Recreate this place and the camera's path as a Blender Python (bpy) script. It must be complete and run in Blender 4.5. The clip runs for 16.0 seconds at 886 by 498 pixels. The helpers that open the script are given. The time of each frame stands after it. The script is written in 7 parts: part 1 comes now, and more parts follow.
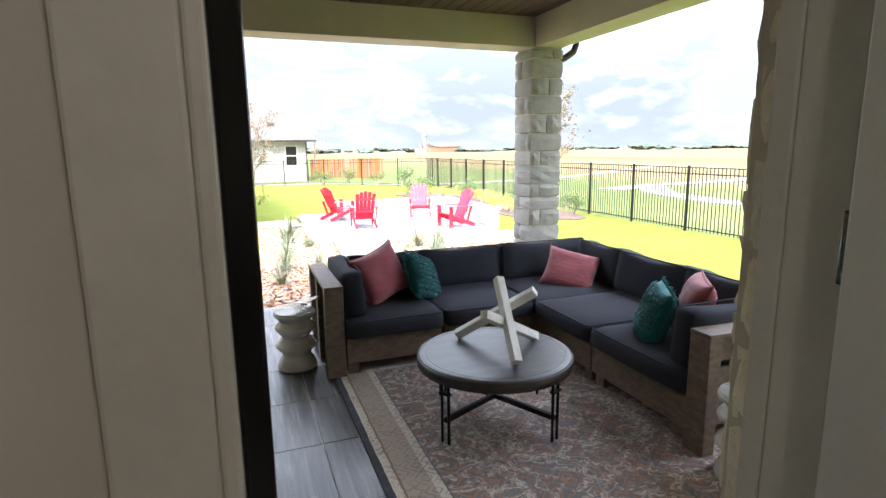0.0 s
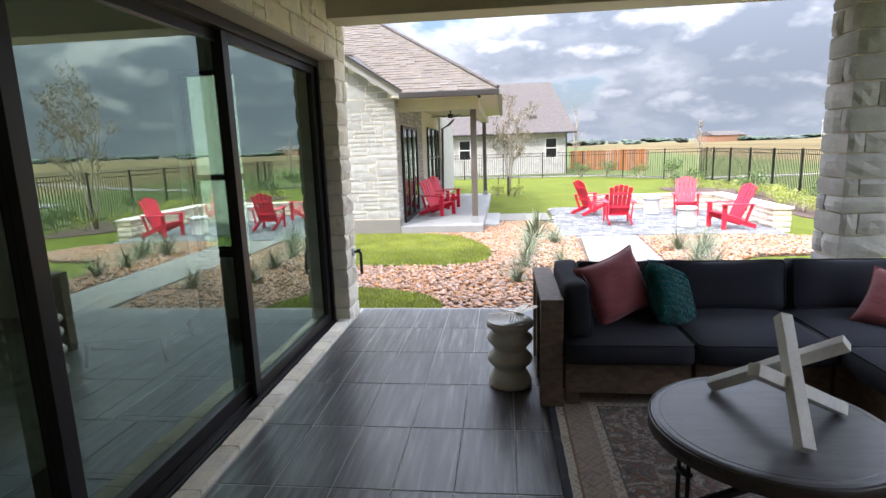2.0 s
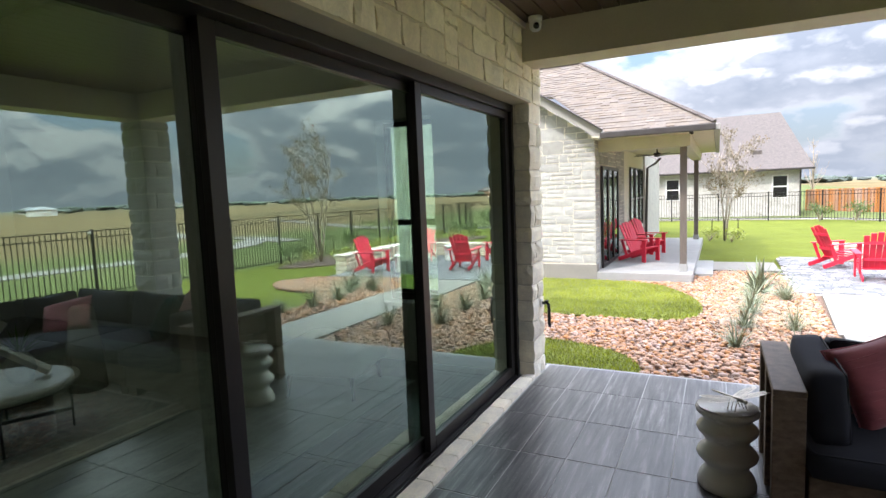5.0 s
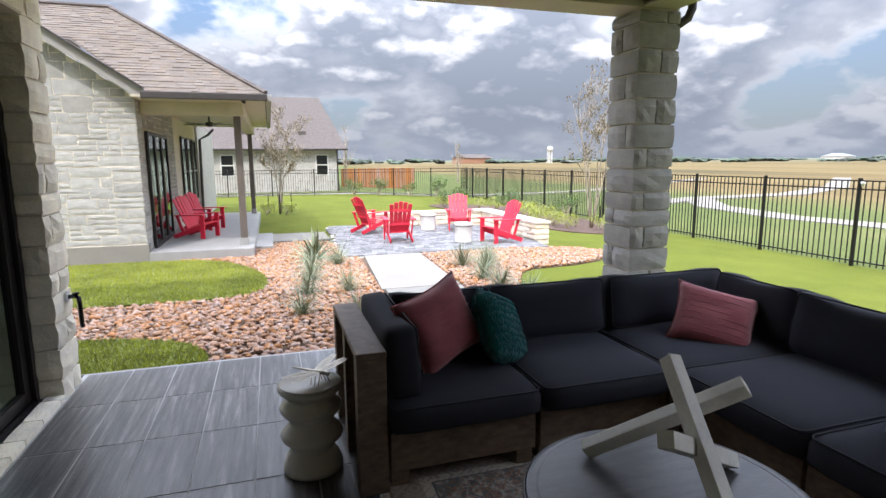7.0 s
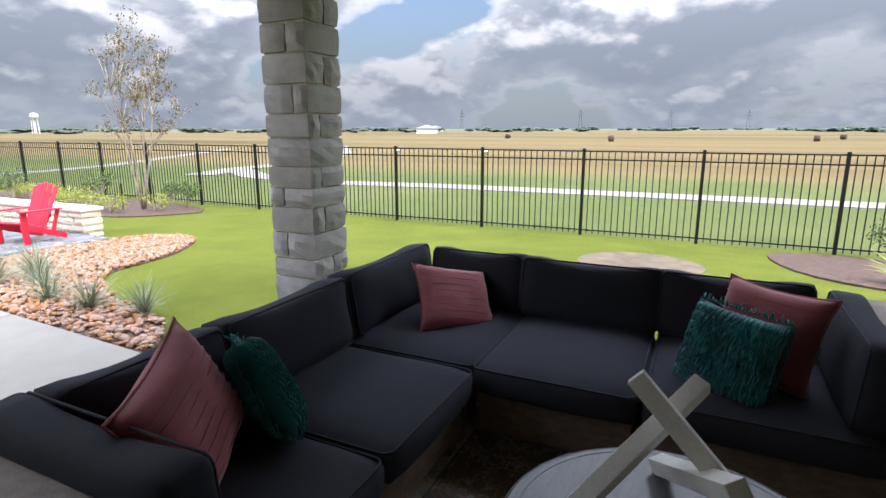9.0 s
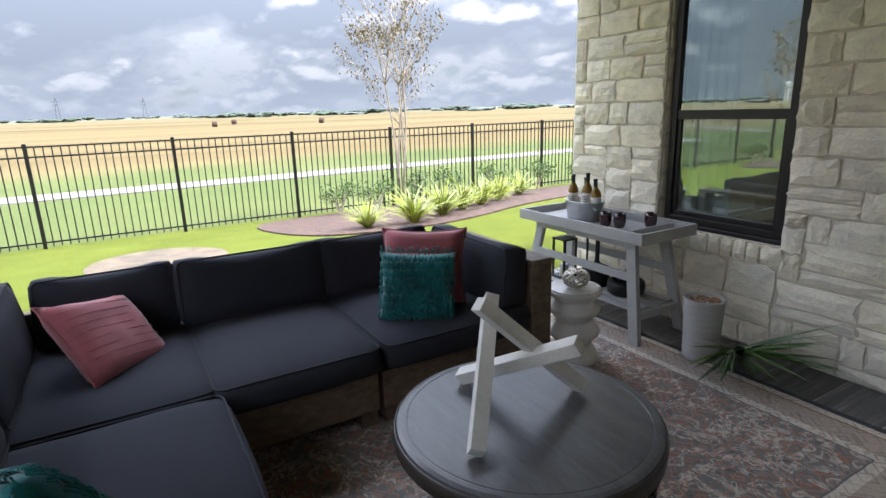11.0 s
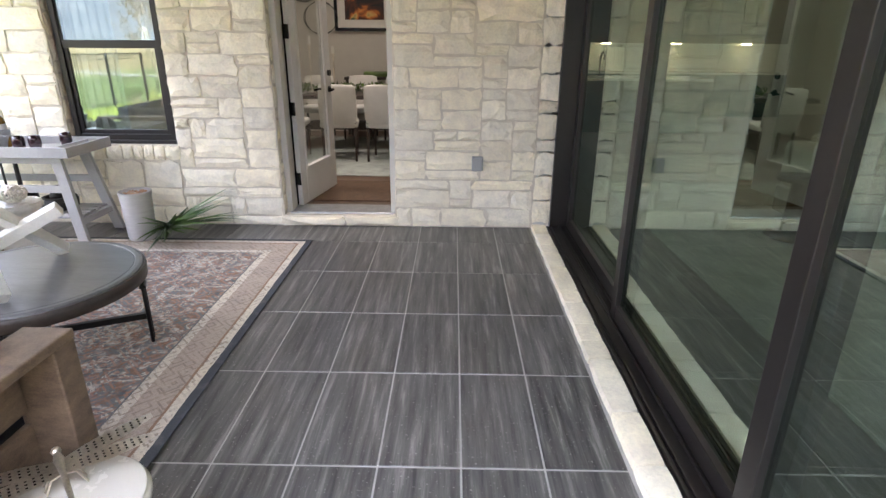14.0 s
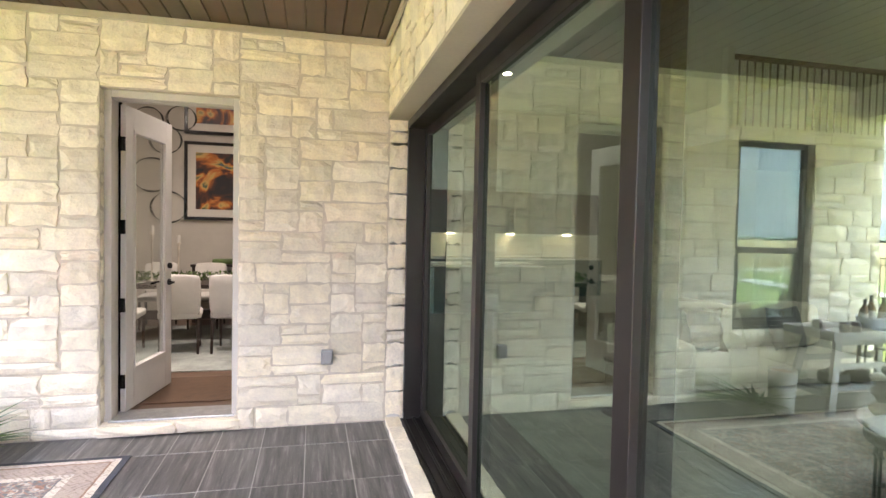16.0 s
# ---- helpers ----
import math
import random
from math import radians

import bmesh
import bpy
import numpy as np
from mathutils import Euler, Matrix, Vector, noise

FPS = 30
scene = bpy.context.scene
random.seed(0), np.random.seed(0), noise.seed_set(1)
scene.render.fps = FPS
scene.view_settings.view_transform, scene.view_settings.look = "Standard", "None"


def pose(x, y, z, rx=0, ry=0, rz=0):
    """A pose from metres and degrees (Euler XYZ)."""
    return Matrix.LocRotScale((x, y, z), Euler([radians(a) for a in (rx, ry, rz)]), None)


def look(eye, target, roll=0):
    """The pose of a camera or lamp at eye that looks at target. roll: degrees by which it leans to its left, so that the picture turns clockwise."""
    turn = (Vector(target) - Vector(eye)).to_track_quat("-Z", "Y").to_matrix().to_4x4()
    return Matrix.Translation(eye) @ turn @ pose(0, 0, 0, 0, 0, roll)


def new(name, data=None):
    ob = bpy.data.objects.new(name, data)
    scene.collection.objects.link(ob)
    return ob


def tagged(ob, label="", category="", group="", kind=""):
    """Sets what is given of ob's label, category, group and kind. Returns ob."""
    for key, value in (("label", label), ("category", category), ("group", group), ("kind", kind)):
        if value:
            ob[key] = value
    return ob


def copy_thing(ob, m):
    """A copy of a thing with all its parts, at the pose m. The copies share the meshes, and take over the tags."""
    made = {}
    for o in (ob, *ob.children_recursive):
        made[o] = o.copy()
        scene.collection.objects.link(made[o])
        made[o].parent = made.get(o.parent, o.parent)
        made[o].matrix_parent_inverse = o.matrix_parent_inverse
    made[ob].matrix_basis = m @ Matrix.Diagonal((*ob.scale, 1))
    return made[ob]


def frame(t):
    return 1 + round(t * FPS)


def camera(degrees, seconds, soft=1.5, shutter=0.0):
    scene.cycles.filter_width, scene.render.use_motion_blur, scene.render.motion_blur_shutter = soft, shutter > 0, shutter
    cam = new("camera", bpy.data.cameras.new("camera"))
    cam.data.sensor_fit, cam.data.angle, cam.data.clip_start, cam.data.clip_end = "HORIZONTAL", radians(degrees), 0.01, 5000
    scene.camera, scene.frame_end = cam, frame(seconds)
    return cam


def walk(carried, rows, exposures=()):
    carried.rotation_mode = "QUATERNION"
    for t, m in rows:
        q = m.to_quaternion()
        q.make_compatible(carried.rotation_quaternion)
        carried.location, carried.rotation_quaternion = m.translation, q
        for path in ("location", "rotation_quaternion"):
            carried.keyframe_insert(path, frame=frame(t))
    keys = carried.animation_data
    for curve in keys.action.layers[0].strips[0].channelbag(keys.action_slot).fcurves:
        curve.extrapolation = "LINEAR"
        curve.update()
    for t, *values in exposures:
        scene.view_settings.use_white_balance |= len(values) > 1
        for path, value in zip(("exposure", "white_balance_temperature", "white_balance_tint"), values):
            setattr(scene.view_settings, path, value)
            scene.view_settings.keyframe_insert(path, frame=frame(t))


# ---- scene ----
cam = camera(77.9, 16.0)
PATH = [
    (0, (1.19, -0.789, 1.699), (1.872, 1.053, 1.34), -0.7),
    (0.5, (1.278, -0.612, 1.655), (1.852, 1.265, 1.278), -0.2),
    (1, (1.345, -0.436, 1.647), (1.721, 1.491, 1.267), -0.4),
    (1.5, (1.45, -0.266, 1.641), (1.55, 1.697, 1.27), -1.1),
    (2, (1.5, -0.154, 1.655), (1.277, 1.8, 1.289), -1.9),
    (2.5, (1.471, -0.066, 1.654), (0.92, 1.821, 1.285), -2.9),
    (3, (1.461, 0.026, 1.615), (0.623, 1.804, 1.249), -4.0),
    (3.2, (1.463, 0.047, 1.61), (0.529, 1.778, 1.249), -4.1),
    (5.3, (1.482, 0.18, 1.714), (0.611, 1.972, 1.533), -1.9),
    (5.5, (1.501, 0.172, 1.717), (0.754, 2.018, 1.525), -1.7),
    (6, (1.525, 0.32, 1.665), (1.176, 2.275, 1.429), -1.5),
    (6.5, (1.448, 0.51, 1.602), (1.568, 2.486, 1.316), -1.0),
    (7, (1.393, 0.771, 1.571), (1.981, 2.656, 1.253), -0.4),
    (7.5, (1.366, 1.118, 1.563), (2.353, 2.825, 1.23), -0.2),
    (8, (1.257, 1.45, 1.568), (2.559, 2.927, 1.217), -0.2),
    (8.2, (1.209, 1.591, 1.573), (2.62, 2.961, 1.211), 0.1),
    (10.3, (1.185, 3.00, 1.515), (3.085, 2.69, 1.015), -1.6),
    (10.5, (1.202, 3.092, 1.52), (3.07, 2.577, 1.024), -1.7),
    (11, (1.225, 3.319, 1.535), (2.897, 2.339, 1.038), -1.75),
    (11.5, (1.134, 3.546, 1.566), (2.535, 2.209, 1.064), -1.6),
    (12, (0.975, 3.778, 1.551), (2.113, 2.219, 1.029), -1.6),
    (12.5, (0.853, 4.017, 1.549), (1.781, 2.343, 0.97), -1.5),
    (13, (0.798, 4.281, 1.503), (1.499, 2.524, 0.854), -1.4),
    (13.5, (0.755, 4.434, 1.461), (1.149, 2.603, 0.758), -0.6),
    (14, (0.671, 4.457, 1.451), (0.702, 2.582, 0.755), 0.4),
    (14.5, (0.591, 4.446, 1.471), (0.284, 2.564, 0.868), 1.1),
    (15, (0.553, 4.433, 1.494), (0.021, 2.556, 1.054), 1.6),
    (15.5, (0.569, 4.432, 1.54), (-0.015, 2.535, 1.294), 1.6),
    (16, (0.592, 4.442, 1.575), (0.129, 2.498, 1.507), 1.2),
]
walk(cam, [(t, look(eye, target, roll)) for t, eye, target, roll in PATH],
     exposures=[(0, 2.85, 6200, 14), (0.5, 2.45, 6200, 15), (1, 2.05, 6100, 15), (1.6, 1.95, 6100, 15), (3, 2.1, 6100, 15), (5.5, 2.15, 6200, 15), (6.5, 1.8, 6150, 15), (8.2, 1.55, 6200, 15), (10.5, 1.95, 6050, 14), (11.5, 2.35, 6050, 15), (12.5, 2.95, 6050, 16), (13.5, 3.5, 6250, 18), (14.5, 4.15, 6320, 20), (15.3, 4.45, 6430, 22), (16, 4.45, 6500, 24)])

# ---- world, sun, large lights ----
SUN_TO = Vector((-0.42, -0.75, 1.0)).normalized()


def nodes_of(mat):
    mat.use_nodes = True
    tree = mat.node_tree
    tree.nodes.clear()
    return tree


def node(tree, kind, inputs=None, **props):
    n = tree.nodes.new(kind)
    for k, v in props.items():
        setattr(n, k, v)
    for k, v in (inputs or {}).items():
        if isinstance(v, bpy.types.NodeSocket):
            tree.links.new(v, n.inputs[k])
        else:
            n.inputs[k].default_value = v
    return n


def ramp(tree, fac, stops, interpolation="LINEAR"):
    n = node(tree, "ShaderNodeValToRGB", {"Fac": fac})
    n.color_ramp.interpolation = interpolation
    while len(n.color_ramp.elements) < len(stops):
        n.color_ramp.elements.new(0.5)
    for e, (p, c) in zip(n.color_ramp.elements, stops):
        e.position = p
        e.color = (*c, 1) if not isinstance(c, (int, float)) else (c, c, c, 1)
    return n.outputs["Color"]


def mathn(tree, op, a, b=0.0, clamp=False):
    return node(tree, "ShaderNodeMath", {0: a, 1: b}, operation=op, use_clamp=clamp).outputs[0]


def mixc(tree, fac, a, b, mode="MIX"):
    n = node(tree, "ShaderNodeMix", data_type="RGBA", blend_type=mode)
    for i, v in ((0, fac), (6, a), (7, b)):
        if isinstance(v, bpy.types.NodeSocket):
            tree.links.new(v, n.inputs[i])
        else:
            n.inputs[i].default_value = v if i == 0 else (*v[:3], 1)
    return n.outputs[2]


world = bpy.data.worlds.new("sky")
scene.world = world
wt = nodes_of(world)
sky = node(wt, "ShaderNodeTexSky", sky_type="NISHITA", sun_disc=False, sun_elevation=math.asin(SUN_TO.z),
           sun_rotation=math.atan2(SUN_TO.x, SUN_TO.y))
coord = node(wt, "ShaderNodeTexCoord").outputs["Generated"]
sep = node(wt, "ShaderNodeSeparateXYZ", {0: coord})
# cumulus on a flat ceiling: the direction is projected up to the cloud deck, so the clouds close up towards the horizon
lifted = mathn(wt, "ADD", mathn(wt, "ABSOLUTE", sep.outputs[2]), 0.42)
deck = node(wt, "ShaderNodeCombineXYZ", {0: mathn(wt, "DIVIDE", sep.outputs[0], lifted), 1: mathn(wt, "DIVIDE", sep.outputs[1], lifted), 2: 0.35}).outputs[0]


def cloud_noise(shift):
    v = node(wt, "ShaderNodeVectorMath", {0: deck, "Scale": shift}, operation="SCALE").outputs[0]
    big = node(wt, "ShaderNodeTexNoise", {"Vector": v, "Scale": 2.0, "Detail": 10.0, "Roughness": 0.5, "Distortion": 0.0}).outputs[0]
    broad = node(wt, "ShaderNodeTexNoise", {"Vector": v, "Scale": 0.9, "Detail": 2.0}).outputs[0]
    return mathn(wt, "ADD", mathn(wt, "MULTIPLY", big, 0.78), mathn(wt, "MULTIPLY", broad, 0.22))


body = cloud_noise(1.0)
above = cloud_noise(0.965)
cover = ramp(wt, body, [(0.415, 0.0), (0.455, 1.0)])
thin = ramp(wt, body, [(0.43, 0.95), (0.47, 0.5), (0.53, 0.0)])
crown = mathn(wt, "ADD", mathn(wt, "MULTIPLY", mathn(wt, "SUBTRACT", body, above), 15.0), 0.10, True)
bright = mathn(wt, "MAXIMUM", mathn(wt, "MULTIPLY", thin, 0.85), crown)
tone = ramp(wt, bright, [(0.0, (1.05, 1.19, 1.40)), (0.35, (1.65, 1.76, 1.92)), (0.75, (3.2, 3.2, 3.2)), (1.0, (3.7, 3.65, 3.55))])
blue = mixc(wt, 1.0, sky.outputs[0], (0.36, 0.36, 0.36), "MULTIPLY")
cloudy = mixc(wt, cover, blue, tone)
haze = ramp(wt, sep.outputs[2], [(0.0, 0.75), (0.08, 0.42), (0.24, 0.0)])
cloudy = mixc(wt, haze, cloudy, (2.15, 2.45, 2.85))
# brighter towards the zenith: the unseen upper sky is boosted to light the porch
lift = mathn(wt, "ADD", mathn(wt, "MULTIPLY", mathn(wt, "POWER", mathn(wt, "MAXIMUM", sep.outputs[2], 0.0), 2.0), 18.0), 0.72)
cloudy = node(wt, "ShaderNodeVectorMath", {0: cloudy, "Scale": lift}, operation="SCALE").outputs[0]
bg = node(wt, "ShaderNodeBackground", {"Color": cloudy, "Strength": 0.085})
node(wt, "ShaderNodeOutputWorld", {"Surface": bg.outputs[0]})

sun_data = bpy.data.lights.new("sun", "SUN")
sun_data.energy, sun_data.angle, sun_data.color = 1.08, radians(0.53), (1.0, 0.95, 0.87)
sun = new("sun", sun_data)
sun.matrix_world = look(SUN_TO * 60, (0, 0, 0))

# ---- materials ----
def material(name, color, rough=0.6, metal=0.0, var=0.12, scale=6.0, fine=60.0, bump=0.15, depth=0.004, rand=0.0,
             stretch=(1, 1, 1), spec=0.5, tint=None, sheen=0.0, island=False):
    """A plain surface with variation at two scales in world size; rand varies it from piece to piece."""
    m = bpy.data.materials.new(name)
    t = nodes_of(m)
    pos = node(t, "ShaderNodeNewGeometry").outputs["Position"]
    mp = node(t, "ShaderNodeMapping", {"Vector": pos, "Scale": stretch}).outputs[0]
    n1 = node(t, "ShaderNodeTexNoise", {"Vector": mp, "Scale": scale, "Detail": 5.0, "Roughness": 0.6}).outputs[0]
    n2 = node(t, "ShaderNodeTexNoise", {"Vector": mp, "Scale": fine, "Detail": 4.0, "Roughness": 0.65}).outputs[0]
    both = mathn(t, "ADD", mathn(t, "MULTIPLY", n1, 0.6), mathn(t, "MULTIPLY", n2, 0.4))
    lo = [c * (1 - 2.2 * var) for c in color]
    hi = [min(1, c * (1 + 2.2 * var)) for c in (tint or color)]
    col = ramp(t, both, [(0.28, lo), (0.72, hi)])
    if rand:
        r = (node(t, "ShaderNodeNewGeometry").outputs["Random Per Island"] if island else node(t, "ShaderNodeObjectInfo").outputs["Random"])
        v = mathn(t, "ADD", mathn(t, "MULTIPLY", r, 2 * rand), 1 - rand)
        col = node(t, "ShaderNodeHueSaturation", {"Color": col, "Value": v, "Saturation": mathn(t, "ADD", mathn(t, "MULTIPLY", mathn(t, "FRACT", mathn(t, "MULTIPLY", r, 7.31)), -2.6 * rand), 1 + 1.2 * rand)}).outputs[0]
    b = node(t, "ShaderNodeBump", {"Height": both, "Strength": bump, "Distance": depth})
    p = node(t, "ShaderNodeBsdfPrincipled", {"Base Color": col, "Roughness": mathn(t, "ADD", mathn(t, "MULTIPLY", n1, 0.16), max(0.02, rough - 0.08)),
                                             "Metallic": metal, "Normal": b.outputs[0], "Specular IOR Level": spec, "Sheen Weight": sheen})
    node(t, "ShaderNodeOutputMaterial", {"Surface": p.outputs[0]})
    return m


def glass_material(name, tint, ior):
    m = bpy.data.materials.new(name)
    t = nodes_of(m)
    mix = node(t, "ShaderNodeBsdfGlass", {"Color": (*tint, 1), "Roughness": 0.0, "IOR": ior}).outputs[0]
    node(t, "ShaderNodeOutputMaterial", {"Surface": mix})
    return m


def glow_material(name, color, strength):
    m = bpy.data.materials.new(name)
    t = nodes_of(m)
    e = node(t, "ShaderNodeEmission", {"Color": (*color, 1), "Strength": strength}).outputs[0]
    node(t, "ShaderNodeOutputMaterial", {"Surface": e})
    return m


def tile_material(name, base, streak, rough):
    """Grey porcelain with long streaks along the tile, varied from tile to tile."""
    m = bpy.data.materials.new(name)
    t = nodes_of(m)
    pos = node(t, "ShaderNodeNewGeometry").outputs["Position"]
    rnd = node(t, "ShaderNodeObjectInfo").outputs["Random"]
    off = node(t, "ShaderNodeCombineXYZ", {0: mathn(t, "MULTIPLY", rnd, 40.0), 1: mathn(t, "MULTIPLY", rnd, 17.0), 2: 0.0}).outputs[0]
    pv = node(t, "ShaderNodeVectorMath", {0: pos, 1: off}, operation="ADD").outputs[0]
    mp = node(t, "ShaderNodeMapping", {"Vector": pv, "Scale": (13.0, 0.8, 1.0)}).outputs[0]
    n1 = node(t, "ShaderNodeTexNoise", {"Vector": mp, "Scale": 2.0, "Detail": 6.0, "Roughness": 0.66, "Distortion": 0.25}).outputs[0]
    n2 = node(t, "ShaderNodeTexNoise", {"Vector": pos, "Scale": 2.6, "Detail": 5.0}).outputs[0]
    n3 = node(t, "ShaderNodeTexNoise", {"Vector": pos, "Scale": 85.0, "Detail": 2.0}).outputs[0]
    col = ramp(t, n1, [(0.34, base), (0.55, [0.62 * a + 0.38 * b for a, b in zip(base, streak)]), (0.68, streak)])
    flecks = ramp(t, n3, [(0.66, 0.0), (0.70, 0.45)])
    col = mixc(t, flecks, col, (0.42, 0.41, 0.39))
    col = node(t, "ShaderNodeHueSaturation", {"Color": col, "Value": mathn(t, "ADD", mathn(t, "MULTIPLY", rnd, 0.26), 0.87)}).outputs[0]
    b = node(t, "ShaderNodeBump", {"Height": n1, "Strength": 0.12, "Distance": 0.002})
    p = node(t, "ShaderNodeBsdfPrincipled", {"Base Color": col, "Roughness": mathn(t, "ADD", mathn(t, "MULTIPLY", n2, 0.22), rough - 0.11), "Normal": b.outputs[0]})
    node(t, "ShaderNodeOutputMaterial", {"Surface": p.outputs[0]})
    return m


STONE = material("limestone", (0.80, 0.735, 0.62), 0.85, var=0.08, scale=7, fine=55, bump=0.9, depth=0.016, rand=0.11, tint=(0.90, 0.78, 0.61))
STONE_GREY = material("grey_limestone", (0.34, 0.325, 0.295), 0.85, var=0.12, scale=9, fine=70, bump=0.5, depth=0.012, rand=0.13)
MORTAR = material("mortar", (0.64, 0.575, 0.47), 0.92, var=0.08, scale=12, fine=120, bump=0.4)
TILE = tile_material("porch_tile", (0.040, 0.039, 0.040), (0.24, 0.23, 0.218), 0.33)
GROUT = material("grout", (0.40, 0.39, 0.375), 0.9, var=0.08)
FRAME_DARK = material("bronze_frame", (0.022, 0.019, 0.018), 0.38, metal=0.3, var=0.1, bump=0.03)
GLASS_SLIDER = glass_material("slider_glass", (0.79, 0.90, 0.83), 3.0)
GLASS_WINDOW = glass_material("window_glass", (0.76, 0.85, 0.84), 2.9)
GLASS_CLEAR = glass_material("clear_glass", (0.96, 0.975, 0.965), 1.5)
TRIM_PAINT = material("trim_paint", (0.56, 0.54, 0.49), 0.5, var=0.04, bump=0.05)
DOOR_PAINT = material("door_paint", (0.60, 0.59, 0.56), 0.42, var=0.03, bump=0.04)
BEAM_PAINT = material("beam_paint", (0.50, 0.45, 0.34), 0.6, var=0.05, bump=0.08, scale=3)
CEIL_WOOD = material("ceiling_boards", (0.075, 0.042, 0.026), 0.42, var=0.22, scale=3, fine=40, stretch=(10, 1, 1), bump=0.1, rand=0.12, island=True)
CEILING_WHITE = material("ceiling_white", (0.72, 0.71, 0.68), 0.8, var=0.03)
WALL_IN = material("interior_wall", (0.56, 0.53, 0.47), 0.8, var=0.03, fine=200, bump=0.06)
WALL_IN_WHITE = material("interior_wall_white", (0.58, 0.56, 0.51), 0.8, var=0.03, fine=200, bump=0.06)
FLOOR_IN = material("interior_floor", (0.115, 0.095, 0.078), 0.35, var=0.2, scale=3, fine=30, stretch=(8, 1, 1), bump=0.05)
WOOD_FLOOR = material("wood_floor", (0.115, 0.068, 0.042), 0.4, var=0.25, scale=3, fine=30, stretch=(1, 9, 1), bump=0.06)
FASCIA = material("fascia", (0.30, 0.28, 0.25), 0.55, var=0.05)
GUTTER = material("gutter_metal", (0.045, 0.038, 0.033), 0.42, metal=0.2, var=0.1, bump=0.03)
SHINGLE = material("shingles", (0.120, 0.094, 0.070), 0.9, var=0.15, scale=3, fine=90, bump=0.5, rand=0.11, island=True)
SHINGLE_PLAIN = material("roof_underlay", (0.095, 0.078, 0.067), 0.9, var=0.2, scale=7, fine=60, bump=0.5)
CONCRETE = material("concrete", (0.215, 0.196, 0.165), 0.85, var=0.07, scale=2.5, fine=90, bump=0.2)
CONCRETE_GREY = material("grey_concrete", (0.27, 0.262, 0.245), 0.85, var=0.08, scale=2.5, fine=90, bump=0.2)
SIDING = material("neighbour_brick", (0.39, 0.365, 0.315), 0.85, var=0.14, scale=5, fine=16, bump=0.4, rand=0.15)
LAWN = material("lawn", (0.095, 0.114, 0.012), 0.9, var=0.22, scale=1.3, fine=140, bump=0.9, depth=0.02, tint=(0.128, 0.146, 0.02), spec=0.2)
FIELD_GREEN = material("meadow", (0.085, 0.145, 0.03), 0.95, var=0.3, scale=0.35, fine=9, bump=0.8, depth=0.06, tint=(0.15, 0.19, 0.05), spec=0.1)
MULCH = material("mulch", (0.085, 0.05, 0.034), 0.95, var=0.4, scale=8, fine=60, bump=1.0, depth=0.03)
SOIL = material("bare_soil", (0.125, 0.092, 0.058), 0.95, var=0.3, scale=3, fine=50, bump=0.8, depth=0.02)
ROCK = material("river_rock", (0.255, 0.125, 0.068), 0.75, var=0.16, scale=14, fine=90, bump=0.3, rand=0.27, island=True, tint=(0.335, 0.195, 0.115))
ROCK_BED = material("rock_bed", (0.14, 0.085, 0.055), 0.95, var=0.4, scale=18, fine=60, bump=1.0, depth=0.03)
PAVER = material("paver", (0.155, 0.153, 0.153), 0.85, var=0.1, scale=6, fine=80, bump=0.3, rand=0.45, island=True)
IRON = material("black_iron", (0.012, 0.011, 0.010), 0.45, metal=0.4, var=0.1, bump=0.03)
CUSHION = material("charcoal_fabric", (0.027, 0.028, 0.036), 0.92, var=0.10, scale=5, fine=420, bump=0.35, depth=0.002, sheen=0.0, spec=0.25)
PIPING = material("piping_fabric", (0.020, 0.021, 0.026), 0.9, var=0.1, fine=300)
SOFA_WOOD = material("weathered_teak", (0.115, 0.078, 0.052), 0.62, var=0.24, scale=4, fine=45, stretch=(4, 4, 9), bump=0.2, tint=(0.16, 0.112, 0.076))
PINK = material("rose_fabric", (0.30, 0.075, 0.085), 0.9, var=0.14, scale=5, fine=260, bump=0.4, depth=0.003, sheen=0.3, stretch=(1, 1, 4))
TEAL = material("teal_yarn", (0.0, 0.135, 0.135), 0.9, var=0.3, scale=9, fine=160, bump=0.6, depth=0.006, sheen=0.3)
TABLE_TOP = material("dark_table_wood", (0.062, 0.062, 0.064), 0.32, var=0.16, scale=2.5, fine=26, stretch=(1, 7, 1), bump=0.06, tint=(0.105, 0.103, 0.103))
TABLE_RIM = material("table_rim", (0.045, 0.035, 0.028), 0.4, var=0.2, fine=50)
TABLE_IRON = material("table_iron", (0.013, 0.012, 0.012), 0.42, metal=0.5, var=0.1, bump=0.02)
SCULPT = material("bleached_wood", (0.74, 0.715, 0.65), 0.6, var=0.08, scale=6, fine=60, stretch=(1, 1, 1), bump=0.08)
CERAMIC = material("cream_ceramic", (0.62, 0.595, 0.54), 0.26, var=0.015, scale=3, fine=200, bump=0.04)
SILVER = material("tarnished_silver", (0.62, 0.57, 0.48), 0.34, metal=0.9, var=0.2, fine=140, bump=0.3)
GREY_PAINT = material("grey_paint", (0.36, 0.355, 0.345), 0.55, var=0.07, scale=5, fine=60, bump=0.08)
PLANTER = material("planter_concrete", (0.40, 0.385, 0.37), 0.8, var=0.08, scale=5, fine=80, stretch=(1, 1, 8), bump=0.4, depth=0.004)
GALV = material("galvanised", (0.40, 0.41, 0.41), 0.4, metal=0.8, var=0.15, scale=14, fine=60, bump=0.05)
BOTTLE_WINE = material("amber_bottle", (0.20, 0.105, 0.012), 0.12, var=0.1, bump=0.0, spec=0.7)
BOTTLE_DARK = material("dark_foil", (0.018, 0.02, 0.012), 0.3, var=0.1, bump=0.02)
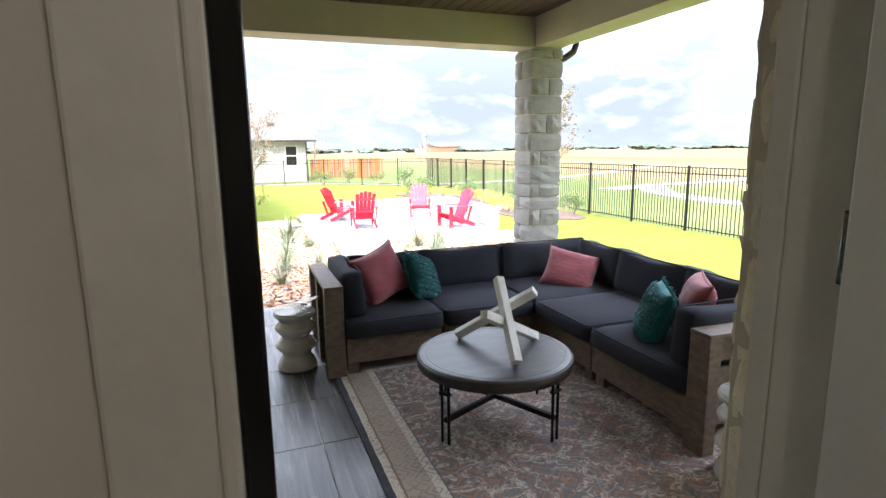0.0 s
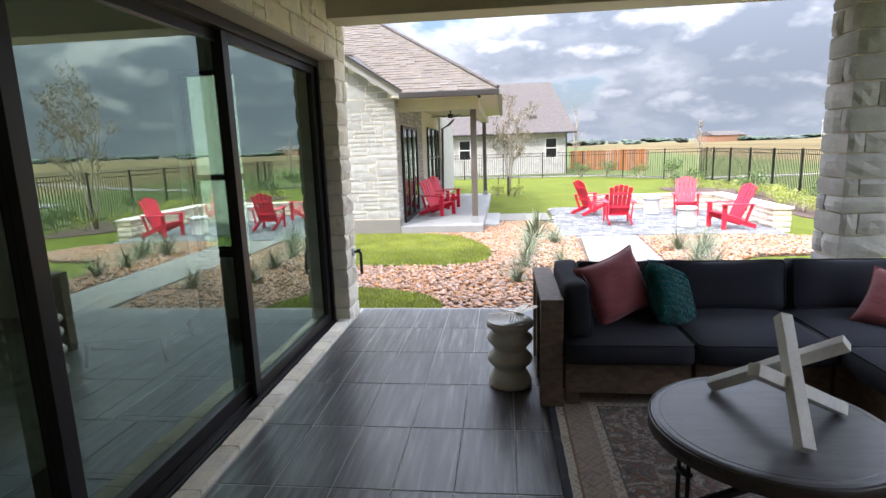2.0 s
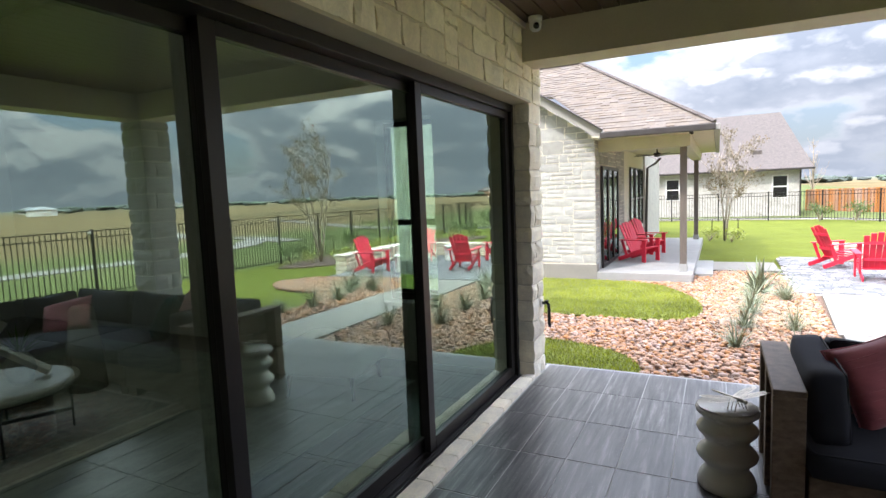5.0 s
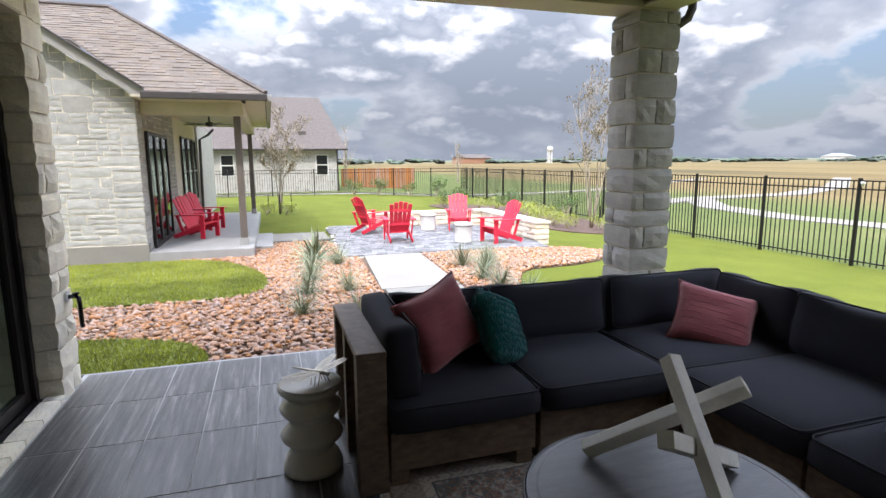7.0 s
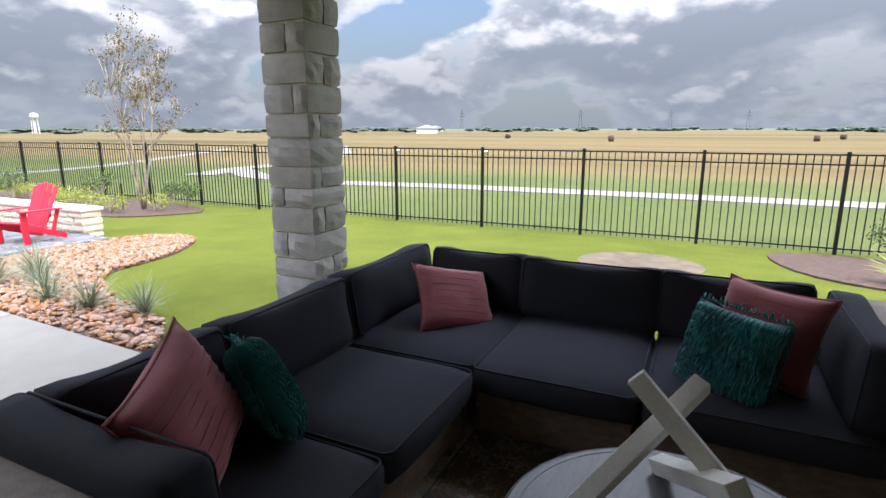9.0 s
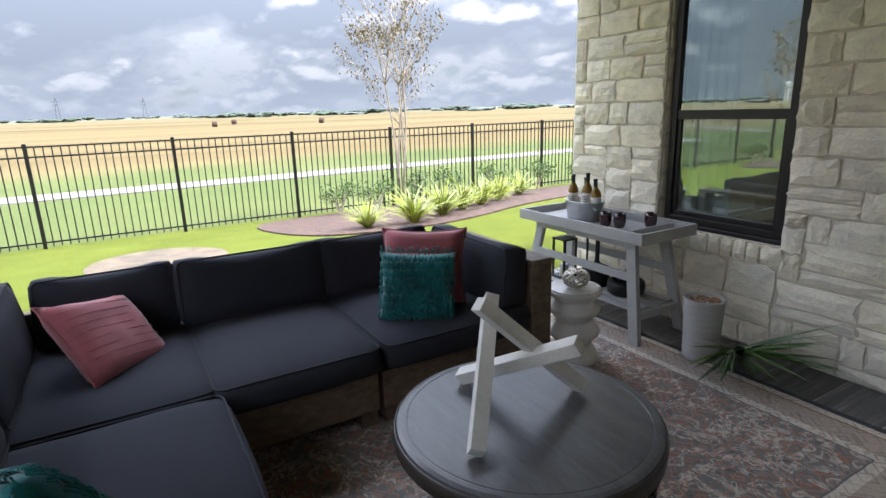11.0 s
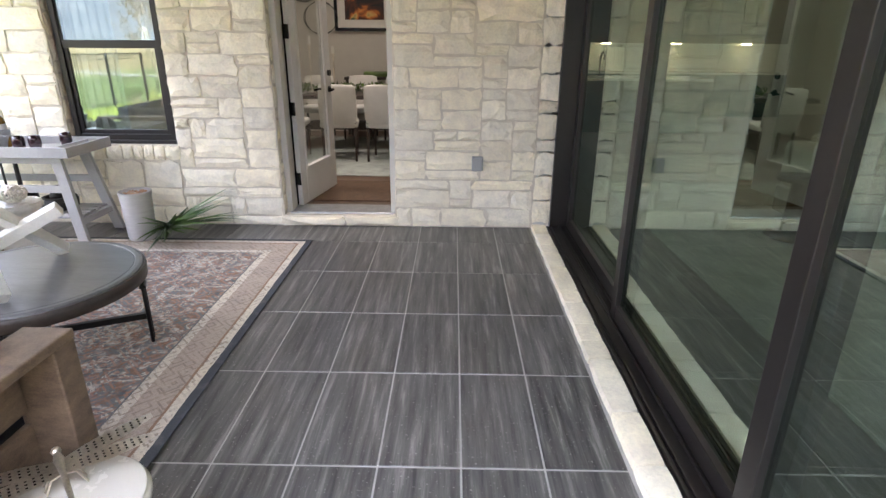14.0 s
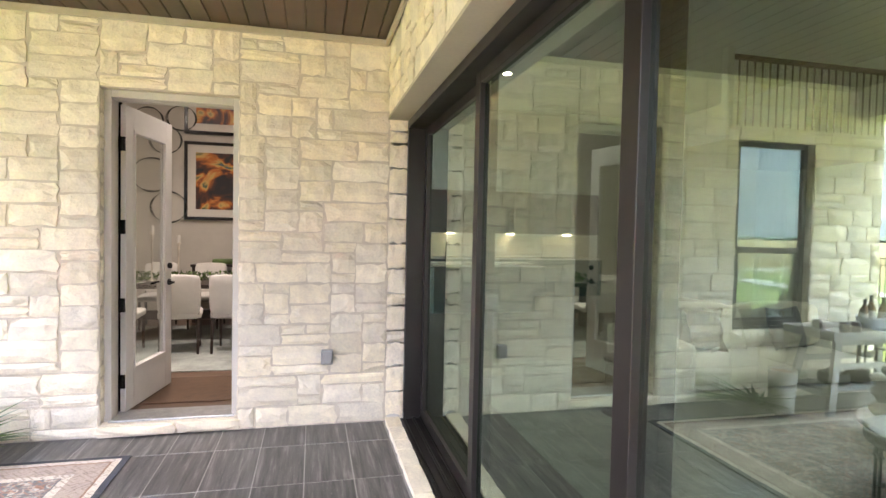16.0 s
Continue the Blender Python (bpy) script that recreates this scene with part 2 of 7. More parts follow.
LABEL = material("paper_label", (0.66, 0.64, 0.58), 0.6, var=0.04)
INK = material("ink", (0.05, 0.05, 0.06), 0.6)
TUMBLER = material("plum_glass", (0.028, 0.006, 0.010), 0.08, var=0.1, bump=0.0, spec=0.8)
LANTERN = material("black_lantern", (0.014, 0.013, 0.012), 0.5, metal=0.3, var=0.1)
CHAIR_RED = material("red_plastic", (0.62, 0.018, 0.045), 0.5, var=0.07, scale=4, fine=60, bump=0.05)
LIMEBLOCK = material("seat_wall_stone", (0.66, 0.58, 0.45), 0.85, var=0.12, scale=6, fine=50, bump=0.5, depth=0.01, rand=0.12)
STOOL = material("white_stool", (0.68, 0.66, 0.61), 0.5, var=0.04)
LEAF_GREY = material("blue_grey_leaf", (0.20, 0.225, 0.135), 0.6, var=0.22, scale=9, fine=40, bump=0.05, rand=0.2, island=True)
LEAF_GREEN = material("green_leaf", (0.085, 0.135, 0.03), 0.55, var=0.25, scale=6, fine=40, bump=0.05, rand=0.3, island=True)
LEAF_LIME = material("lime_leaf", (0.29, 0.32, 0.055), 0.55, var=0.22, scale=6, fine=40, bump=0.05, rand=0.25, island=True)
LEAF_TREE = material("tree_leaf", (0.10, 0.12, 0.035), 0.55, var=0.3, scale=3, fine=40, bump=0.05, rand=0.35, island=True, tint=(0.16, 0.11, 0.05))
LEAF_DARK = material("agave_leaf", (0.05, 0.115, 0.05), 0.5, var=0.25, scale=9, fine=40, bump=0.05, rand=0.3, island=True, tint=(0.12, 0.19, 0.06))
BARK = material("smooth_bark", (0.33, 0.27, 0.205), 0.8, var=0.25, scale=9, fine=60, bump=0.3)
CEDAR = material("cedar_boards", (0.36, 0.17, 0.085), 0.8, var=0.15, scale=2, fine=30, stretch=(4, 4, 0.6), bump=0.2, rand=0.2)
WHITE_FABRIC = material("white_fabric", (0.62, 0.60, 0.55), 0.9, var=0.05, scale=6, fine=300, bump=0.3, depth=0.002)
GREY_PILLOW = material("grey_fabric", (0.22, 0.23, 0.25), 0.9, var=0.08, fine=300)
DARK_WOOD = material("dark_wood", (0.035, 0.024, 0.018), 0.42, var=0.25, scale=3, fine=40, bump=0.06)
RUG_PALE = material("pale_rug", (0.31, 0.335, 0.305), 0.95, var=0.2, scale=5, fine=45, bump=0.5, depth=0.006)
CABINET = material("dark_cabinet", (0.03, 0.028, 0.025), 0.45, var=0.1)
CABINET_TEAL = material("teal_cabinet", (0.035, 0.10, 0.10), 0.45, var=0.08)
QUARTZ = material("pale_quartz", (0.68, 0.66, 0.61), 0.25, var=0.06, scale=3, fine=20, bump=0.0)
CAMERA_WHITE = material("camera_plastic", (0.70, 0.70, 0.68), 0.4, var=0.03)
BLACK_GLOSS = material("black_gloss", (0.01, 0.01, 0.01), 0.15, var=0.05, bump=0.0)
CURTAIN = material("sheer_curtain", (0.66, 0.68, 0.70), 0.9, var=0.04, stretch=(8, 8, 1))
POST_WOOD = material("porch_post_stain", (0.115, 0.092, 0.075), 0.6, var=0.15, scale=4, fine=40, stretch=(6, 6, 1), bump=0.15)
LAMP_GLOW = glow_material("lamp_glow", (1.0, 0.72, 0.40), 4.0)


# ---- mesh tools ----
def part(name, bm, mat, parent=None, label="", smooth=False):
    """Links a bmesh as one mesh object, under a thing or a part."""
    me = bpy.data.meshes.new(name)
    bmesh.ops.recalc_face_normals(bm, faces=bm.faces)
    bm.to_mesh(me)
    bm.free()
    me.materials.append(mat)
    if smooth:
        me.polygons.foreach_set("use_smooth", [True] * len(me.polygons))
    ob = new(name, me)
    if parent is not None:
        ob.parent = parent
    if label:
        ob["label"] = label
    return ob


def thing(name, label, category, m=None, group="", kind=""):
    ob = new(name)
    ob.empty_display_size = 0.1
    if m is not None:
        ob.matrix_basis = m
    return tagged(ob, label, category, group, kind)


def solid(name, bm, mat, label, category="", kind="", smooth=False, group=""):
    return tagged(part(name, bm, mat, None, "", smooth), label, category, group, kind)


def add_box(bm, x0, y0, z0, x1, y1, z1, bevel=0.0, m=None, seg=2):
    vs = bmesh.ops.create_cube(bm, size=1.0)["verts"]
    mat = Matrix.Translation(((x0 + x1) / 2, (y0 + y1) / 2, (z0 + z1) / 2)) @ Matrix.Diagonal((abs(x1 - x0), abs(y1 - y0), abs(z1 - z0), 1))
    bmesh.ops.transform(bm, matrix=mat, verts=vs)
    if bevel > 0:
        es = list({e for v in vs for e in v.link_edges})
        vs = bmesh.ops.bevel(bm, geom=es, offset=bevel, segments=seg, affect="EDGES", profile=0.5)["verts"]
    if m is not None:
        bmesh.ops.transform(bm, matrix=m, verts=vs)
    return bm


def box(x0, y0, z0, x1, y1, z1, bevel=0.0, m=None):
    return add_box(bmesh.new(), x0, y0, z0, x1, y1, z1, bevel, m)


def add_tube(bm, pts, radii, n=8, caps=True, closed=False):
    """A tube along points; radii is one number or one a point."""
    pts = [Vector(p) for p in pts]
    if isinstance(radii, (int, float)):
        radii = [radii] * len(pts)
    rings, side = [], None
    for i, p in enumerate(pts):
        a = pts[i - 1] if (i or closed) else p
        b = pts[(i + 1) % len(pts)] if (i + 1 < len(pts) or closed) else p
        d = (b - a).normalized()
        if side is None:
            side = d.orthogonal().normalized()
        side = (side - d * side.dot(d)).normalized()
        other = d.cross(side)
        rings.append([bm.verts.new(p + (side * math.cos(2 * math.pi * k / n) + other * math.sin(2 * math.pi * k / n)) * radii[i]) for k in range(n)])
    pairs = list(zip(rings, rings[1:])) + ([(rings[-1], rings[0])] if closed else [])
    for r0, r1 in pairs:
        for k in range(n):
            bm.faces.new((r0[k], r0[(k + 1) % n], r1[(k + 1) % n], r1[k]))
    if caps and not closed:
        bm.faces.new(rings[0][::-1])
        bm.faces.new(rings[-1])
    return bm


def tube(pts, radii, n=8, closed=False):
    return add_tube(bmesh.new(), pts, radii, n, True, closed)


def lathe(profile, n=32):
    """A turned body from (radius, height) pairs."""
    bm = bmesh.new()
    rings = []
    for r, z in profile:
        rings.append([bm.verts.new((r * math.cos(2 * math.pi * k / n), r * math.sin(2 * math.pi * k / n), z)) for k in range(n)] if r > 1e-5 else [bm.verts.new((0, 0, z))])
    for a, b in zip(rings, rings[1:]):
        for k in range(n):
            f = [a[k % len(a)], a[(k + 1) % len(a)], b[(k + 1) % len(b)], b[k % len(b)]]
            f = list(dict.fromkeys(f))
            if len(f) > 2:
                bm.faces.new(f)
    return bm


def soft_box(w, d, h, r=0.05, puff=0.02, n=7, sag=0.0):
    """An upholstered block centred on x and y, standing on z = 0: rounded, with bulging faces."""
    bm = bmesh.new()
    bmesh.ops.create_cube(bm, size=2.0)
    bmesh.ops.subdivide_edges(bm, edges=bm.edges, cuts=n, use_grid_fill=True)
    for v in bm.verts:
        u = Vector(v.co)
        p = Vector((u.x * w / 2, u.y * d / 2, u.z * h / 2))
        core = Vector((max(-w / 2 + r, min(w / 2 - r, p.x)), max(-d / 2 + r, min(d / 2 - r, p.y)), max(-h / 2 + r, min(h / 2 - r, p.z))))
        off = p - core
        if off.length > 1e-6:
            p = core + off.normalized() * min(off.length, r)
        bx, by, bz = (1 - u.x ** 2), (1 - u.y ** 2), (1 - u.z ** 2)
        p += Vector((u.x * by * bz, u.y * bx * bz, u.z * bx * by)) * puff
        if sag and u.z > 0:
            p.z -= sag * bx * by
        v.co = p + Vector((0, 0, h / 2)) + noise.noise_vector(p * 5.0) * 0.004
    return bm


def rounded_loop(w, d, r, z, n=6):
    pts = []
    for cx, cy, a0 in ((w / 2 - r, d / 2 - r, 0), (-w / 2 + r, d / 2 - r, 90), (-w / 2 + r, -d / 2 + r, 180), (w / 2 - r, -d / 2 + r, 270)):
        for k in range(n + 1):
            a = radians(a0 + 90 * k / n)
            pts.append((cx + r * math.cos(a), cy + r * math.sin(a), z))
    return pts


def ground_z(x, y):
    """The height of the garden: it falls gently away from the porch and more towards the fence."""
    sx = min(1.0, max(0.0, (x - 6.5) / 7.0))
    sy = min(1.0, max(0.0, (y - 5.5) / 7.0))
    return -0.12 - 0.266 * sy * (1 - sx) - 0.65 * sx


def pt_in(poly, x, y):
    inside = False
    for (x0, y0), (x1, y1) in zip(poly, poly[1:] + poly[:1]):
        if (y0 > y) != (y1 > y) and x < (x1 - x0) * (y - y0) / (y1 - y0) + x0:
            inside = not inside
    return inside


def smooth_poly(pts, rounds=3):
    """Rounds off the corners of a closed outline."""
    for _ in range(rounds):
        pts = [q for (ax, ay), (bx, by) in zip(pts, pts[1:] + pts[:1]) for q in ((0.75 * ax + 0.25 * bx, 0.75 * ay + 0.25 * by), (0.25 * ax + 0.75 * bx, 0.25 * ay + 0.75 * by))]
    return pts


def patch(name, outline, rise, mat, label, thick=0.0, step=0.5):
    """A sheet that follows the garden's height inside an outline, with its rim going down."""
    bm = bmesh.new()
    f = bm.faces.new([bm.verts.new((x, y, 0)) for x, y in outline])
    bmesh.ops.triangulate(bm, faces=[f])
    xs, ys = [p[0] for p in outline], [p[1] for p in outline]
    x = min(xs) + step
    while x < max(xs):
        bmesh.ops.bisect_plane(bm, geom=bm.verts[:] + bm.edges[:] + bm.faces[:], plane_co=(x, 0, 0), plane_no=(1, 0, 0))
        x += step
    y = min(ys) + step
    while y < max(ys):
        bmesh.ops.bisect_plane(bm, geom=bm.verts[:] + bm.edges[:] + bm.faces[:], plane_co=(0, y, 0), plane_no=(0, 1, 0))
        y += step
    rim = [e for e in bm.edges if e.is_boundary]
    low = bmesh.ops.extrude_edge_only(bm, edges=rim)["geom"]
    low = {g for g in low if isinstance(g, bmesh.types.BMVert)}
    for v in bm.verts:
        v.co.z = ground_z(v.co.x, v.co.y) + (rise if v not in low else -0.10)
    return tagged(part(name, bm, mat), label, "", "", "structure")


# ---- stonework tools ----
rng = random.Random(7)


def stone_mesh(name, seed, mat, nu=4, nv=3):
    """A split-faced stone of unit size: x and z across, its face towards +y."""
    r = random.Random(seed)
    bm = bmesh.new()
    rows = []
    for j in range(nv + 1):
        row = []
        for i in range(nu + 1):
            u, v = i / nu - 0.5, j / nv - 0.5
            edge = i in (0, nu) or j in (0, nv)
            y = r.uniform(0.45, 0.75) if edge else r.uniform(0.80, 1.15)
            jit = 0.05
            row.append(bm.verts.new((u * 0.985 + r.uniform(-jit, jit) * (1 if not edge else 0.8), y, v * 0.97 + r.uniform(-jit, jit) * 1.3)))
        rows.append(row)
    for j in range(nv):
        for i in range(nu):
            bm.faces.new((rows[j][i], rows[j][i + 1], rows[j + 1][i + 1], rows[j + 1][i]))
    rim = [e for e in bm.edges if e.is_boundary]
    ext = bmesh.ops.extrude_edge_only(bm, edges=rim)["geom"]
    for g in ext:
        if isinstance(g, bmesh.types.BMVert):
            g.co.y = 0.0
    bmesh.ops.recalc_face_normals(bm, faces=bm.faces)
    me = bpy.data.meshes.new(name)
    bm.to_mesh(me)
    bm.free()
    me.materials.append(mat)
    return me


STONES = [stone_mesh("stone", 100 + i, STONE) for i in range(12)]
STONES_GREY = [stone_mesh("stone", 140 + i, STONE_GREY) for i in range(8)]


def block_mesh(name, seed, mat):
    r = random.Random(seed)
    bm = bmesh.new()
    bmesh.ops.create_cube(bm, size=1.0)
    bmesh.ops.subdivide_edges(bm, edges=bm.edges, cuts=2, use_grid_fill=True)
    for v in bm.verts:
        k = sum(abs(abs(c) - 0.5) < 1e-4 for c in v.co)
        s = {1: 1.05 + r.uniform(-0.03, 0.05), 2: 0.985, 3: 0.95}[k]
        v.co = v.co * s + Vector((r.uniform(-1, 1), r.uniform(-1, 1), r.uniform(-1, 1))) * 0.014
    me = bpy.data.meshes.new(name)
    bm.to_mesh(me)
    bm.free()
    me.materials.append(mat)
    return me


BLOCKS = [block_mesh("stone", 200 + i, STONE) for i in range(8)]
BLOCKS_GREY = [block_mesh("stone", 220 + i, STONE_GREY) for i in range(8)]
BLOCKS_LIME = [block_mesh("stone", 240 + i, LIMEBLOCK) for i in range(8)]


def ashlar(u0, u1, z0, z1, r, cell_w=0.062, cell_h=0.082, wide=(3, 7), tall=(1, 2, 2, 2)):
    """Random ashlar: rectangles of mixed size that fill u0..u1, z0..z1."""
    nu, nz = max(1, round((u1 - u0) / cell_w)), max(1, round((z1 - z0) / cell_h))
    cw, ch = (u1 - u0) / nu, (z1 - z0) / nz
    free = [[True] * nu for _ in range(nz)]
    out = []
    for j in range(nz):
        i = 0
        while i < nu:
            if not free[j][i]:
                i += 1
                continue
            run = 0
            while i + run < nu and free[j][i + run] and run < 10:
                run += 1
            w = min(run, r.randint(*wide))
            if 0 < run - w < 2:
                w = run if run <= wide[1] + 1 else w - 1
            w = max(1, w)
            h = min(r.choice(tall), nz - j)
            if nz - j - h == 1 and h > 1:
                h = nz - j if h < 3 else h - 1
            for b in range(j, j + h):
                for a in range(i, i + w):
                    free[b][a] = False
            out.append((u0 + i * cw, z0 + j * ch, w * cw, h * ch))
            i += w
    return out


def lay(parent, regions, place, meshes, depth=0.030, joint=0.012, seed=1, **kw):
    """Sets stones as objects of their own on a wall; place(u, z) gives the pose of a stone's middle."""
    r = random.Random(seed)
    for (u0, u1, z0, z1) in regions:
        for (u, z, w, h) in ashlar(u0, u1, z0, z1, r, **kw):
            ob = new("stone", r.choice(meshes))
            flip = r.choice((1, -1))
            ob.matrix_basis = place(u + w / 2, z + h / 2) @ Matrix.Diagonal((flip * (w - joint), depth * r.uniform(0.8, 1.2), r.choice((1, -1)) * (h - joint), 1))
            ob.parent = parent


def slab(name, x0, y0, z0, x1, y1, z1, mat, label, bevel=0.0):
    return solid(name, box(x0, y0, z0, x1, y1, z1, bevel), mat, label, "", "structure")


# ---- porch: floor, walls, ceiling, beams ----
ROOM_Z = 0.03
CEIL_Z = 3.08
BEAM_Z = 2.77
PX, PY = 4.9, 5.32

floor = slab("floor", -0.02, -0.02, -0.60, PX, PY, -0.0025, GROUT, "grey grout bed of the covered porch floor")
slab("porch_edge", -0.5, PY, -0.60, PX + 0.02, PY + 0.02, -0.004, CONCRETE_GREY, "thin grey concrete edge of the porch slab")
tile_bm = box(-0.5, -0.5, -0.01, 0.5, 0.5, 0.0)
bmesh.ops.bevel(tile_bm, geom=[e for e in tile_bm.edges if abs(e.verts[0].co.z) < 1e-5 and abs(e.verts[1].co.z) < 1e-5], offset=0.006, segments=1, affect="EDGES")
tile_me = bpy.data.meshes.new("tile")
tile_bm.to_mesh(tile_me)
tile_bm.free()
tile_me.materials.append(TILE)
TX0, TY0, TW, TL = 0.012, 0.40, 0.307, 0.613

# door wall: solid backing with openings, faces y = 0
DX0, DX1, DZ0, DZ1 = 1.145, 2.098, 0.085, 2.56
WX0, WX1, WZ0, WZ1 = 2.925, 3.81, 0.675, 2.50
WALL_END = 4.68
bm = bmesh.new()
for (x0, x1, z0, z1) in ((-0.02, DX0, -0.6, 4.2), (DX1, WX0, -0.6, 4.2), (WX1, WALL_END, -0.6, 4.2), (DX0, DX1, -0.6, DZ0), (DX0, DX1, DZ1, 4.2), (WX0, WX1, -0.6, WZ0), (WX0, WX1, WZ1, 4.2)):
    add_box(bm, x0, -0.10, z0, x1, -0.010, z1)
wall_door = solid("wall_south", bm, MORTAR, "cream limestone porch wall with a doorway and a window", "", "structure")
bm = bmesh.new()
for (x0, x1, z0, z1) in ((-0.02, 1.175, -0.1, 4.2), (2.068, WX0, -0.1, 4.2), (WX1, WALL_END - 0.03, -0.1, 4.2), (1.175, 2.068, -0.1, 0.08), (1.175, 2.068, 2.535, 4.2), (WX0, WX1, -0.1, WZ0), (WX0, WX1, WZ1, 4.2)):
    add_box(bm, x0, -0.32, z0, x1, -0.104, z1)
solid("wall_south_inside", bm, WALL_IN, "beige plastered inside of the dining room wall", "", "structure")

face_y = lambda u, z: pose(u, -0.016, z)
lay(wall_door, [(0.0, DX0, 0.0, CEIL_Z), (DX1, WX0, 0.0, CEIL_Z), (WX1, WALL_END, 0.0, CEIL_Z), (DX0, DX1, DZ1, CEIL_Z), (WX0, WX1, WZ1, CEIL_Z), (WX0, WX1, 0.0, WZ0 - 0.13)], face_y, STONES, seed=11)
lay(wall_door, [(DX0 - 0.03, DX1 + 0.03, 0.0, DZ0)], lambda u, z: pose(u, -0.012, z), STONES, depth=0.06, seed=12, cell_w=0.08, cell_h=0.085, tall=(1,))
lay(wall_door, [(WX0 - 0.02, WX1 + 0.02, WZ0 - 0.13, WZ0)], lambda u, z: pose(u, -0.012, z), STONES, depth=0.032, seed=13, cell_w=0.045, cell_h=0.13, wide=(2, 3), tall=(1,))
# stone reveals beside the openings
lay(wall_door, [(-0.10, -0.014, DZ0, DZ1)], lambda u, z: pose(DX1 + 0.012, u, z, 0, 0, 90), STONES, depth=0.02, seed=14, cell_w=0.086, cell_h=0.09, wide=(1, 1))
lay(wall_door, [(-0.10, -0.014, DZ0, DZ1)], lambda u, z: pose(DX0 - 0.012, u, z, 0, 0, -90), STONES, depth=0.02, seed=15, cell_w=0.086, cell_h=0.09, wide=(1, 1))
for sx, x in ((90, WX1 + 0.012), (-90, WX0 - 0.012)):
    lay(wall_door, [(-0.10, -0.014, WZ0, WZ1)], lambda u, z: pose(x, u, z, 0, 0, sx), STONES, depth=0.02, seed=16, cell_w=0.086, cell_h=0.09, wide=(1, 1))
# side of the house past the wall's end
wall_east = solid("wall_east", box(WALL_END - 0.14, -6.5, -0.8, WALL_END - 0.015, -0.015, 3.6), MORTAR, "cream limestone outer wall round the corner", "", "structure")
lay(wall_east, [(-1.0, -0.02, 0.0, CEIL_Z)], lambda u, z: pose(WALL_END - 0.016, u, z, 0, 0, -90), STONES, seed=17)

# glass wall side: header, end pier, sill, faces x = 0
HEAD_Z = 2.47
PIER_Y0, PIER_Y1 = 4.87, 5.22
wall_west = solid("wall_west", box(-0.30, -0.10, HEAD_Z + 0.01, -0.010, PIER_Y1 - 0.02, 4.8), MORTAR, "cream limestone wall over the sliding glass doors", "", "structure")
bm = box(-0.36, PIER_Y0 + 0.02, -0.6, -0.02, PIER_Y1 - 0.02, HEAD_Z + 0.01)
add_box(bm, -0.36, -0.32, -0.1, -0.17, 0.02, 4.2)
solid("pier_core", bm, MORTAR, "mortar core of the stone pier", "", "structure")
lay(wall_west, [(-PIER_Y1, 0.0, HEAD_Z, CEIL_Z)], lambda u, z: pose(-0.016, -u, z, 0, 0, -90), STONES, seed=21)
# underside of the header
solid("header_soffit", box(-0.20, 0.0, HEAD_Z - 0.012, 0.012, PIER_Y0, HEAD_Z + 0.008, 0.003), BEAM_PAINT, "painted lintel under the stone header", "", "structure")


def pier_of_blocks(parent, x0, y0, x1, y1, z0, z1, meshes, seed, split=True):
    r = random.Random(seed)
    z, k = z0, 0
    while z < z1 - 0.02:
        h = min(r.uniform(0.13, 0.21), z1 - z)
        if z1 - z - h < 0.09:
            h = z1 - z
        along_x = (x1 - x0) > 1.4 * (y1 - y0) or ((y1 - y0) <= 1.4 * (x1 - x0) and k % 2 == 0)
        cuts = [0.0] + ([r.uniform(0.3, 0.7)] if split and r.random() < 0.8 else []) + [1.0]
        for a, b in zip(cuts, cuts[1:]):
            if along_x:
                xa, xb, ya, yb = x0 + (x1 - x0) * a, x0 + (x1 - x0) * b, y0, y1
            else:
                xa, xb, ya, yb = x0, x1, y0 + (y1 - y0) * a, y0 + (y1 - y0) * b
            ob = new("stone", r.choice(meshes))
            ob.matrix_basis = pose((xa + xb) / 2, (ya + yb) / 2, z + h / 2) @ Matrix.Diagonal((xb - xa - 0.008, yb - ya - 0.008, h - 0.010, 1))
            ob.parent = parent
        z += h
        k += 1


pier_of_blocks(wall_west, -0.36, PIER_Y0, 0.0, PIER_Y1, -0.2, HEAD_Z + 0.01, BLOCKS, 31)
lay(wall_west, [(-0.17, 0.0, 0.04, HEAD_Z)], lambda u, z: pose(u, -0.012, z), STONES, depth=0.03, seed=32, cell_w=0.085, cell_h=0.10, wide=(2, 2))
sill = thing("door_sill", "rough limestone sill strip under the sliding doors", "", kind="structure")
y = 0.0
while y < PIER_Y0 - 0.01:
    ln = min(rng.uniform(0.16, 0.42), PIER_Y0 - y)
    ob = new("stone", rng.choice(BLOCKS))
    ob.matrix_basis = pose(-0.060, y + ln / 2, -0.005) @ Matrix.Diagonal((0.116, ln - 0.006, 0.075, 1))
    ob.parent = sill
    y += ln

# column
column = solid("column", box(4.285, 4.695, -0.6, 4.635, 5.045, BEAM_Z), MORTAR, "square grey limestone column at the porch corner", "", "structure")
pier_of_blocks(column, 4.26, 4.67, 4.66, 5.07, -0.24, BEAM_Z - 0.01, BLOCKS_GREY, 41)

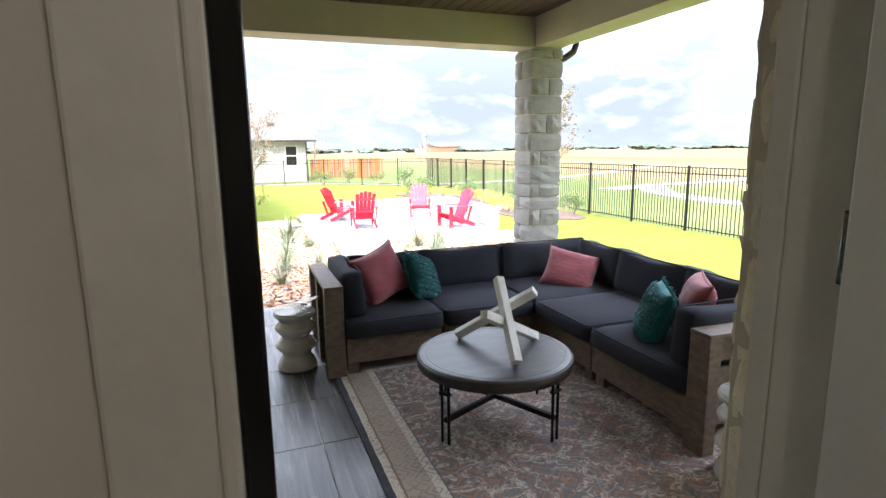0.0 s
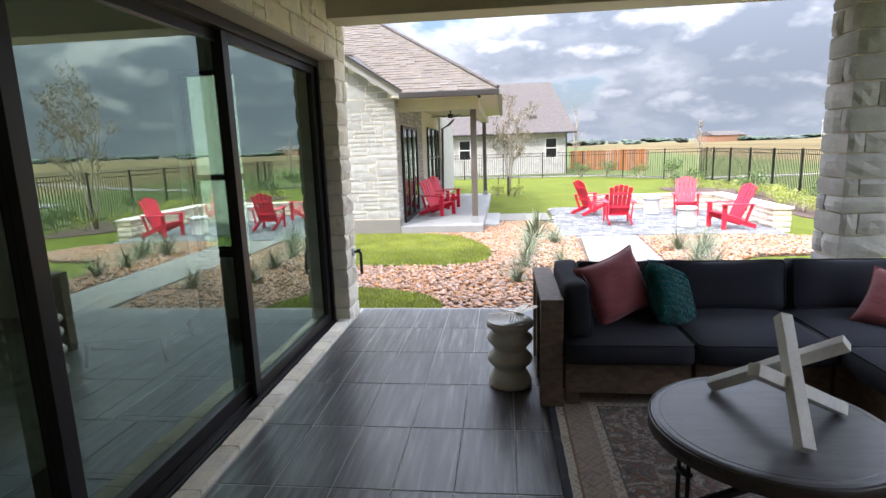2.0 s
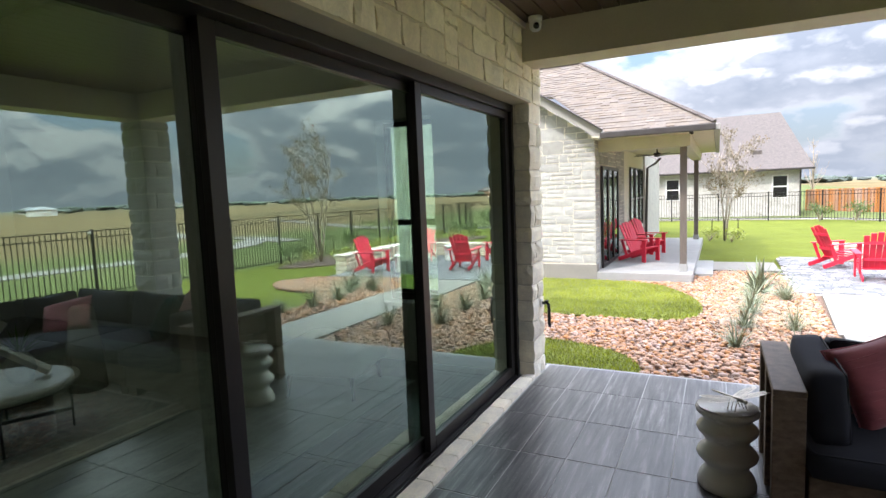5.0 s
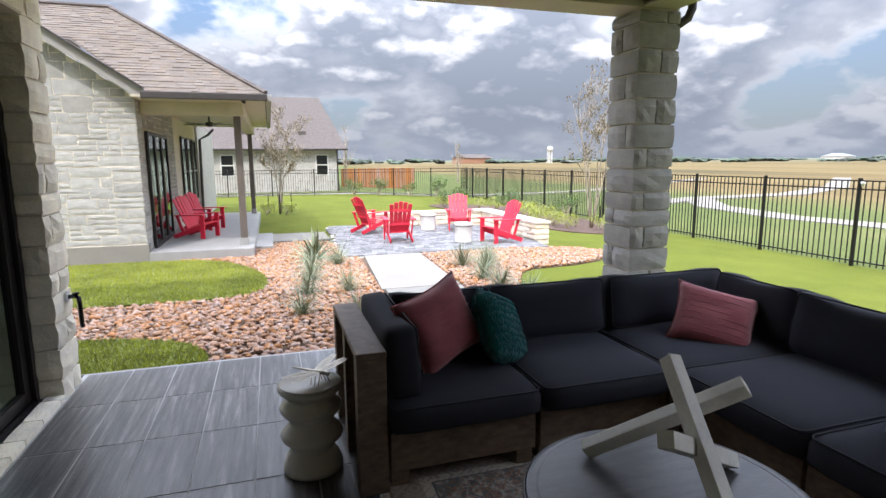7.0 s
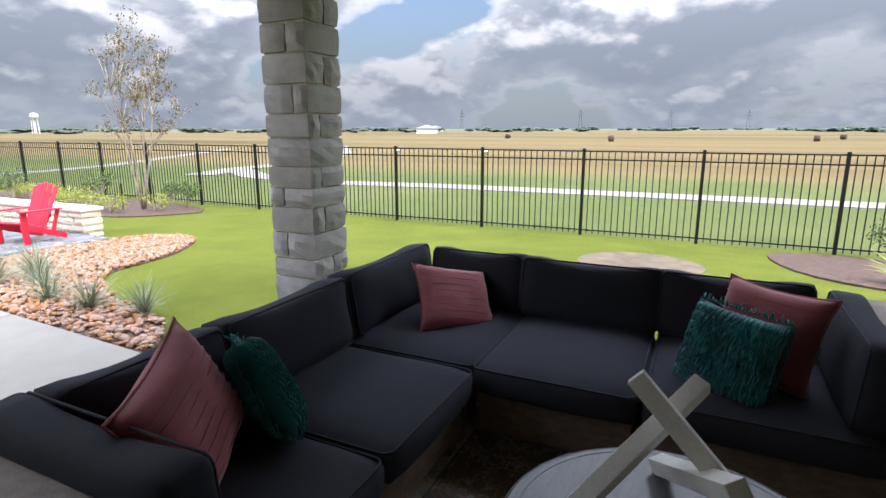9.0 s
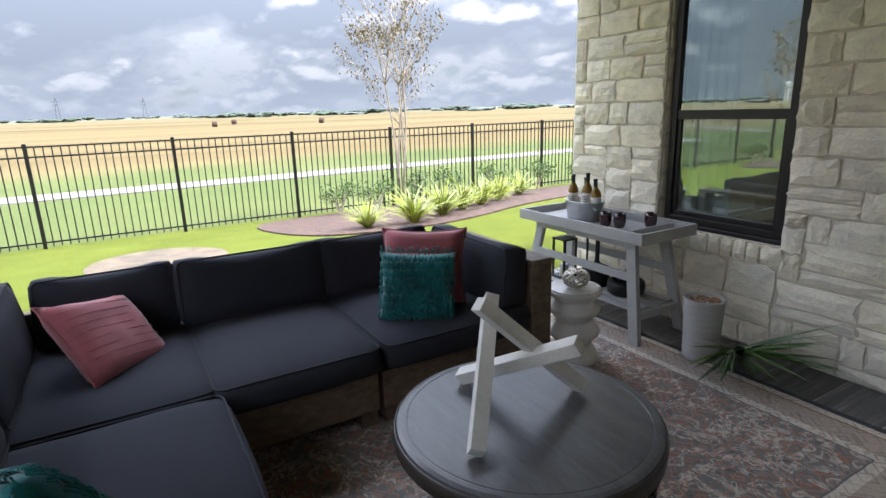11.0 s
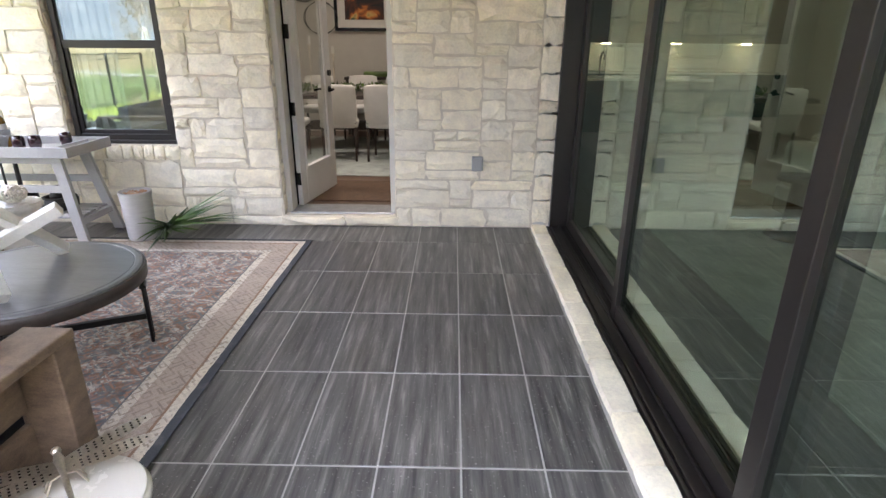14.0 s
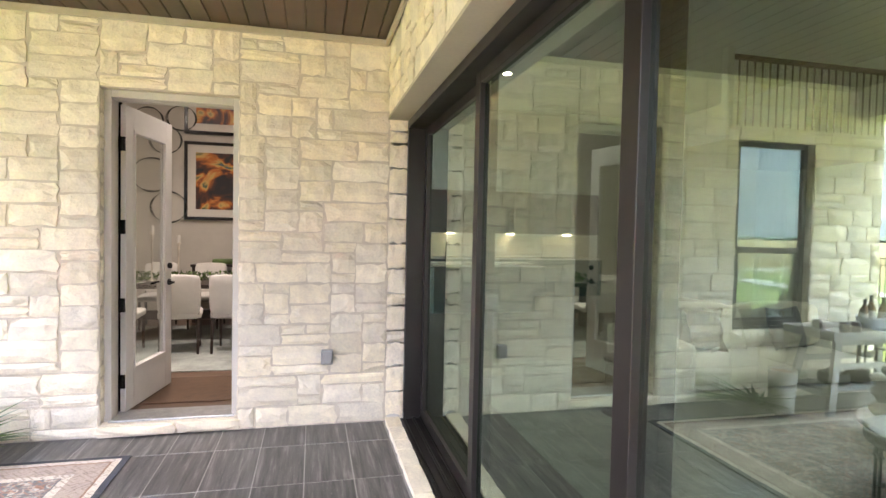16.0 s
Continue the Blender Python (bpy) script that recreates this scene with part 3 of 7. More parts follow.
# beams and ceiling
solid("beam_north", box(-0.02, 4.70, BEAM_Z, 4.66, 5.03, 3.2, 0.004), BEAM_PAINT, "tan painted beam over the garden side", "", "structure")
solid("beam_east", box(4.31, -0.1, BEAM_Z, 4.62, 4.697, 3.2, 0.004), BEAM_PAINT, "tan painted beam over the lawn side", "", "structure")
bm = bmesh.new()
x = -0.02
while x < 4.32:
    add_box(bm, x + 0.004, -0.02, CEIL_Z, x + 0.132, 4.71, CEIL_Z + 0.02, 0.004, seg=1)
    x += 0.136
solid("ceiling", bm, CEIL_WOOD, "dark stained tongue and groove board ceiling", "", "structure")
slab("ceiling_deck", -0.3, -0.1, CEIL_Z + 0.022, 4.7, 5.1, CEIL_Z + 0.06, DARK_WOOD, "deck above the ceiling boards")
bm = box(0.02, 0.02, CEIL_Z - 0.05, 4.31, 0.045, CEIL_Z, 0.004)
add_box(bm, 0.02, 0.045, CEIL_Z - 0.05, 0.045, 4.70, CEIL_Z, 0.004)
solid("trim", bm, BEAM_PAINT, "tan painted strip round the ceiling", "", "structure")

# roof over porch and house
bm = bmesh.new()


def hip(bm, x0, y0, x1, y1, z, rise, t=0.12):
    d = min(x1 - x0, y1 - y0) / 2
    if x1 - x0 < y1 - y0:
        a, b = Vector(((x0 + x1) / 2, y0 + d, z + rise)), Vector(((x0 + x1) / 2, y1 - d, z + rise))
    else:
        a, b = Vector((x0 + d, (y0 + y1) / 2, z + rise)), Vector((x1 - d, (y0 + y1) / 2, z + rise))
    low = [bm.verts.new((x, y, z - t)) for x, y in ((x0, y0), (x1, y0), (x1, y1), (x0, y1))]
    c = [bm.verts.new((x, y, z)) for x, y in ((x0, y0), (x1, y0), (x1, y1), (x0, y1))]
    ra, rb = bm.verts.new(a), bm.verts.new(b)
    if x1 - x0 < y1 - y0:
        fs = [(c[0], c[1], ra), (c[1], c[2], rb, ra), (c[2], c[3], rb), (c[3], c[0], ra, rb)]
    else:
        fs = [(c[0], c[1], rb, ra), (c[1], c[2], rb), (c[2], c[3], ra, rb), (c[3], c[0], ra)]
    for f in fs:
        bm.faces.new(f)
    for i in range(4):
        bm.faces.new((low[i], low[(i + 1) % 4], c[(i + 1) % 4], c[i]))


hip(bm, -1.3, -7.0, 5.12, 5.45, 3.34, 2.9)
hip(bm, -9.0, -9.0, -1.1, 5.45, 5.75, 2.4)
solid("roof", bm, SHINGLE_PLAIN, "brown shingled hip roof over the house", "", "structure")
solid("roof_soffit", box(-1.0, 5.03, 2.98, 5.10, 5.43, 3.215), FASCIA, "painted eave behind the gutter", "", "structure")
solid("roof_soffit_east", box(4.62, -6.5, 2.98, 5.10, 5.028, 3.215), FASCIA, "painted eave along the lawn side", "", "structure")
downspout = thing("downspout", "dark metal downspout curling from the eave beside the column", "downspout")
part("pipe", tube([(5.02, 4.98, 2.98), (5.02, 4.98, 2.88), (4.99, 4.99, 2.80), (4.90, 5.03, 2.73), (4.74, 5.10, 2.66), (4.64, 5.15, 2.58), (4.60, 5.16, 2.45), (4.60, 5.16, 0.1), (4.62, 5.24, -0.02), (4.64, 5.36, -0.08)], 0.038, 10), GUTTER, downspout, smooth=True)
# upper storey of the house
slab("upper_wall", -8.7, -8.7, 4.81, -1.35, 5.2, 5.7, MORTAR, "pale outer wall of the upper storey")

# ---- living room behind the glass ----
living_floor = slab("living_floor", -8.5, -8.5, -0.1, -0.36, 4.87, ROOM_Z, FLOOR_IN, "dark plank floor of the living room")
slab("door_track", -0.362, 0.02, -0.1, -0.122, 4.87, 0.02, FRAME_DARK, "black sliding door track")
slab("living_ceiling", -8.5, -8.5, 4.6, -0.30, 5.0, 4.7, CEILING_WHITE, "white living room ceiling")
slab("living_wall_west", -8.7, -8.7, -0.1, -8.5, 5.2, 4.8, WALL_IN_WHITE, "pale living room wall")
slab("living_wall_south", -8.5, -8.7, -0.1, 4.7, -8.5, 4.8, WALL_IN_WHITE, "pale kitchen wall")
bm = bmesh.new()
W2X0, W2X1 = -1.62, -0.98
for (x0, x1, z0, z1) in ((-8.5, W2X0, -0.1, 4.8), (W2X1, -0.36, -0.1, 4.8), (W2X0, W2X1, -0.1, 0.62), (W2X0, W2X1, 2.46, 4.8)):
    add_box(bm, x0, 4.90, z0, x1, 5.2, z1)
solid("living_wall_north", bm, WALL_IN_WHITE, "pale living room wall with a narrow window", "", "structure")
slab("party_wall", -0.36, -5.0, -0.1, -0.02, -0.322, 4.8, WALL_IN_WHITE, "wall between dining room and living room")

# ---- dining room behind the door ----
slab("dining_floor", -0.02, -5.0, -0.1, 4.58, -0.322, 0.075, WOOD_FLOOR, "warm brown plank floor of the dining room")
slab("dining_ceiling", -0.3, -5.2, 3.9, 4.7, -0.1, 4.0, CEILING_WHITE, "white dining room ceiling")
slab("dining_wall_south", -0.02, -5.2, -0.1, 4.6, -5.0, 4.2, WALL_IN, "beige dining room wall")

# ---- door frame, door, windows ----
door_frame = thing("door_1_frame", "off-white painted door frame with threshold", "door frame", kind="structure")
for n, b in (("brickmould", (DX0, -0.13, DZ0, 1.197, -0.085, DZ1)), ("brickmould", (2.046, -0.13, DZ0, DX1, -0.085, DZ1)), ("brickmould", (1.197, -0.13, 2.505, 2.046, -0.085, DZ1)),
             ("jamb", (1.171, -0.235, DZ0, 1.195, -0.131, 2.525)), ("jamb", (2.048, -0.235, DZ0, 2.071, -0.131, 2.525)), ("jamb", (1.195, -0.235, 2.50, 2.048, -0.131, 2.528)),
             ("casing", (1.080, -0.345, 0.08, 1.160, -0.322, 2.63)), ("casing", (2.083, -0.345, 0.08, 2.193, -0.322, 2.63)), ("casing", (1.160, -0.345, 2.535, 2.083, -0.322, 2.63)),
             ("inner_jamb", (1.160, -0.345, 0.08, 1.176, -0.237, 2.535)), ("inner_jamb", (2.062, -0.345, 0.08, 2.082, -0.237, 2.535)), ("inner_jamb", (1.176, -0.345, 2.52, 2.062, -0.237, 2.535))):
    part(n, box(*b, 0.004), TRIM_PAINT, door_frame)
for b in ((1.176, -0.30, 0.09, 1.203, -0.238, 2.515), (2.037, -0.30, 0.09, 2.062, -0.285, 2.515)):
    part("weatherstrip", box(*b, 0.004), BLACK_GLOSS, door_frame, "black rubber weatherstrip")
part("threshold", box(1.175, -0.32, 0.07, 2.063, -0.06, 0.10, 0.006), GALV, door_frame, "pale metal threshold")

door = thing("door_1", "off-white glazed door standing open into the dining room", "door", pose(2.043, -0.27, 0.10, 0, 0, 260.5), kind="structure")
LW, LH, LT = 0.83, 2.39, 0.044
for n, b in (("stile", (0, -LT, 0, 0.12, 0, LH)), ("stile", (LW - 0.12, -LT, 0, LW, 0, LH)), ("rail", (0.12, -LT, 0, LW - 0.12, 0, 0.30)), ("rail", (0.12, -LT, LH - 0.17, LW - 0.12, 0, LH))):
    part(n, box(*b, 0.004), DOOR_PAINT, door)
for b in ((0.12, -LT - 0.006, 0.30, 0.145, 0.006, LH - 0.17), (LW - 0.145, -LT - 0.006, 0.30, LW - 0.12, 0.006, LH - 0.17), (0.145, -LT - 0.006, 0.30, LW - 0.145, 0.006, 0.325), (0.145, -LT - 0.006, LH - 0.195, LW - 0.145, 0.006, LH - 0.17)):
    part("glazing_bead", box(*b, 0.003), DOOR_PAINT, door)
pane = part("pane", box(0.146, -0.026, 0.326, LW - 0.146, -0.020, LH - 0.196), GLASS_CLEAR, door, "clear glass pane")
pane.visible_shadow = False
for z in (0.24, 0.84, 1.45, 2.09):
    part("hinge", box(-0.012, -LT + 0.004, z - 0.055, 0.002, 0.012, z + 0.055, 0.003), BLACK_GLOSS, door, "black hinge")
for side in (1, -1):
    y0 = 0.0 if side > 0 else -LT
    lv = part("handle", tube([(LW - 0.065, y0, 0.95), (LW - 0.065, y0 + side * 0.05, 0.95), (LW - 0.09, y0 + side * 0.055, 0.95), (LW - 0.19, y0 + side * 0.055, 0.945)], 0.010, 8), BLACK_GLOSS, door, "black lever handle", True)
    part("rose", tube([(LW - 0.065, y0, 0.95), (LW - 0.065, y0 + side * 0.012, 0.95)], 0.03, 16), BLACK_GLOSS, door, "black rose")
    part("deadbolt", tube([(LW - 0.065, y0, 1.10), (LW - 0.065, y0 + side * 0.022, 1.10)], 0.027, 16), BLACK_GLOSS, door, "black deadbolt")


def window(name, m, w, h, rail, label):
    """A dark single-hung window: local x across, y outwards, z up from its sill."""
    win = thing(name, label, "window", m, kind="structure")
    t = 0.045
    for b in ((0, -0.05, 0, t, 0.03, h), (w - t, -0.05, 0, w, 0.03, h), (t, -0.05, 0, w - t, 0.03, t), (t, -0.05, h - t, w - t, 0.03, h)):
        part("window_frame", box(*b, 0.004), FRAME_DARK, win)
    for b in ((t, -0.03, rail - 0.03, w - t, 0.022, rail + 0.03), (t, -0.02, t, t + 0.028, 0.012, rail - 0.03), (w - t - 0.028, -0.02, t, w - t, 0.012, rail - 0.03), (t + 0.028, -0.02, t, w - t - 0.028, 0.012, t + 0.035)):
        part("sash", box(*b, 0.003), FRAME_DARK, win)
    for z0, z1, y in ((t, rail, -0.004), (rail, h - t, 0.004)):
        p = part("pane", box(t, y - 0.003, z0, w - t, y + 0.003, z1), GLASS_WINDOW, win, "reflective window glass")
        p.visible_shadow = False
    part("window_sill", box(-0.01, -0.04, -0.03, w + 0.01, 0.055, 0.0, 0.005), FRAME_DARK, win)
    return win


window("window_1", pose(WX0 + 0.025, -0.085, WZ0 + 0.03), WX1 - WX0 - 0.05, WZ1 - WZ0 - 0.04, 0.74, "dark framed single-hung window in the stone wall")
window("window_2", pose(W2X0, 5.1, 0.65), W2X1 - W2X0, 1.8, 0.78, "narrow dark framed window of the living room")

# sliding doors
slider = thing("door_2_frame", "black frame of the sliding glass wall", "door frame", kind="structure")
for n, b in (("jamb", (-0.355, -0.01, 0.021, -0.150, 0.05, HEAD_Z - 0.013)), ("jamb", (-0.355, PIER_Y0 - 0.05, 0.021, -0.150, PIER_Y0 + 0.01, HEAD_Z - 0.013)), ("head", (-0.355, 0.05, HEAD_Z - 0.075, -0.150, PIER_Y0 - 0.05, HEAD_Z - 0.013))):
    part(n, box(*b, 0.003), FRAME_DARK, slider)
for x in (-0.135, -0.165, -0.225, -0.24, -0.285, -0.30, -0.345):
    part("track_rail", box(x - 0.004, 0.05, 0.02, x + 0.004, PIER_Y0 - 0.05, 0.035), FRAME_DARK, slider)
for y0, y1, x in ((0.05, 1.735, -0.312), (1.645, 3.285, -0.256), (3.16, 4.82, -0.200)):
    leaf = thing("door_2", "black framed sliding glass door panel, closed", "door", pose(x, y0, 0.036), "sliding door panels", "structure")
    w, h = y1 - y0, HEAD_Z - 0.075 - 0.036
    for b in ((-0.022, 0, 0, 0.022, 0.08, h), (-0.022, w - 0.08, 0, 0.022, w, h)):
        part("stile", box(*b, 0.003), FRAME_DARK, leaf)
    for b in ((-0.022, 0.08, 0, 0.022, w - 0.08, 0.08), (-0.022, 0.08, h - 0.06, 0.022, w - 0.08, h)):
        part("rail", box(*b, 0.003), FRAME_DARK, leaf)
    p = part("pane", box(-0.008, 0.08, 0.08, -0.004, w - 0.08, h - 0.06), GLASS_SLIDER, leaf, "greenish reflective glass")
    p.visible_shadow = False

# ---- ground ----
bm = bmesh.new()
xs = [-900, -300, -120, -60, -30, -15, -8, -4] + [i * 0.7 for i in range(-5, 22)] + [15.5, 17, 20, 24, 30, 45, 80, 160, 400, 900, 1800]
ys = [-1500, -500, -200, -90, -50, -30, -20, -14, -10, -7] + [i * 0.7 for i in range(-8, 24)] + [17, 19, 22, 26, 30, 34, 40, 50, 70, 120, 250, 500, 1000, 2000]


def wide_z(x, y):
    z = ground_z(x, y) - 0.03
    far = max(0.0, math.hypot(max(0, x - 60), max(0, abs(y) - 60)) - 20)
    return z - 0.12 * min(1, max(0, (x - 14) / 8)) + min(far * 0.0022, 3.2)


grid = [[bm.verts.new((x, y, wide_z(x, y))) for x in xs] for y in ys]
for j in range(len(ys) - 1):
    for i in range(len(xs) - 1):
        if xs[i] >= -0.75 and xs[i + 1] <= 4.95 and ys[j] >= -7 and ys[j + 1] <= 5.0:
            continue
        bm.faces.new((grid[j][i], grid[j][i + 1], grid[j + 1][i + 1], grid[j + 1][i]))


def ground_material():
    """Mown lawn inside the fence, meadow outside it, dry straw-coloured field beyond, and distance haze mixed into the
    colour.
    """
    m = bpy.data.materials.new("ground")
    t = nodes_of(m)
    pos = node(t, "ShaderNodeNewGeometry").outputs["Position"]
    s = node(t, "ShaderNodeSeparateXYZ", {0: pos})
    n1 = node(t, "ShaderNodeTexNoise", {"Vector": pos, "Scale": 0.9, "Detail": 6.0, "Roughness": 0.6}).outputs[0]
    n2 = node(t, "ShaderNodeTexNoise", {"Vector": pos, "Scale": 38.0, "Detail": 4.0, "Roughness": 0.7}).outputs[0]
    n3 = node(t, "ShaderNodeTexNoise", {"Vector": pos, "Scale": 0.11, "Detail": 7.0, "Roughness": 0.62}).outputs[0]
    mp = node(t, "ShaderNodeMapping", {"Vector": pos, "Scale": (0.055, 0.006, 1.0)}).outputs[0]
    n4 = node(t, "ShaderNodeTexNoise", {"Vector": mp, "Scale": 1.0, "Detail": 6.0, "Roughness": 0.6}).outputs[0]
    both = mathn(t, "ADD", mathn(t, "MULTIPLY", n1, 0.55), mathn(t, "MULTIPLY", n2, 0.45))
    lawn = ramp(t, both, [(0.30, (0.068, 0.083, 0.008)), (0.52, (0.10, 0.116, 0.012)), (0.72, (0.138, 0.148, 0.022))])
    mid = ramp(t, mathn(t, "ADD", mathn(t, "MULTIPLY", n3, 0.6), mathn(t, "MULTIPLY", n2, 0.4)), [(0.32, (0.062, 0.084, 0.022)), (0.55, (0.098, 0.115, 0.034)), (0.72, (0.155, 0.14, 0.06))])
    dry = ramp(t, n4, [(0.34, (0.065, 0.057, 0.025)), (0.46, (0.125, 0.09, 0.036)), (0.60, (0.165, 0.122, 0.053)), (0.72, (0.08, 0.076, 0.03))])
    edge = mathn(t, "ADD", s.outputs[0], mathn(t, "MULTIPLY", n3, 9.0))
    col = mixc(t, ramp(t, mathn(t, "MULTIPLY", s.outputs[0], 0.05), [(0.684, 0.0), (0.690, 1.0)]), lawn, mid)
    north = ramp(t, mathn(t, "MULTIPLY", s.outputs[1], 0.02), [(0.70, 0.0), (0.702, 1.0)])
    col = mixc(t, north, col, mid)
    col = mixc(t, ramp(t, mathn(t, "MULTIPLY", edge, 0.02), [(0.66, 0.0), (0.80, 1.0)]), col, dry)
    # painted haze: the colour fades to grey-green far from the house
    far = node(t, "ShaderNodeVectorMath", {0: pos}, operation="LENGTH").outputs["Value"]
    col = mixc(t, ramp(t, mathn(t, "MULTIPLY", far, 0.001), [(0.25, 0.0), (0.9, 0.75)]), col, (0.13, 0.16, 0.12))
    b = node(t, "ShaderNodeBump", {"Height": both, "Strength": 0.9, "Distance": 0.03})
    p = node(t, "ShaderNodeBsdfPrincipled", {"Base Color": col, "Roughness": 0.95, "Normal": b.outputs[0], "Specular IOR Level": 0.15})
    node(t, "ShaderNodeOutputMaterial", {"Surface": p.outputs[0]})
    return m


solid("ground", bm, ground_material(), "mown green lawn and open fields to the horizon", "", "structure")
GRAVEL = [(-1.2, 5.2), (2.4, 5.2), (4.3, 6.2), (4.6, 7.3), (4.9, 8.2), (5.5, 9.2), (6.4, 9.2), (7.6, 10.0), (8.5, 11.0), (8.2, 11.9), (7.3, 12.0), (3.0, 12.0), (2.7, 14.6), (1.4, 14.6), (-1.0, 12.72), (-1.6, 10.0), (-1.4, 7.0)]
GRAVEL = smooth_poly(GRAVEL, 2)
patch("gravel_bed", GRAVEL, -0.012, ROCK_BED, "dark soil under the river rock")
ISLE_A = smooth_poly([(-4.0, 12.6), (-0.7, 12.68), (0.35, 12.3), (1.05, 10.9), (1.35, 9.3), (1.05, 8.35), (-0.6, 8.35), (-4.0, 8.8)], 2)
ISLE_B = smooth_poly([(-1.6, 5.1), (0.75, 5.15), (0.85, 5.75), (0.5, 6.4), (-0.4, 6.75), (-1.8, 6.9)], 2)
patch("lawn_patch", ISLE_A, 0.03, LAWN, "rounded patch of bright green lawn", step=0.4)
patch("lawn_patch_small", ISLE_B, 0.03, LAWN, "small rounded patch of lawn beside the porch", step=0.4)
patch("lawn_west", [(-14, 5.3), (-4.0, 5.3), (-1.5, 5.3), (-1.6, 7.0), (-1.65, 8.5), (-4.0, 8.7), (-4.0, 12.6), (-14, 12.6)], 0.02, LAWN, "lawn strip along the house", step=1.2)
for i, (y0, y1) in enumerate(((5.34, 8.1), (8.12, 11.72))):
    patch("pavement", [(2.72 + 0.05 * (y0 - 6.6), y0), (3.78 + 0.10 * (y0 - 6.6), y0), (3.78 + 0.10 * (y1 - 6.6), y1), (2.72 + 0.08 * (y1 - 6.6), y1)], 0.035, CONCRETE, "pale concrete garden path slab", step=1.0)
patch("pavement_side", [(1.3, 14.7), (2.75, 14.7), (2.75, 16.2), (1.3, 16.2)], 0.03, CONCRETE, "pale concrete path to the neighbouring porch", step=1.0)
PAVE = [(2.75, 11.75), (7.35, 11.75), (7.6, 13.0), (7.7, 17.4), (2.9, 17.4)]
patch("paver_bed", PAVE, 0.0, MORTAR, "sand bed under the pavers", step=1.0)
patch("planting_bed", smooth_poly([(12.9, 1.2), (10.1, 0.9), (9.2, -0.3), (9.2, -1.8), (10.5, -4.4), (11.0, -9.0), (13.4, -9.0), (13.4, 0.0)], 2), 0.0, MULCH, "brown mulch planting bed along the fence", step=0.8)
patch("planting_bed_north", smooth_poly([(13.3, 14.6), (9.6, 15.1), (9.9, 17.5), (10.6, 21.0), (8.8, 23.6), (8.2, 25.5), (9.5, 27.0), (13.3, 27.0)], 2), 0.0, MULCH, "dark mulch bed with shrubs along the fence", step=1.0)
patch("bare_patch", smooth_poly([(8.9, 3.6), (8.9, 2.2), (10.2, 2.0), (11.3, 2.8), (11.0, 3.7), (9.8, 4.0)], 2), -0.022, SOIL, "bare brown soil patch in the lawn", step=0.6)


def far_strip(name, pts, width, z, mat, label):
    bm = bmesh.new()
    if z is None:
        pts = [(pts[i][0] + (b[0] - pts[i][0]) * k / 6, pts[i][1] + (b[1] - pts[i][1]) * k / 6) for i, b in enumerate(pts[1:]) for k in range(6)]
    pts = [Vector((*p, wide_z(*p) + 0.05 if z is None else z)) for p in pts]
    rows = []
    for i, p in enumerate(pts):
        d = (pts[min(i + 1, len(pts) - 1)] - pts[max(i - 1, 0)]).normalized()
        nrm = Vector((-d.y, d.x, 0)) * width / 2
        rows.append((bm.verts.new(p - nrm), bm.verts.new(p + nrm)))
    for a, b in zip(rows, rows[1:]):
        bm.faces.new((a[0], b[0], b[1], a[1]))
    rim = [e for e in bm.edges if e.is_boundary]
    for g in bmesh.ops.extrude_edge_only(bm, edges=rim)["geom"]:
        if isinstance(g, bmesh.types.BMVert):
            g.co.z -= 0.12
    return solid(name, bm, mat, label, "", "structure")


PATH_Z = -0.87
far_strip("trail", [(24.6, -40), (23.7, -17), (23.1, -1), (23.0, 7), (22.9, 13), (22.2, 18.5), (23.5, 24), (27, 29)], 1.7, PATH_Z, CONCRETE, "pale concrete walking trail through the meadow")
far_strip("trail_branch", [(22.5, 27.2), (27, 29), (36, 30), (48, 36), (70, 52)], 1.8, PATH_Z + 0.02, CONCRETE, "pale trail branch")
far_strip("sidewalk", [(-20, 35.6), (13, 35.6), (26, 40), (60, 62)], 1.3, None, CONCRETE, "pale sidewalk beyond the back fence")


# ---- porch furniture ----
def cushion(name, parent, w, d, h, x, y, z, r=0.05, puff=0.018, sag=0.0, rz=0, rx=0, label=""):
    ob = part(name, soft_box(w, d, h, r, puff, 7, sag), CUSHION, parent, label, True)
    ob.matrix_basis = pose(x, y, z, rx, 0, rz)
    for zz in (h - r * 0.25,):
        pp = part("piping", tube(rounded_loop(w - r * 0.45, d - r * 0.45, r, zz), 0.005, 6, True), PIPING, ob, "", True)
    return ob


def back_cushion(parent, w, h, t, x, y, z, rz, lean=9):
    """A thick back cushion that stands up, its face to local -y."""
    bm = soft_box(w, t, h, 0.042, 0.014)
    sway = lambda x, z: max(0.0, z / h) ** 2 * (0.045 * (2 * x / w) ** 2 - 0.018)
    for v in bm.verts:
        v.co.y += 0.008 * noise.noise(Vector((v.co.x * 5 + x * 9, v.co.z * 6, y * 7)))
        v.co.z += sway(v.co.x, v.co.z)
    ob = part("back_cushion", bm, CUSHION, parent, "", True)
    ob.matrix_basis = pose(x, y, z, -lean, 0, rz)
    bm = tube([(a, -t / 2 + 0.012, b + h / 2 + sway(a, b + h / 2)) for a, b, _ in rounded_loop(w - 0.02, h - 0.02, 0.042, 0)], 0.005, 6, True)
    part("piping", bm, PIPING, ob, "", True)
    return ob


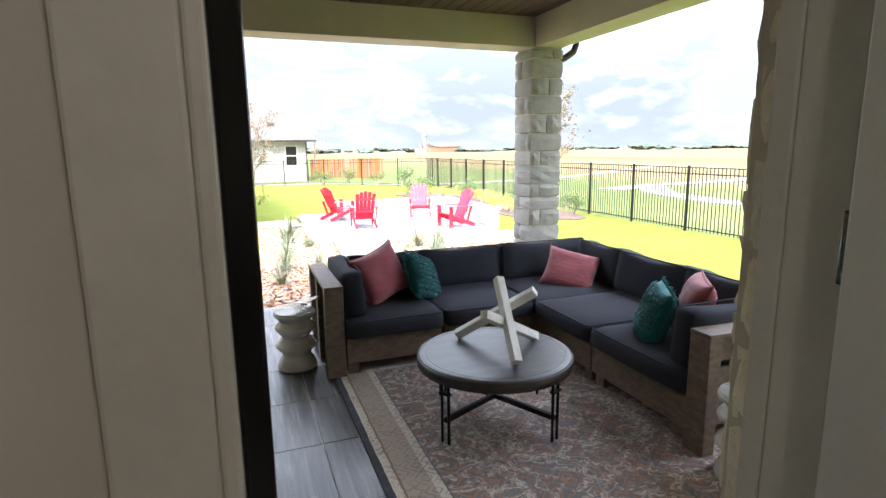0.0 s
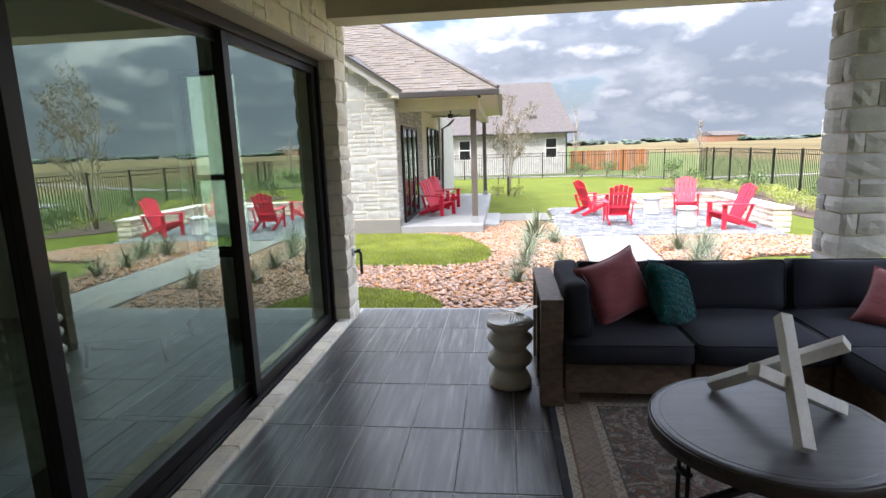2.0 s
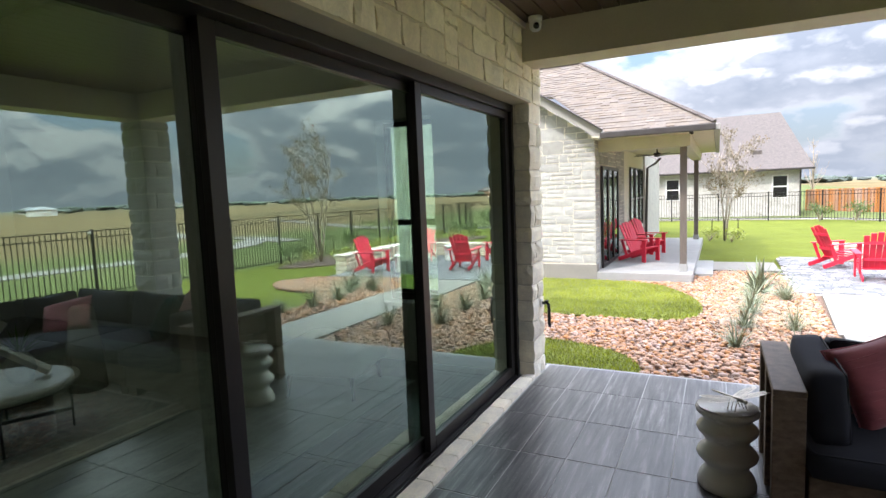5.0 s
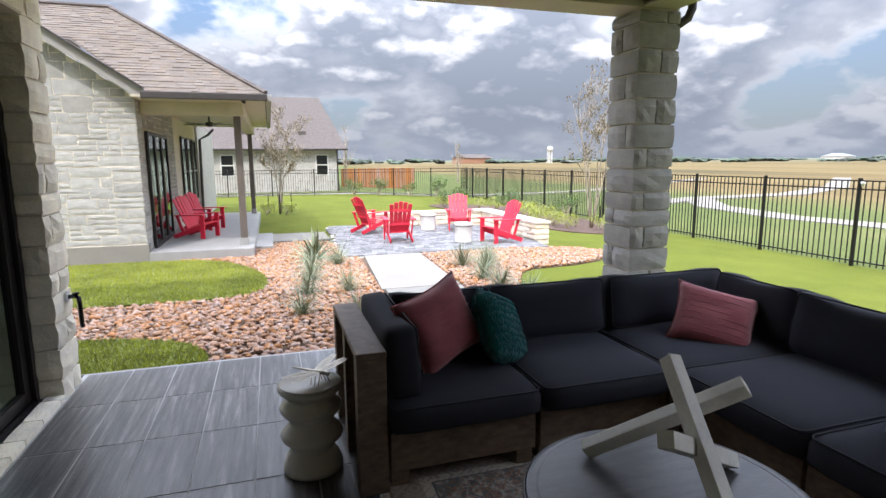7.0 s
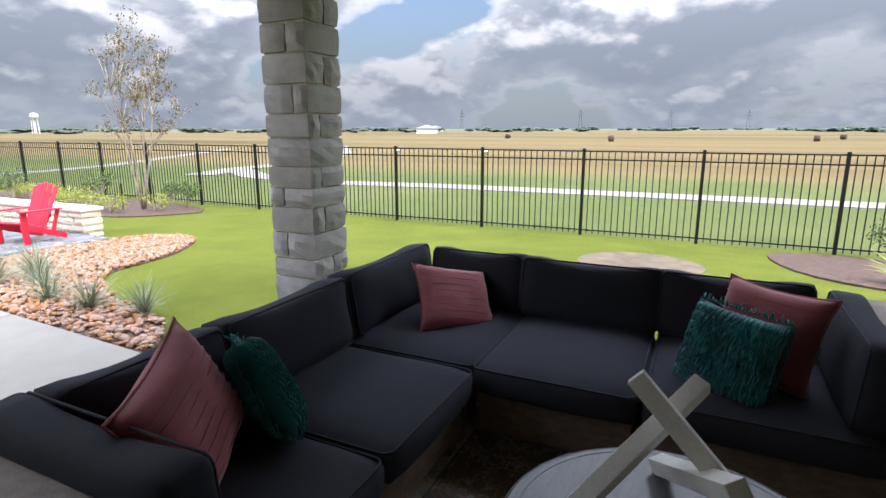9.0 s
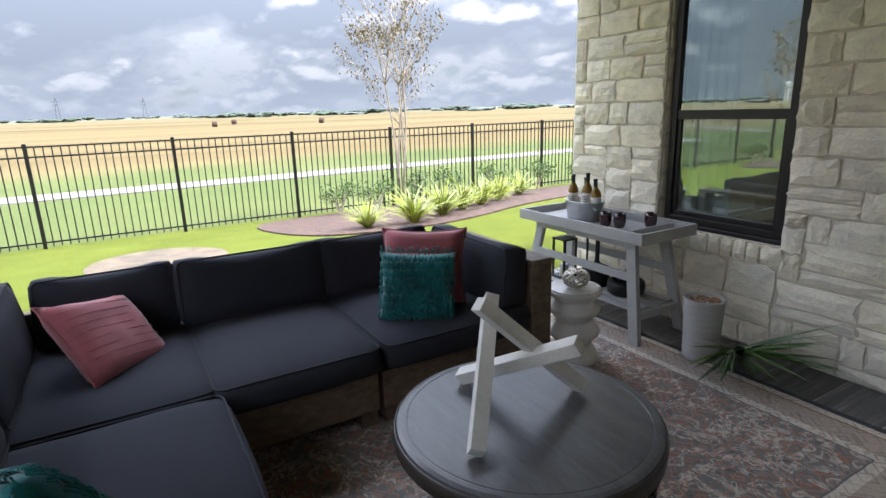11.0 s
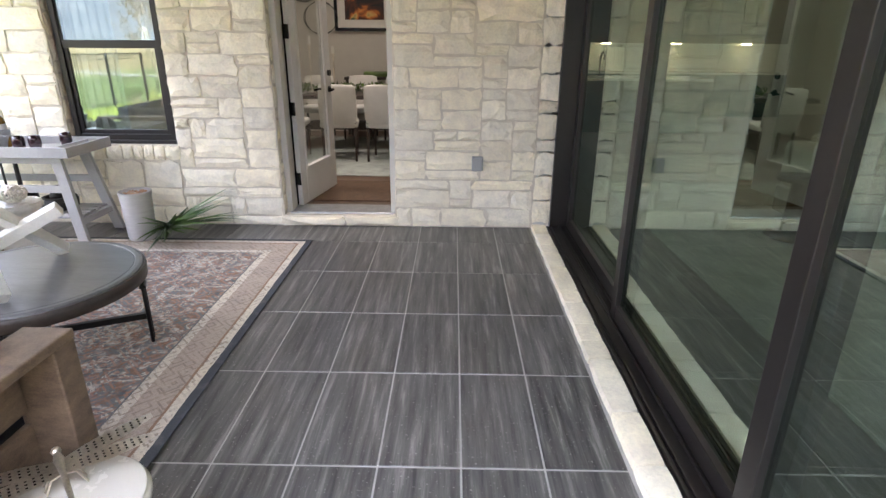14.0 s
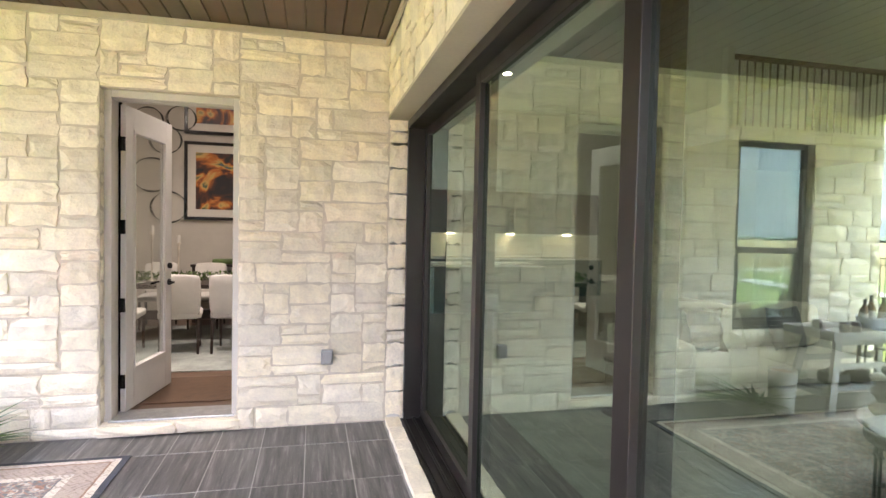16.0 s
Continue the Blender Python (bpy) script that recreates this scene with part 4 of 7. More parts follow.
def sofa_frame(parent, x0, y0, x1, y1):
    for n, b in (("plinth", (x0 + 0.01, y0 + 0.03, 0.10, x1 - 0.01, y1 - 0.02, 0.30)), ("back_frame", (x0 + 0.01, y1 - 0.06, 0.301, x1 - 0.01, y1, 0.62))):
        part(n, box(*b, 0.006), SOFA_WOOD, parent)
    for x in (x0 + 0.06, x1 - 0.06):
        for y in (y0 + 0.10, y1 - 0.10):
            part("leg", box(x - 0.045, y - 0.045, 0.012, x + 0.045, y + 0.045, 0.101, 0.004), SOFA_WOOD, parent)


def sofa_arm(parent, x0, x1, y0, y1):
    """A box arm with a plank on top, posts and two slats; local x across."""
    part("arm_top", box(x0, y0, 0.684, x1, y1, 0.714, 0.005), SOFA_WOOD, parent)
    for ya, yb in ((y0, y0 + 0.09), ((y0 + y1) / 2 - 0.04, (y0 + y1) / 2 + 0.04), (y1 - 0.09, y1)):
        part("arm_post", box(x0 + 0.002, ya + 0.002, 0.012, x1 - 0.002, yb - 0.002, 0.683, 0.005), SOFA_WOOD, parent)
    xm = x1 - 0.028
    for za, zb in ((0.11, 0.28), (0.30, 0.46), (0.50, 0.64)):
        for ya, yb in ((y0 + 0.09, (y0 + y1) / 2 - 0.04), ((y0 + y1) / 2 + 0.04, y1 - 0.09)):
            part("arm_slat", box(xm, ya, za, xm + 0.02, yb, zb, 0.003), SOFA_WOOD, parent)


SEAT_Y0, SEAT_Y1 = 3.12, 4.05
WING_X0, WING_X1 = 3.46, 4.50
lab = "charcoal cushioned sofa module with a weathered teak base"
m1 = thing("sofa_module", "charcoal sofa end module with a slatted teak arm", "sofa", pose(0, 0, 0), "sectional sofa modules")
sofa_frame(m1, 1.86, SEAT_Y0, 2.64, SEAT_Y1)
sofa_arm(m1, 1.715, 1.857, 3.13, 4.06)
cushion("seat_cushion", m1, 0.775, 0.90, 0.15, 2.25, 3.53, 0.30, 0.045, 0.02)
back_cushion(m1, 0.62, 0.345, 0.19, 2.34, 3.86, 0.44, 0)
back_cushion(m1, 0.80, 0.34, 0.17, 1.965, 3.58, 0.44, 90, 4)
m2 = thing("sofa_module", lab, "sofa", pose(0, 0, 0), "sectional sofa modules")
sofa_frame(m2, 2.645, SEAT_Y0, 3.44, SEAT_Y1)
cushion("seat_cushion", m2, 0.79, 0.90, 0.15, 3.04, 3.53, 0.30, 0.045, 0.02)
back_cushion(m2, 0.80, 0.345, 0.19, 3.06, 3.86, 0.44, 0)
m3 = thing("sofa_module", "charcoal sofa corner module with two back cushions", "sofa", pose(0, 0, 0), "sectional sofa modules")
sofa_frame(m3, 3.445, SEAT_Y0, WING_X1, SEAT_Y1)
part("back_frame", box(WING_X1 - 0.06, SEAT_Y0 + 0.02, 0.301, WING_X1, SEAT_Y1 - 0.062, 0.62, 0.006), SOFA_WOOD, m3)
cushion("seat_cushion", m3, 1.0, 0.90, 0.15, 3.95, 3.55, 0.30, 0.045, 0.02)
back_cushion(m3, 0.93, 0.345, 0.19, 3.97, 3.87, 0.44, 0)
back_cushion(m3, 0.62, 0.345, 0.19, 4.36, 3.45, 0.44, -90)
# the wing along the lawn: local x runs along the porch
for y0, y1 in ((2.365, 3.115),):
    m4 = thing("sofa_module", lab, "sofa", pose(0, 0, 0), "sectional sofa modules")
    for n, b in (("plinth", (WING_X0 + 0.03, y0 + 0.01, 0.10, WING_X1 - 0.02, y1 - 0.01, 0.30)), ("back_frame", (WING_X1 - 0.06, y0 + 0.01, 0.301, WING_X1, y1 - 0.01, 0.62))):
        part(n, box(*b, 0.006), SOFA_WOOD, m4)
    for x in (WING_X0 + 0.1, WING_X1 - 0.1):
        for y in (y0 + 0.06, y1 - 0.06):
            part("leg", box(x - 0.045, y - 0.045, 0.012, x + 0.045, y + 0.045, 0.101, 0.004), SOFA_WOOD, m4)
    cushion("seat_cushion", m4, 0.94, 0.765, 0.15, 3.91, (y0 + y1) / 2, 0.30, 0.045, 0.02)
    back_cushion(m4, 0.80, 0.345, 0.19, 4.33, (y0 + y1) / 2, 0.44, -90)
m5 = thing("sofa_module", "charcoal sofa end module with a slatted teak arm", "sofa", pose(0, 0, 0), "sectional sofa modules")
for n, b in (("plinth", (WING_X0 + 0.03, 1.45, 0.10, WING_X1 - 0.02, 2.355, 0.30)), ("back_frame", (WING_X1 - 0.06, 1.45, 0.301, WING_X1, 2.355, 0.62))):
    part(n, box(*b, 0.006), SOFA_WOOD, m5)
for y in (1.55, 2.29):
    for x in (WING_X0 + 0.1, WING_X1 - 0.1):
        part("leg", box(x - 0.045, y - 0.045, 0.012, x + 0.045, y + 0.045, 0.101, 0.004), SOFA_WOOD, m5)
part("arm_top", box(WING_X0, 1.30, 0.684, WING_X1, 1.445, 0.714, 0.005), SOFA_WOOD, m5)
for xa, xb in ((WING_X0, WING_X0 + 0.09), (3.94, 4.02), (WING_X1 - 0.09, WING_X1)):
    part("arm_post", box(xa + 0.002, 1.302, 0.012, xb - 0.002, 1.443, 0.683, 0.005), SOFA_WOOD, m5)
for za, zb in ((0.11, 0.28), (0.30, 0.46), (0.50, 0.64)):
    for xa, xb in ((WING_X0 + 0.09, 3.94), (4.02, WING_X1 - 0.09)):
        part("arm_slat", box(xa, 1.415, za, xb, 1.435, zb, 0.003), SOFA_WOOD, m5)
cushion("seat_cushion", m5, 0.94, 0.89, 0.15, 3.91, 1.90, 0.30, 0.045, 0.02)
back_cushion(m5, 0.72, 0.345, 0.19, 4.33, 2.0, 0.44, -90)
back_cushion(m5, 0.82, 0.34, 0.17, 3.90, 1.545, 0.44, 180, 4)


def pillow_bm(w, h, t, n=14, seed=0):
    """A scatter cushion: x across, z up, its faces to both sides of y."""
    bm = bmesh.new()
    faces = []
    for s in (1, -1):
        rows = []
        for j in range(n + 1):
            row = []
            for i in range(n + 1):
                u, v = 2 * i / n - 1, 2 * j / n - 1
                pinch = 1 - 0.12 * (1 - v * v) * abs(u) ** 3
                pinch2 = 1 - 0.12 * (1 - u * u) * abs(v) ** 3
                f = max(0.0, (1 - u ** 4) * (1 - v ** 4)) ** 0.55
                wr = noise.noise(Vector((u * 2.2, v * 2.2, seed + s))) * 0.012
                row.append(bm.verts.new((u * w / 2 * pinch, s * (t / 2 * f + wr * f), v * h / 2 * pinch2)))
            rows.append(row)
        for j in range(n):
            for i in range(n):
                q = (rows[j][i], rows[j][i + 1], rows[j + 1][i + 1], rows[j + 1][i])
                bm.faces.new(q if s < 0 else q[::-1])
    bmesh.ops.remove_doubles(bm, verts=bm.verts, dist=0.0006)
    return bm


def pink_pillow(m, seed):
    p = tagged(part("scatter_pillow", pillow_bm(0.50, 0.45, 0.17, 14, seed), PINK, None, "", True), "dusty rose woven scatter pillow on the charcoal sofa", "pillow", "rose pillows")
    p.matrix_basis = m
    r = random.Random(seed)
    bm = bmesh.new()
    ring = [(-1 + i / 7, -1) for i in range(14)] + [(1, -1 + i / 7) for i in range(14)] + [(1 - i / 7, 1) for i in range(14)] + [(-1, 1 - i / 7) for i in range(14)]
    add_tube(bm, [(u * 0.25 * (1 - 0.12 * (1 - v * v) * abs(u) ** 3), 0, v * 0.225 * (1 - 0.12 * (1 - u * u) * abs(v) ** 3)) for u, v in ring], 0.005, 6, closed=True)
    for k in range(1, 9):
        z = -0.19 + 0.042 * k
        for s in (-1, 1):
            pts = []
            for i in range(9):
                u = -0.9 + 1.8 * i / 8
                f = max(0.0, (1 - u ** 4) * (1 - (z / 0.225) ** 4)) ** 0.55
                pts.append((u * 0.25 * 0.955, s * (0.085 * f + 0.0012), z + r.uniform(-0.002, 0.002)))
            add_tube(bm, pts, 0.0022, 4)
    part("seam", bm, PINK, p, "", True)
    return p


def teal_pillow(m, seed):
    p = tagged(part("fringed_pillow", pillow_bm(0.42, 0.40, 0.15, 12, seed), TEAL, None, "", True), "teal knitted scatter pillow with rows of fringe", "pillow", "teal pillows")
    p.matrix_basis = m
    r = random.Random(seed)
    bm = bmesh.new()
    for s in (-1, 1):
        for row in range(9):
            z = 0.18 - row * 0.043
            for k in range(38):
                u = -0.96 + 1.92 * (k + r.uniform(-0.3, 0.3)) / 37
                f = lambda zz: max(0.0, (1 - min(1, abs(u)) ** 4) * (1 - min(1, abs(zz / 0.205)) ** 4)) ** 0.55
                ln = r.uniform(0.035, 0.06)
                x = u * 0.205
                add_tube(bm, [(x, s * (0.075 * f(z) + 0.003), z), (x + r.uniform(-0.006, 0.006), s * (0.075 * f(z - ln / 2) + 0.013), z - ln / 2),
                              (x + r.uniform(-0.013, 0.013), s * (0.075 * f(z - ln) + r.uniform(0.006, 0.016)), z - ln)], [0.0035, 0.0045, 0.0030], 4)
    for k in range(40):
        u = -0.2 + 0.4 * k / 39
        for a, b in (((u, 0, 0.195), (u + r.uniform(-0.015, 0.015), r.uniform(-0.02, 0.02), 0.195 + r.uniform(0.01, 0.035))), ((u, 0, -0.19), (u + r.uniform(-0.015, 0.015), r.uniform(-0.02, 0.02), -0.19 - r.uniform(0.015, 0.03)))):
            add_tube(bm, [a, b], [0.004, 0.003], 4)
    part("fringe", bm, TEAL, p, "looped yarn fringe", True)
    return p


pink_pillow(pose(2.25, 3.58, 0.675, -22, -14, 30), 1)
teal_pillow(pose(2.62, 3.60, 0.615, -28, 22, 42), 2)
pink_pillow(pose(4.02, 3.46, 0.565, -42, 12, -40), 3)
pink_pillow(pose(3.91, 1.88, 0.655, -20, 0, -128), 4)
teal_pillow(pose(3.73, 2.02, 0.60, -20, 2, -122), 5)

# rug
RX0, RX1, RY0, RY1 = 1.765, 4.22, 0.40, 3.46


def rug_material():
    """A faded oriental rug: banded border, grey-blue field, worn cream and rust motifs."""
    m = bpy.data.materials.new("oriental_rug")
    t = nodes_of(m)
    pos = node(t, "ShaderNodeNewGeometry").outputs["Position"]
    s = node(t, "ShaderNodeSeparateXYZ", {0: pos})
    cx, cy, hx, hy = (RX0 + RX1) / 2, (RY0 + RY1) / 2, (RX1 - RX0) / 2, (RY1 - RY0) / 2
    ax = mathn(t, "ABSOLUTE", mathn(t, "SUBTRACT", s.outputs[0], cx))
    ay = mathn(t, "ABSOLUTE", mathn(t, "SUBTRACT", s.outputs[1], cy))
    d = mathn(t, "MINIMUM", mathn(t, "SUBTRACT", hx, ax), mathn(t, "SUBTRACT", hy, ay))
    side = mathn(t, "GREATER_THAN", mathn(t, "SUBTRACT", hy, ay), mathn(t, "SUBTRACT", hx, ax))
    along = mathn(t, "ADD", mathn(t, "MULTIPLY", side, ay), mathn(t, "MULTIPLY", mathn(t, "SUBTRACT", 1.0, side), ax))
    wear = node(t, "ShaderNodeTexNoise", {"Vector": pos, "Scale": 7.0, "Detail": 8.0, "Roughness": 0.7}).outputs[0]
    grain = node(t, "ShaderNodeTexNoise", {"Vector": pos, "Scale": 150.0, "Detail": 3.0}).outputs[0]
    wob = mathn(t, "MULTIPLY", mathn(t, "SUBTRACT", wear, 0.5), 0.018)
    dd = mathn(t, "ADD", d, wob)
    grey, cream, rust, blue = (0.17, 0.175, 0.185), (0.62, 0.56, 0.475), (0.36, 0.255, 0.20), (0.265, 0.27, 0.265)
    band = ramp(t, mathn(t, "MULTIPLY", dd, 2.0), [(0.0, grey), (0.085, cream), (0.175, rust), (0.20, (0.47, 0.395, 0.335)), (0.50, cream), (0.60, (0.24, 0.24, 0.245)), (0.62, blue)], "CONSTANT")
    # border flowers and zigzags
    cell = node(t, "ShaderNodeCombineXYZ", {0: mathn(t, "MULTIPLY", along, 9.5), 1: mathn(t, "MULTIPLY", d, 9.5), 2: 0.0}).outputs[0]
    vor = node(t, "ShaderNodeTexVoronoi", {"Vector": cell, "Scale": 1.0, "Randomness": 0.6}, feature="F1", distance="MANHATTAN").outputs["Distance"]
    petals = ramp(t, mathn(t, "SINE", mathn(t, "MULTIPLY", vor, 16.0)), [(0.5, 0.0), (0.62, 1.0)])
    inb = ramp(t, mathn(t, "MULTIPLY", dd, 2.0), [(0.0, 0.0), (0.10, 0.62), (0.60, 0.0)], "CONSTANT")
    inb = mathn(t, "MULTIPLY", inb, ramp(t, wear, [(0.40, 0.25), (0.56, 1.0)]))
    col = mixc(t, mathn(t, "MULTIPLY", petals, inb), band, (0.29, 0.24, 0.205))
    # field: mirrored medallions with toothed edges
    fold = node(t, "ShaderNodeCombineXYZ", {0: mathn(t, "MULTIPLY", ax, 1.0), 1: mathn(t, "MULTIPLY", mathn(t, "PINGPONG", ay, 0.52), 1.0), 2: 0.0}).outputs[0]
    fs = node(t, "ShaderNodeSeparateXYZ", {0: fold})
    man = mathn(t, "ADD", fs.outputs[0], mathn(t, "MULTIPLY", fs.outputs[1], 1.15))
    teeth = mathn(t, "PINGPONG", mathn(t, "SUBTRACT", mathn(t, "MULTIPLY", fs.outputs[0], 1.0), fs.outputs[1]), 0.03)
    edge_d = mathn(t, "ADD", man, mathn(t, "ADD", teeth, wob))
    rings = ramp(t, edge_d, [(0.0, 0.0), (0.12, 0.8), (0.145, 0.0), (0.30, 1.0), (0.335, 0.0), (0.36, 0.9), (0.375, 0.0), (0.62, 1.0), (0.655, 0.0), (0.68, 0.8), (0.695, 0.0), (0.92, 0.9), (0.95, 0.0)], "CONSTANT")
    v2 = node(t, "ShaderNodeTexVoronoi", {"Vector": fold, "Scale": 7.5, "Randomness": 0.75}, feature="F1", distance="MANHATTAN").outputs["Distance"]
    small = ramp(t, mathn(t, "SINE", mathn(t, "MULTIPLY", v2, 19.0)), [(0.42, 0.0), (0.52, 1.0)])
    infield = mathn(t, "GREATER_THAN", dd, 0.31)
    worn = ramp(t, wear, [(0.34, 0.1), (0.50, 0.95)])
    v3 = node(t, "ShaderNodeTexVoronoi", {"Vector": fold, "Scale": 16.0, "Randomness": 0.9}, feature="F1", distance="CHEBYCHEV")
    bits = ramp(t, v3.outputs["Distance"], [(0.22, 0.5), (0.34, 0.0)])
    col = mixc(t, mathn(t, "MULTIPLY", mathn(t, "MULTIPLY", rings, infield), mathn(t, "MULTIPLY", worn, 0.8)), col, (0.62, 0.56, 0.48))
    twist = node(t, "ShaderNodeTexNoise", {"Vector": fold, "Scale": 8.0, "Detail": 3.0, "Distortion": 1.2}).outputs[0]
    lines = ramp(t, mathn(t, "PINGPONG", mathn(t, "MULTIPLY", twist, 9.0), 1.0), [(0.72, 0.0), (0.82, 1.0)])
    col = mixc(t, mathn(t, "MULTIPLY", mathn(t, "MULTIPLY", lines, infield), worn), col, (0.56, 0.51, 0.43))
    veins = ramp(t, mathn(t, "PINGPONG", mathn(t, "MULTIPLY", twist, 9.0), 1.0), [(0.14, 0.9), (0.22, 0.0)])
    col = mixc(t, mathn(t, "MULTIPLY", mathn(t, "MULTIPLY", veins, infield), worn), col, (0.33, 0.21, 0.165))
    col = mixc(t, mathn(t, "MULTIPLY", mathn(t, "MULTIPLY", small, infield), mathn(t, "MULTIPLY", worn, 0.8)), col, (0.43, 0.27, 0.21))
    tints = ramp(t, v3.outputs["Color"], [(0.2, (0.16, 0.175, 0.20)), (0.5, (0.58, 0.53, 0.46)), (0.75, (0.42, 0.26, 0.20))], "CONSTANT")
    col = mixc(t, mathn(t, "MULTIPLY", mathn(t, "MULTIPLY", bits, infield), worn), col, tints)
    col = mixc(t, ramp(t, grain, [(0.35, 0.22), (0.62, 0.0)]), col, (0.17, 0.165, 0.165))
    col = mixc(t, ramp(t, wear, [(0.50, 0.0), (0.72, 0.4)]), col, (0.30, 0.29, 0.28))
    col = node(t, "ShaderNodeHueSaturation", {"Color": col, "Value": 1.06, "Saturation": 0.84}).outputs[0]
    col = node(t, "ShaderNodeBrightContrast", {"Color": col, "Bright": -0.02, "Contrast": 0.28}).outputs[0]
    b = node(t, "ShaderNodeBump", {"Height": grain, "Strength": 0.5, "Distance": 0.004})
    p = node(t, "ShaderNodeBsdfPrincipled", {"Base Color": col, "Roughness": 0.95, "Normal": b.outputs[0], "Specular IOR Level": 0.1})
    node(t, "ShaderNodeOutputMaterial", {"Surface": p.outputs[0]})
    return m


bm = box(RX0, RY0, 0.0005, RX1, RY1, 0.010, 0.003)
solid("area_rug", bm, rug_material(), "faded grey and cream oriental rug on the porch tiles", "rug")

# coffee table
ct = thing("coffee_table", "round dark wood coffee table on a black iron base", "coffee table", pose(2.62, 2.17, 0.01))
part("tabletop", lathe([(0, 0.388), (0.458, 0.388), (0.473, 0.392), (0.478, 0.40), (0.478, 0.425), (0.473, 0.436), (0.458, 0.440), (0.440, 0.440), (0.438, 0.4385), (0.434, 0.4385), (0.432, 0.440), (0, 0.440)], 72), TABLE_TOP, ct, "worn dark wood top")
part("rim", lathe([(0.475, 0.372), (0.484, 0.372), (0.485, 0.428), (0.4795, 0.432), (0.4785, 0.428), (0.475, 0.388), (0.475, 0.372)], 72), TABLE_RIM, ct, "dark banded rim", True)
for k in range(4):
    a = radians(26 + 90 * k)
    for off in (-0.026, 0.026):
        x, y = 0.45 * math.cos(a) - off * math.sin(a), 0.45 * math.sin(a) + off * math.cos(a)
        part("leg", tube([(x, y, 0), (x, y, 0.386)], 0.009, 10), TABLE_IRON, ct, "", True)
    part("leg_bracket", box(0.435, -0.038, 0.30, 0.465, 0.038, 0.315, 0.002, Matrix.Rotation(a, 4, "Z")), TABLE_IRON, ct)
for k in range(2):
    part("stretcher", box(-0.45, -0.014, 0.125 + 0.001 * k, 0.45, 0.014, 0.155 + 0.001 * k, 0.002, Matrix.Rotation(radians(26 + 90 * k), 4, "Z")), TABLE_IRON, ct)

# jackstraw sculpture
sc = thing("wood_sculpture", "bleached wood sculpture of three crossed square beams on the table", "sculpture", pose(0, 0, 0))
for a, b in (((2.632, 1.90, 0.48), (2.715, 2.31, 0.875)), ((2.50, 2.47, 0.48), (2.885, 2.135, 0.815)), ((2.945, 2.235, 0.48), (2.49, 2.045, 0.735))):
    a, b = Vector(a), Vector(b)
    q = (b - a).to_track_quat("Z", "Y").to_matrix().to_4x4()
    part("beam", box(-0.027, -0.027, -0.012, 0.027, 0.027, (b - a).length, 0.003, Matrix.Translation(a) @ q @ Matrix.Rotation(radians(20), 4, "Z")), SCULPT, sc)

# side tables
PROFILE = [(0, 0), (0.135, 0), (0.150, 0.008), (0.152, 0.03), (0.140, 0.07), (0.112, 0.112), (0.108, 0.125), (0.125, 0.15), (0.152, 0.178), (0.158, 0.195), (0.150, 0.215), (0.112, 0.256), (0.108, 0.268), (0.122, 0.29), (0.152, 0.325), (0.158, 0.34), (0.150, 0.358), (0.118, 0.385), (0.118, 0.395), (0.140, 0.418), (0.160, 0.435), (0.162, 0.452), (0.155, 0.460), (0, 0.460)]


def zigzag_table(m):
    t = thing("side_table", "cream glazed ceramic side table with zigzag ridges", "side table", m, "ceramic side tables")
    part("body", lathe(PROFILE, 48), CERAMIC, t, "", True)
    part("top", lathe([(0, 0.461), (0.146, 0.461), (0.153, 0.463), (0.155, 0.467), (0.151, 0.470), (0, 0.470)], 48), CERAMIC, t, "flat glazed top disc", True)
    return t


zigzag_table(pose(1.53, 3.50, 0.0))
zigzag_table(pose(3.52, 1.07, 0.011))


def dragonfly(m):
    d = thing("dragonfly_ornament", "tarnished silver dragonfly ornament on the side table", "ornament", m)
    part("body", tube([(0, -0.13, 0.05), (0, -0.06, 0.055), (0, 0.02, 0.06), (0, 0.07, 0.062), (0, 0.095, 0.06)], [0.004, 0.006, 0.007, 0.012, 0.008], 10), SILVER, d, "", True)
    part("head", lathe([(0, -0.012), (0.008, -0.008), (0.012, 0), (0.008, 0.008), (0, 0.012)], 12), SILVER, d, "", True).matrix_basis = pose(0, 0.108, 0.062)
    for sx in (1, -1):
        for y, sweep, ln in ((0.055, 0.02, 0.20), (0.025, -0.035, 0.18)):
            bm = bmesh.new()
            top, bot = [], []
            for i in range(13):
                u = i / 12
                wd = 0.040 * math.sin(math.pi * (0.10 + 0.83 * u)) ** 0.6
                x, yy, z = sx * (0.008 + ln * u), y + sweep * u, 0.062 + 0.02 * u
                top.append(bm.verts.new((x, yy + wd / 1.5, z)))
                bot.append(bm.verts.new((x, yy - wd / 1.5, z)))
            for i in range(12):
                bm.faces.new((top[i], top[i + 1], bot[i + 1], bot[i]))
            bmesh.ops.solidify(bm, geom=bm.faces[:], thickness=0.0025)
            wing = part("wing", bm, SILVER, d, "pierced silver wing")
            # wing is solid: black dots stand in for the shade in its piercings
            dots = bmesh.new()
            for i in range(1, 12):
                for k in (-1, 0, 1):
                    u = i / 12
                    if abs(k) * 0.012 + 0.006 > 0.026 * math.sin(math.pi * (0.10 + 0.83 * u)) ** 0.6:
                        continue
                    add_box(dots, sx * (0.008 + ln * u) - 0.0024, y + sweep * u + k * 0.012 - 0.0024, 0.0625 + 0.02 * u, sx * (0.008 + ln * u) + 0.0024, y + sweep * u + k * 0.012 + 0.0024, 0.0632 + 0.02 * u)
            part("opening_dots", dots, BLACK_GLOSS, wing, "black dots standing in for the dark openings of the wing")
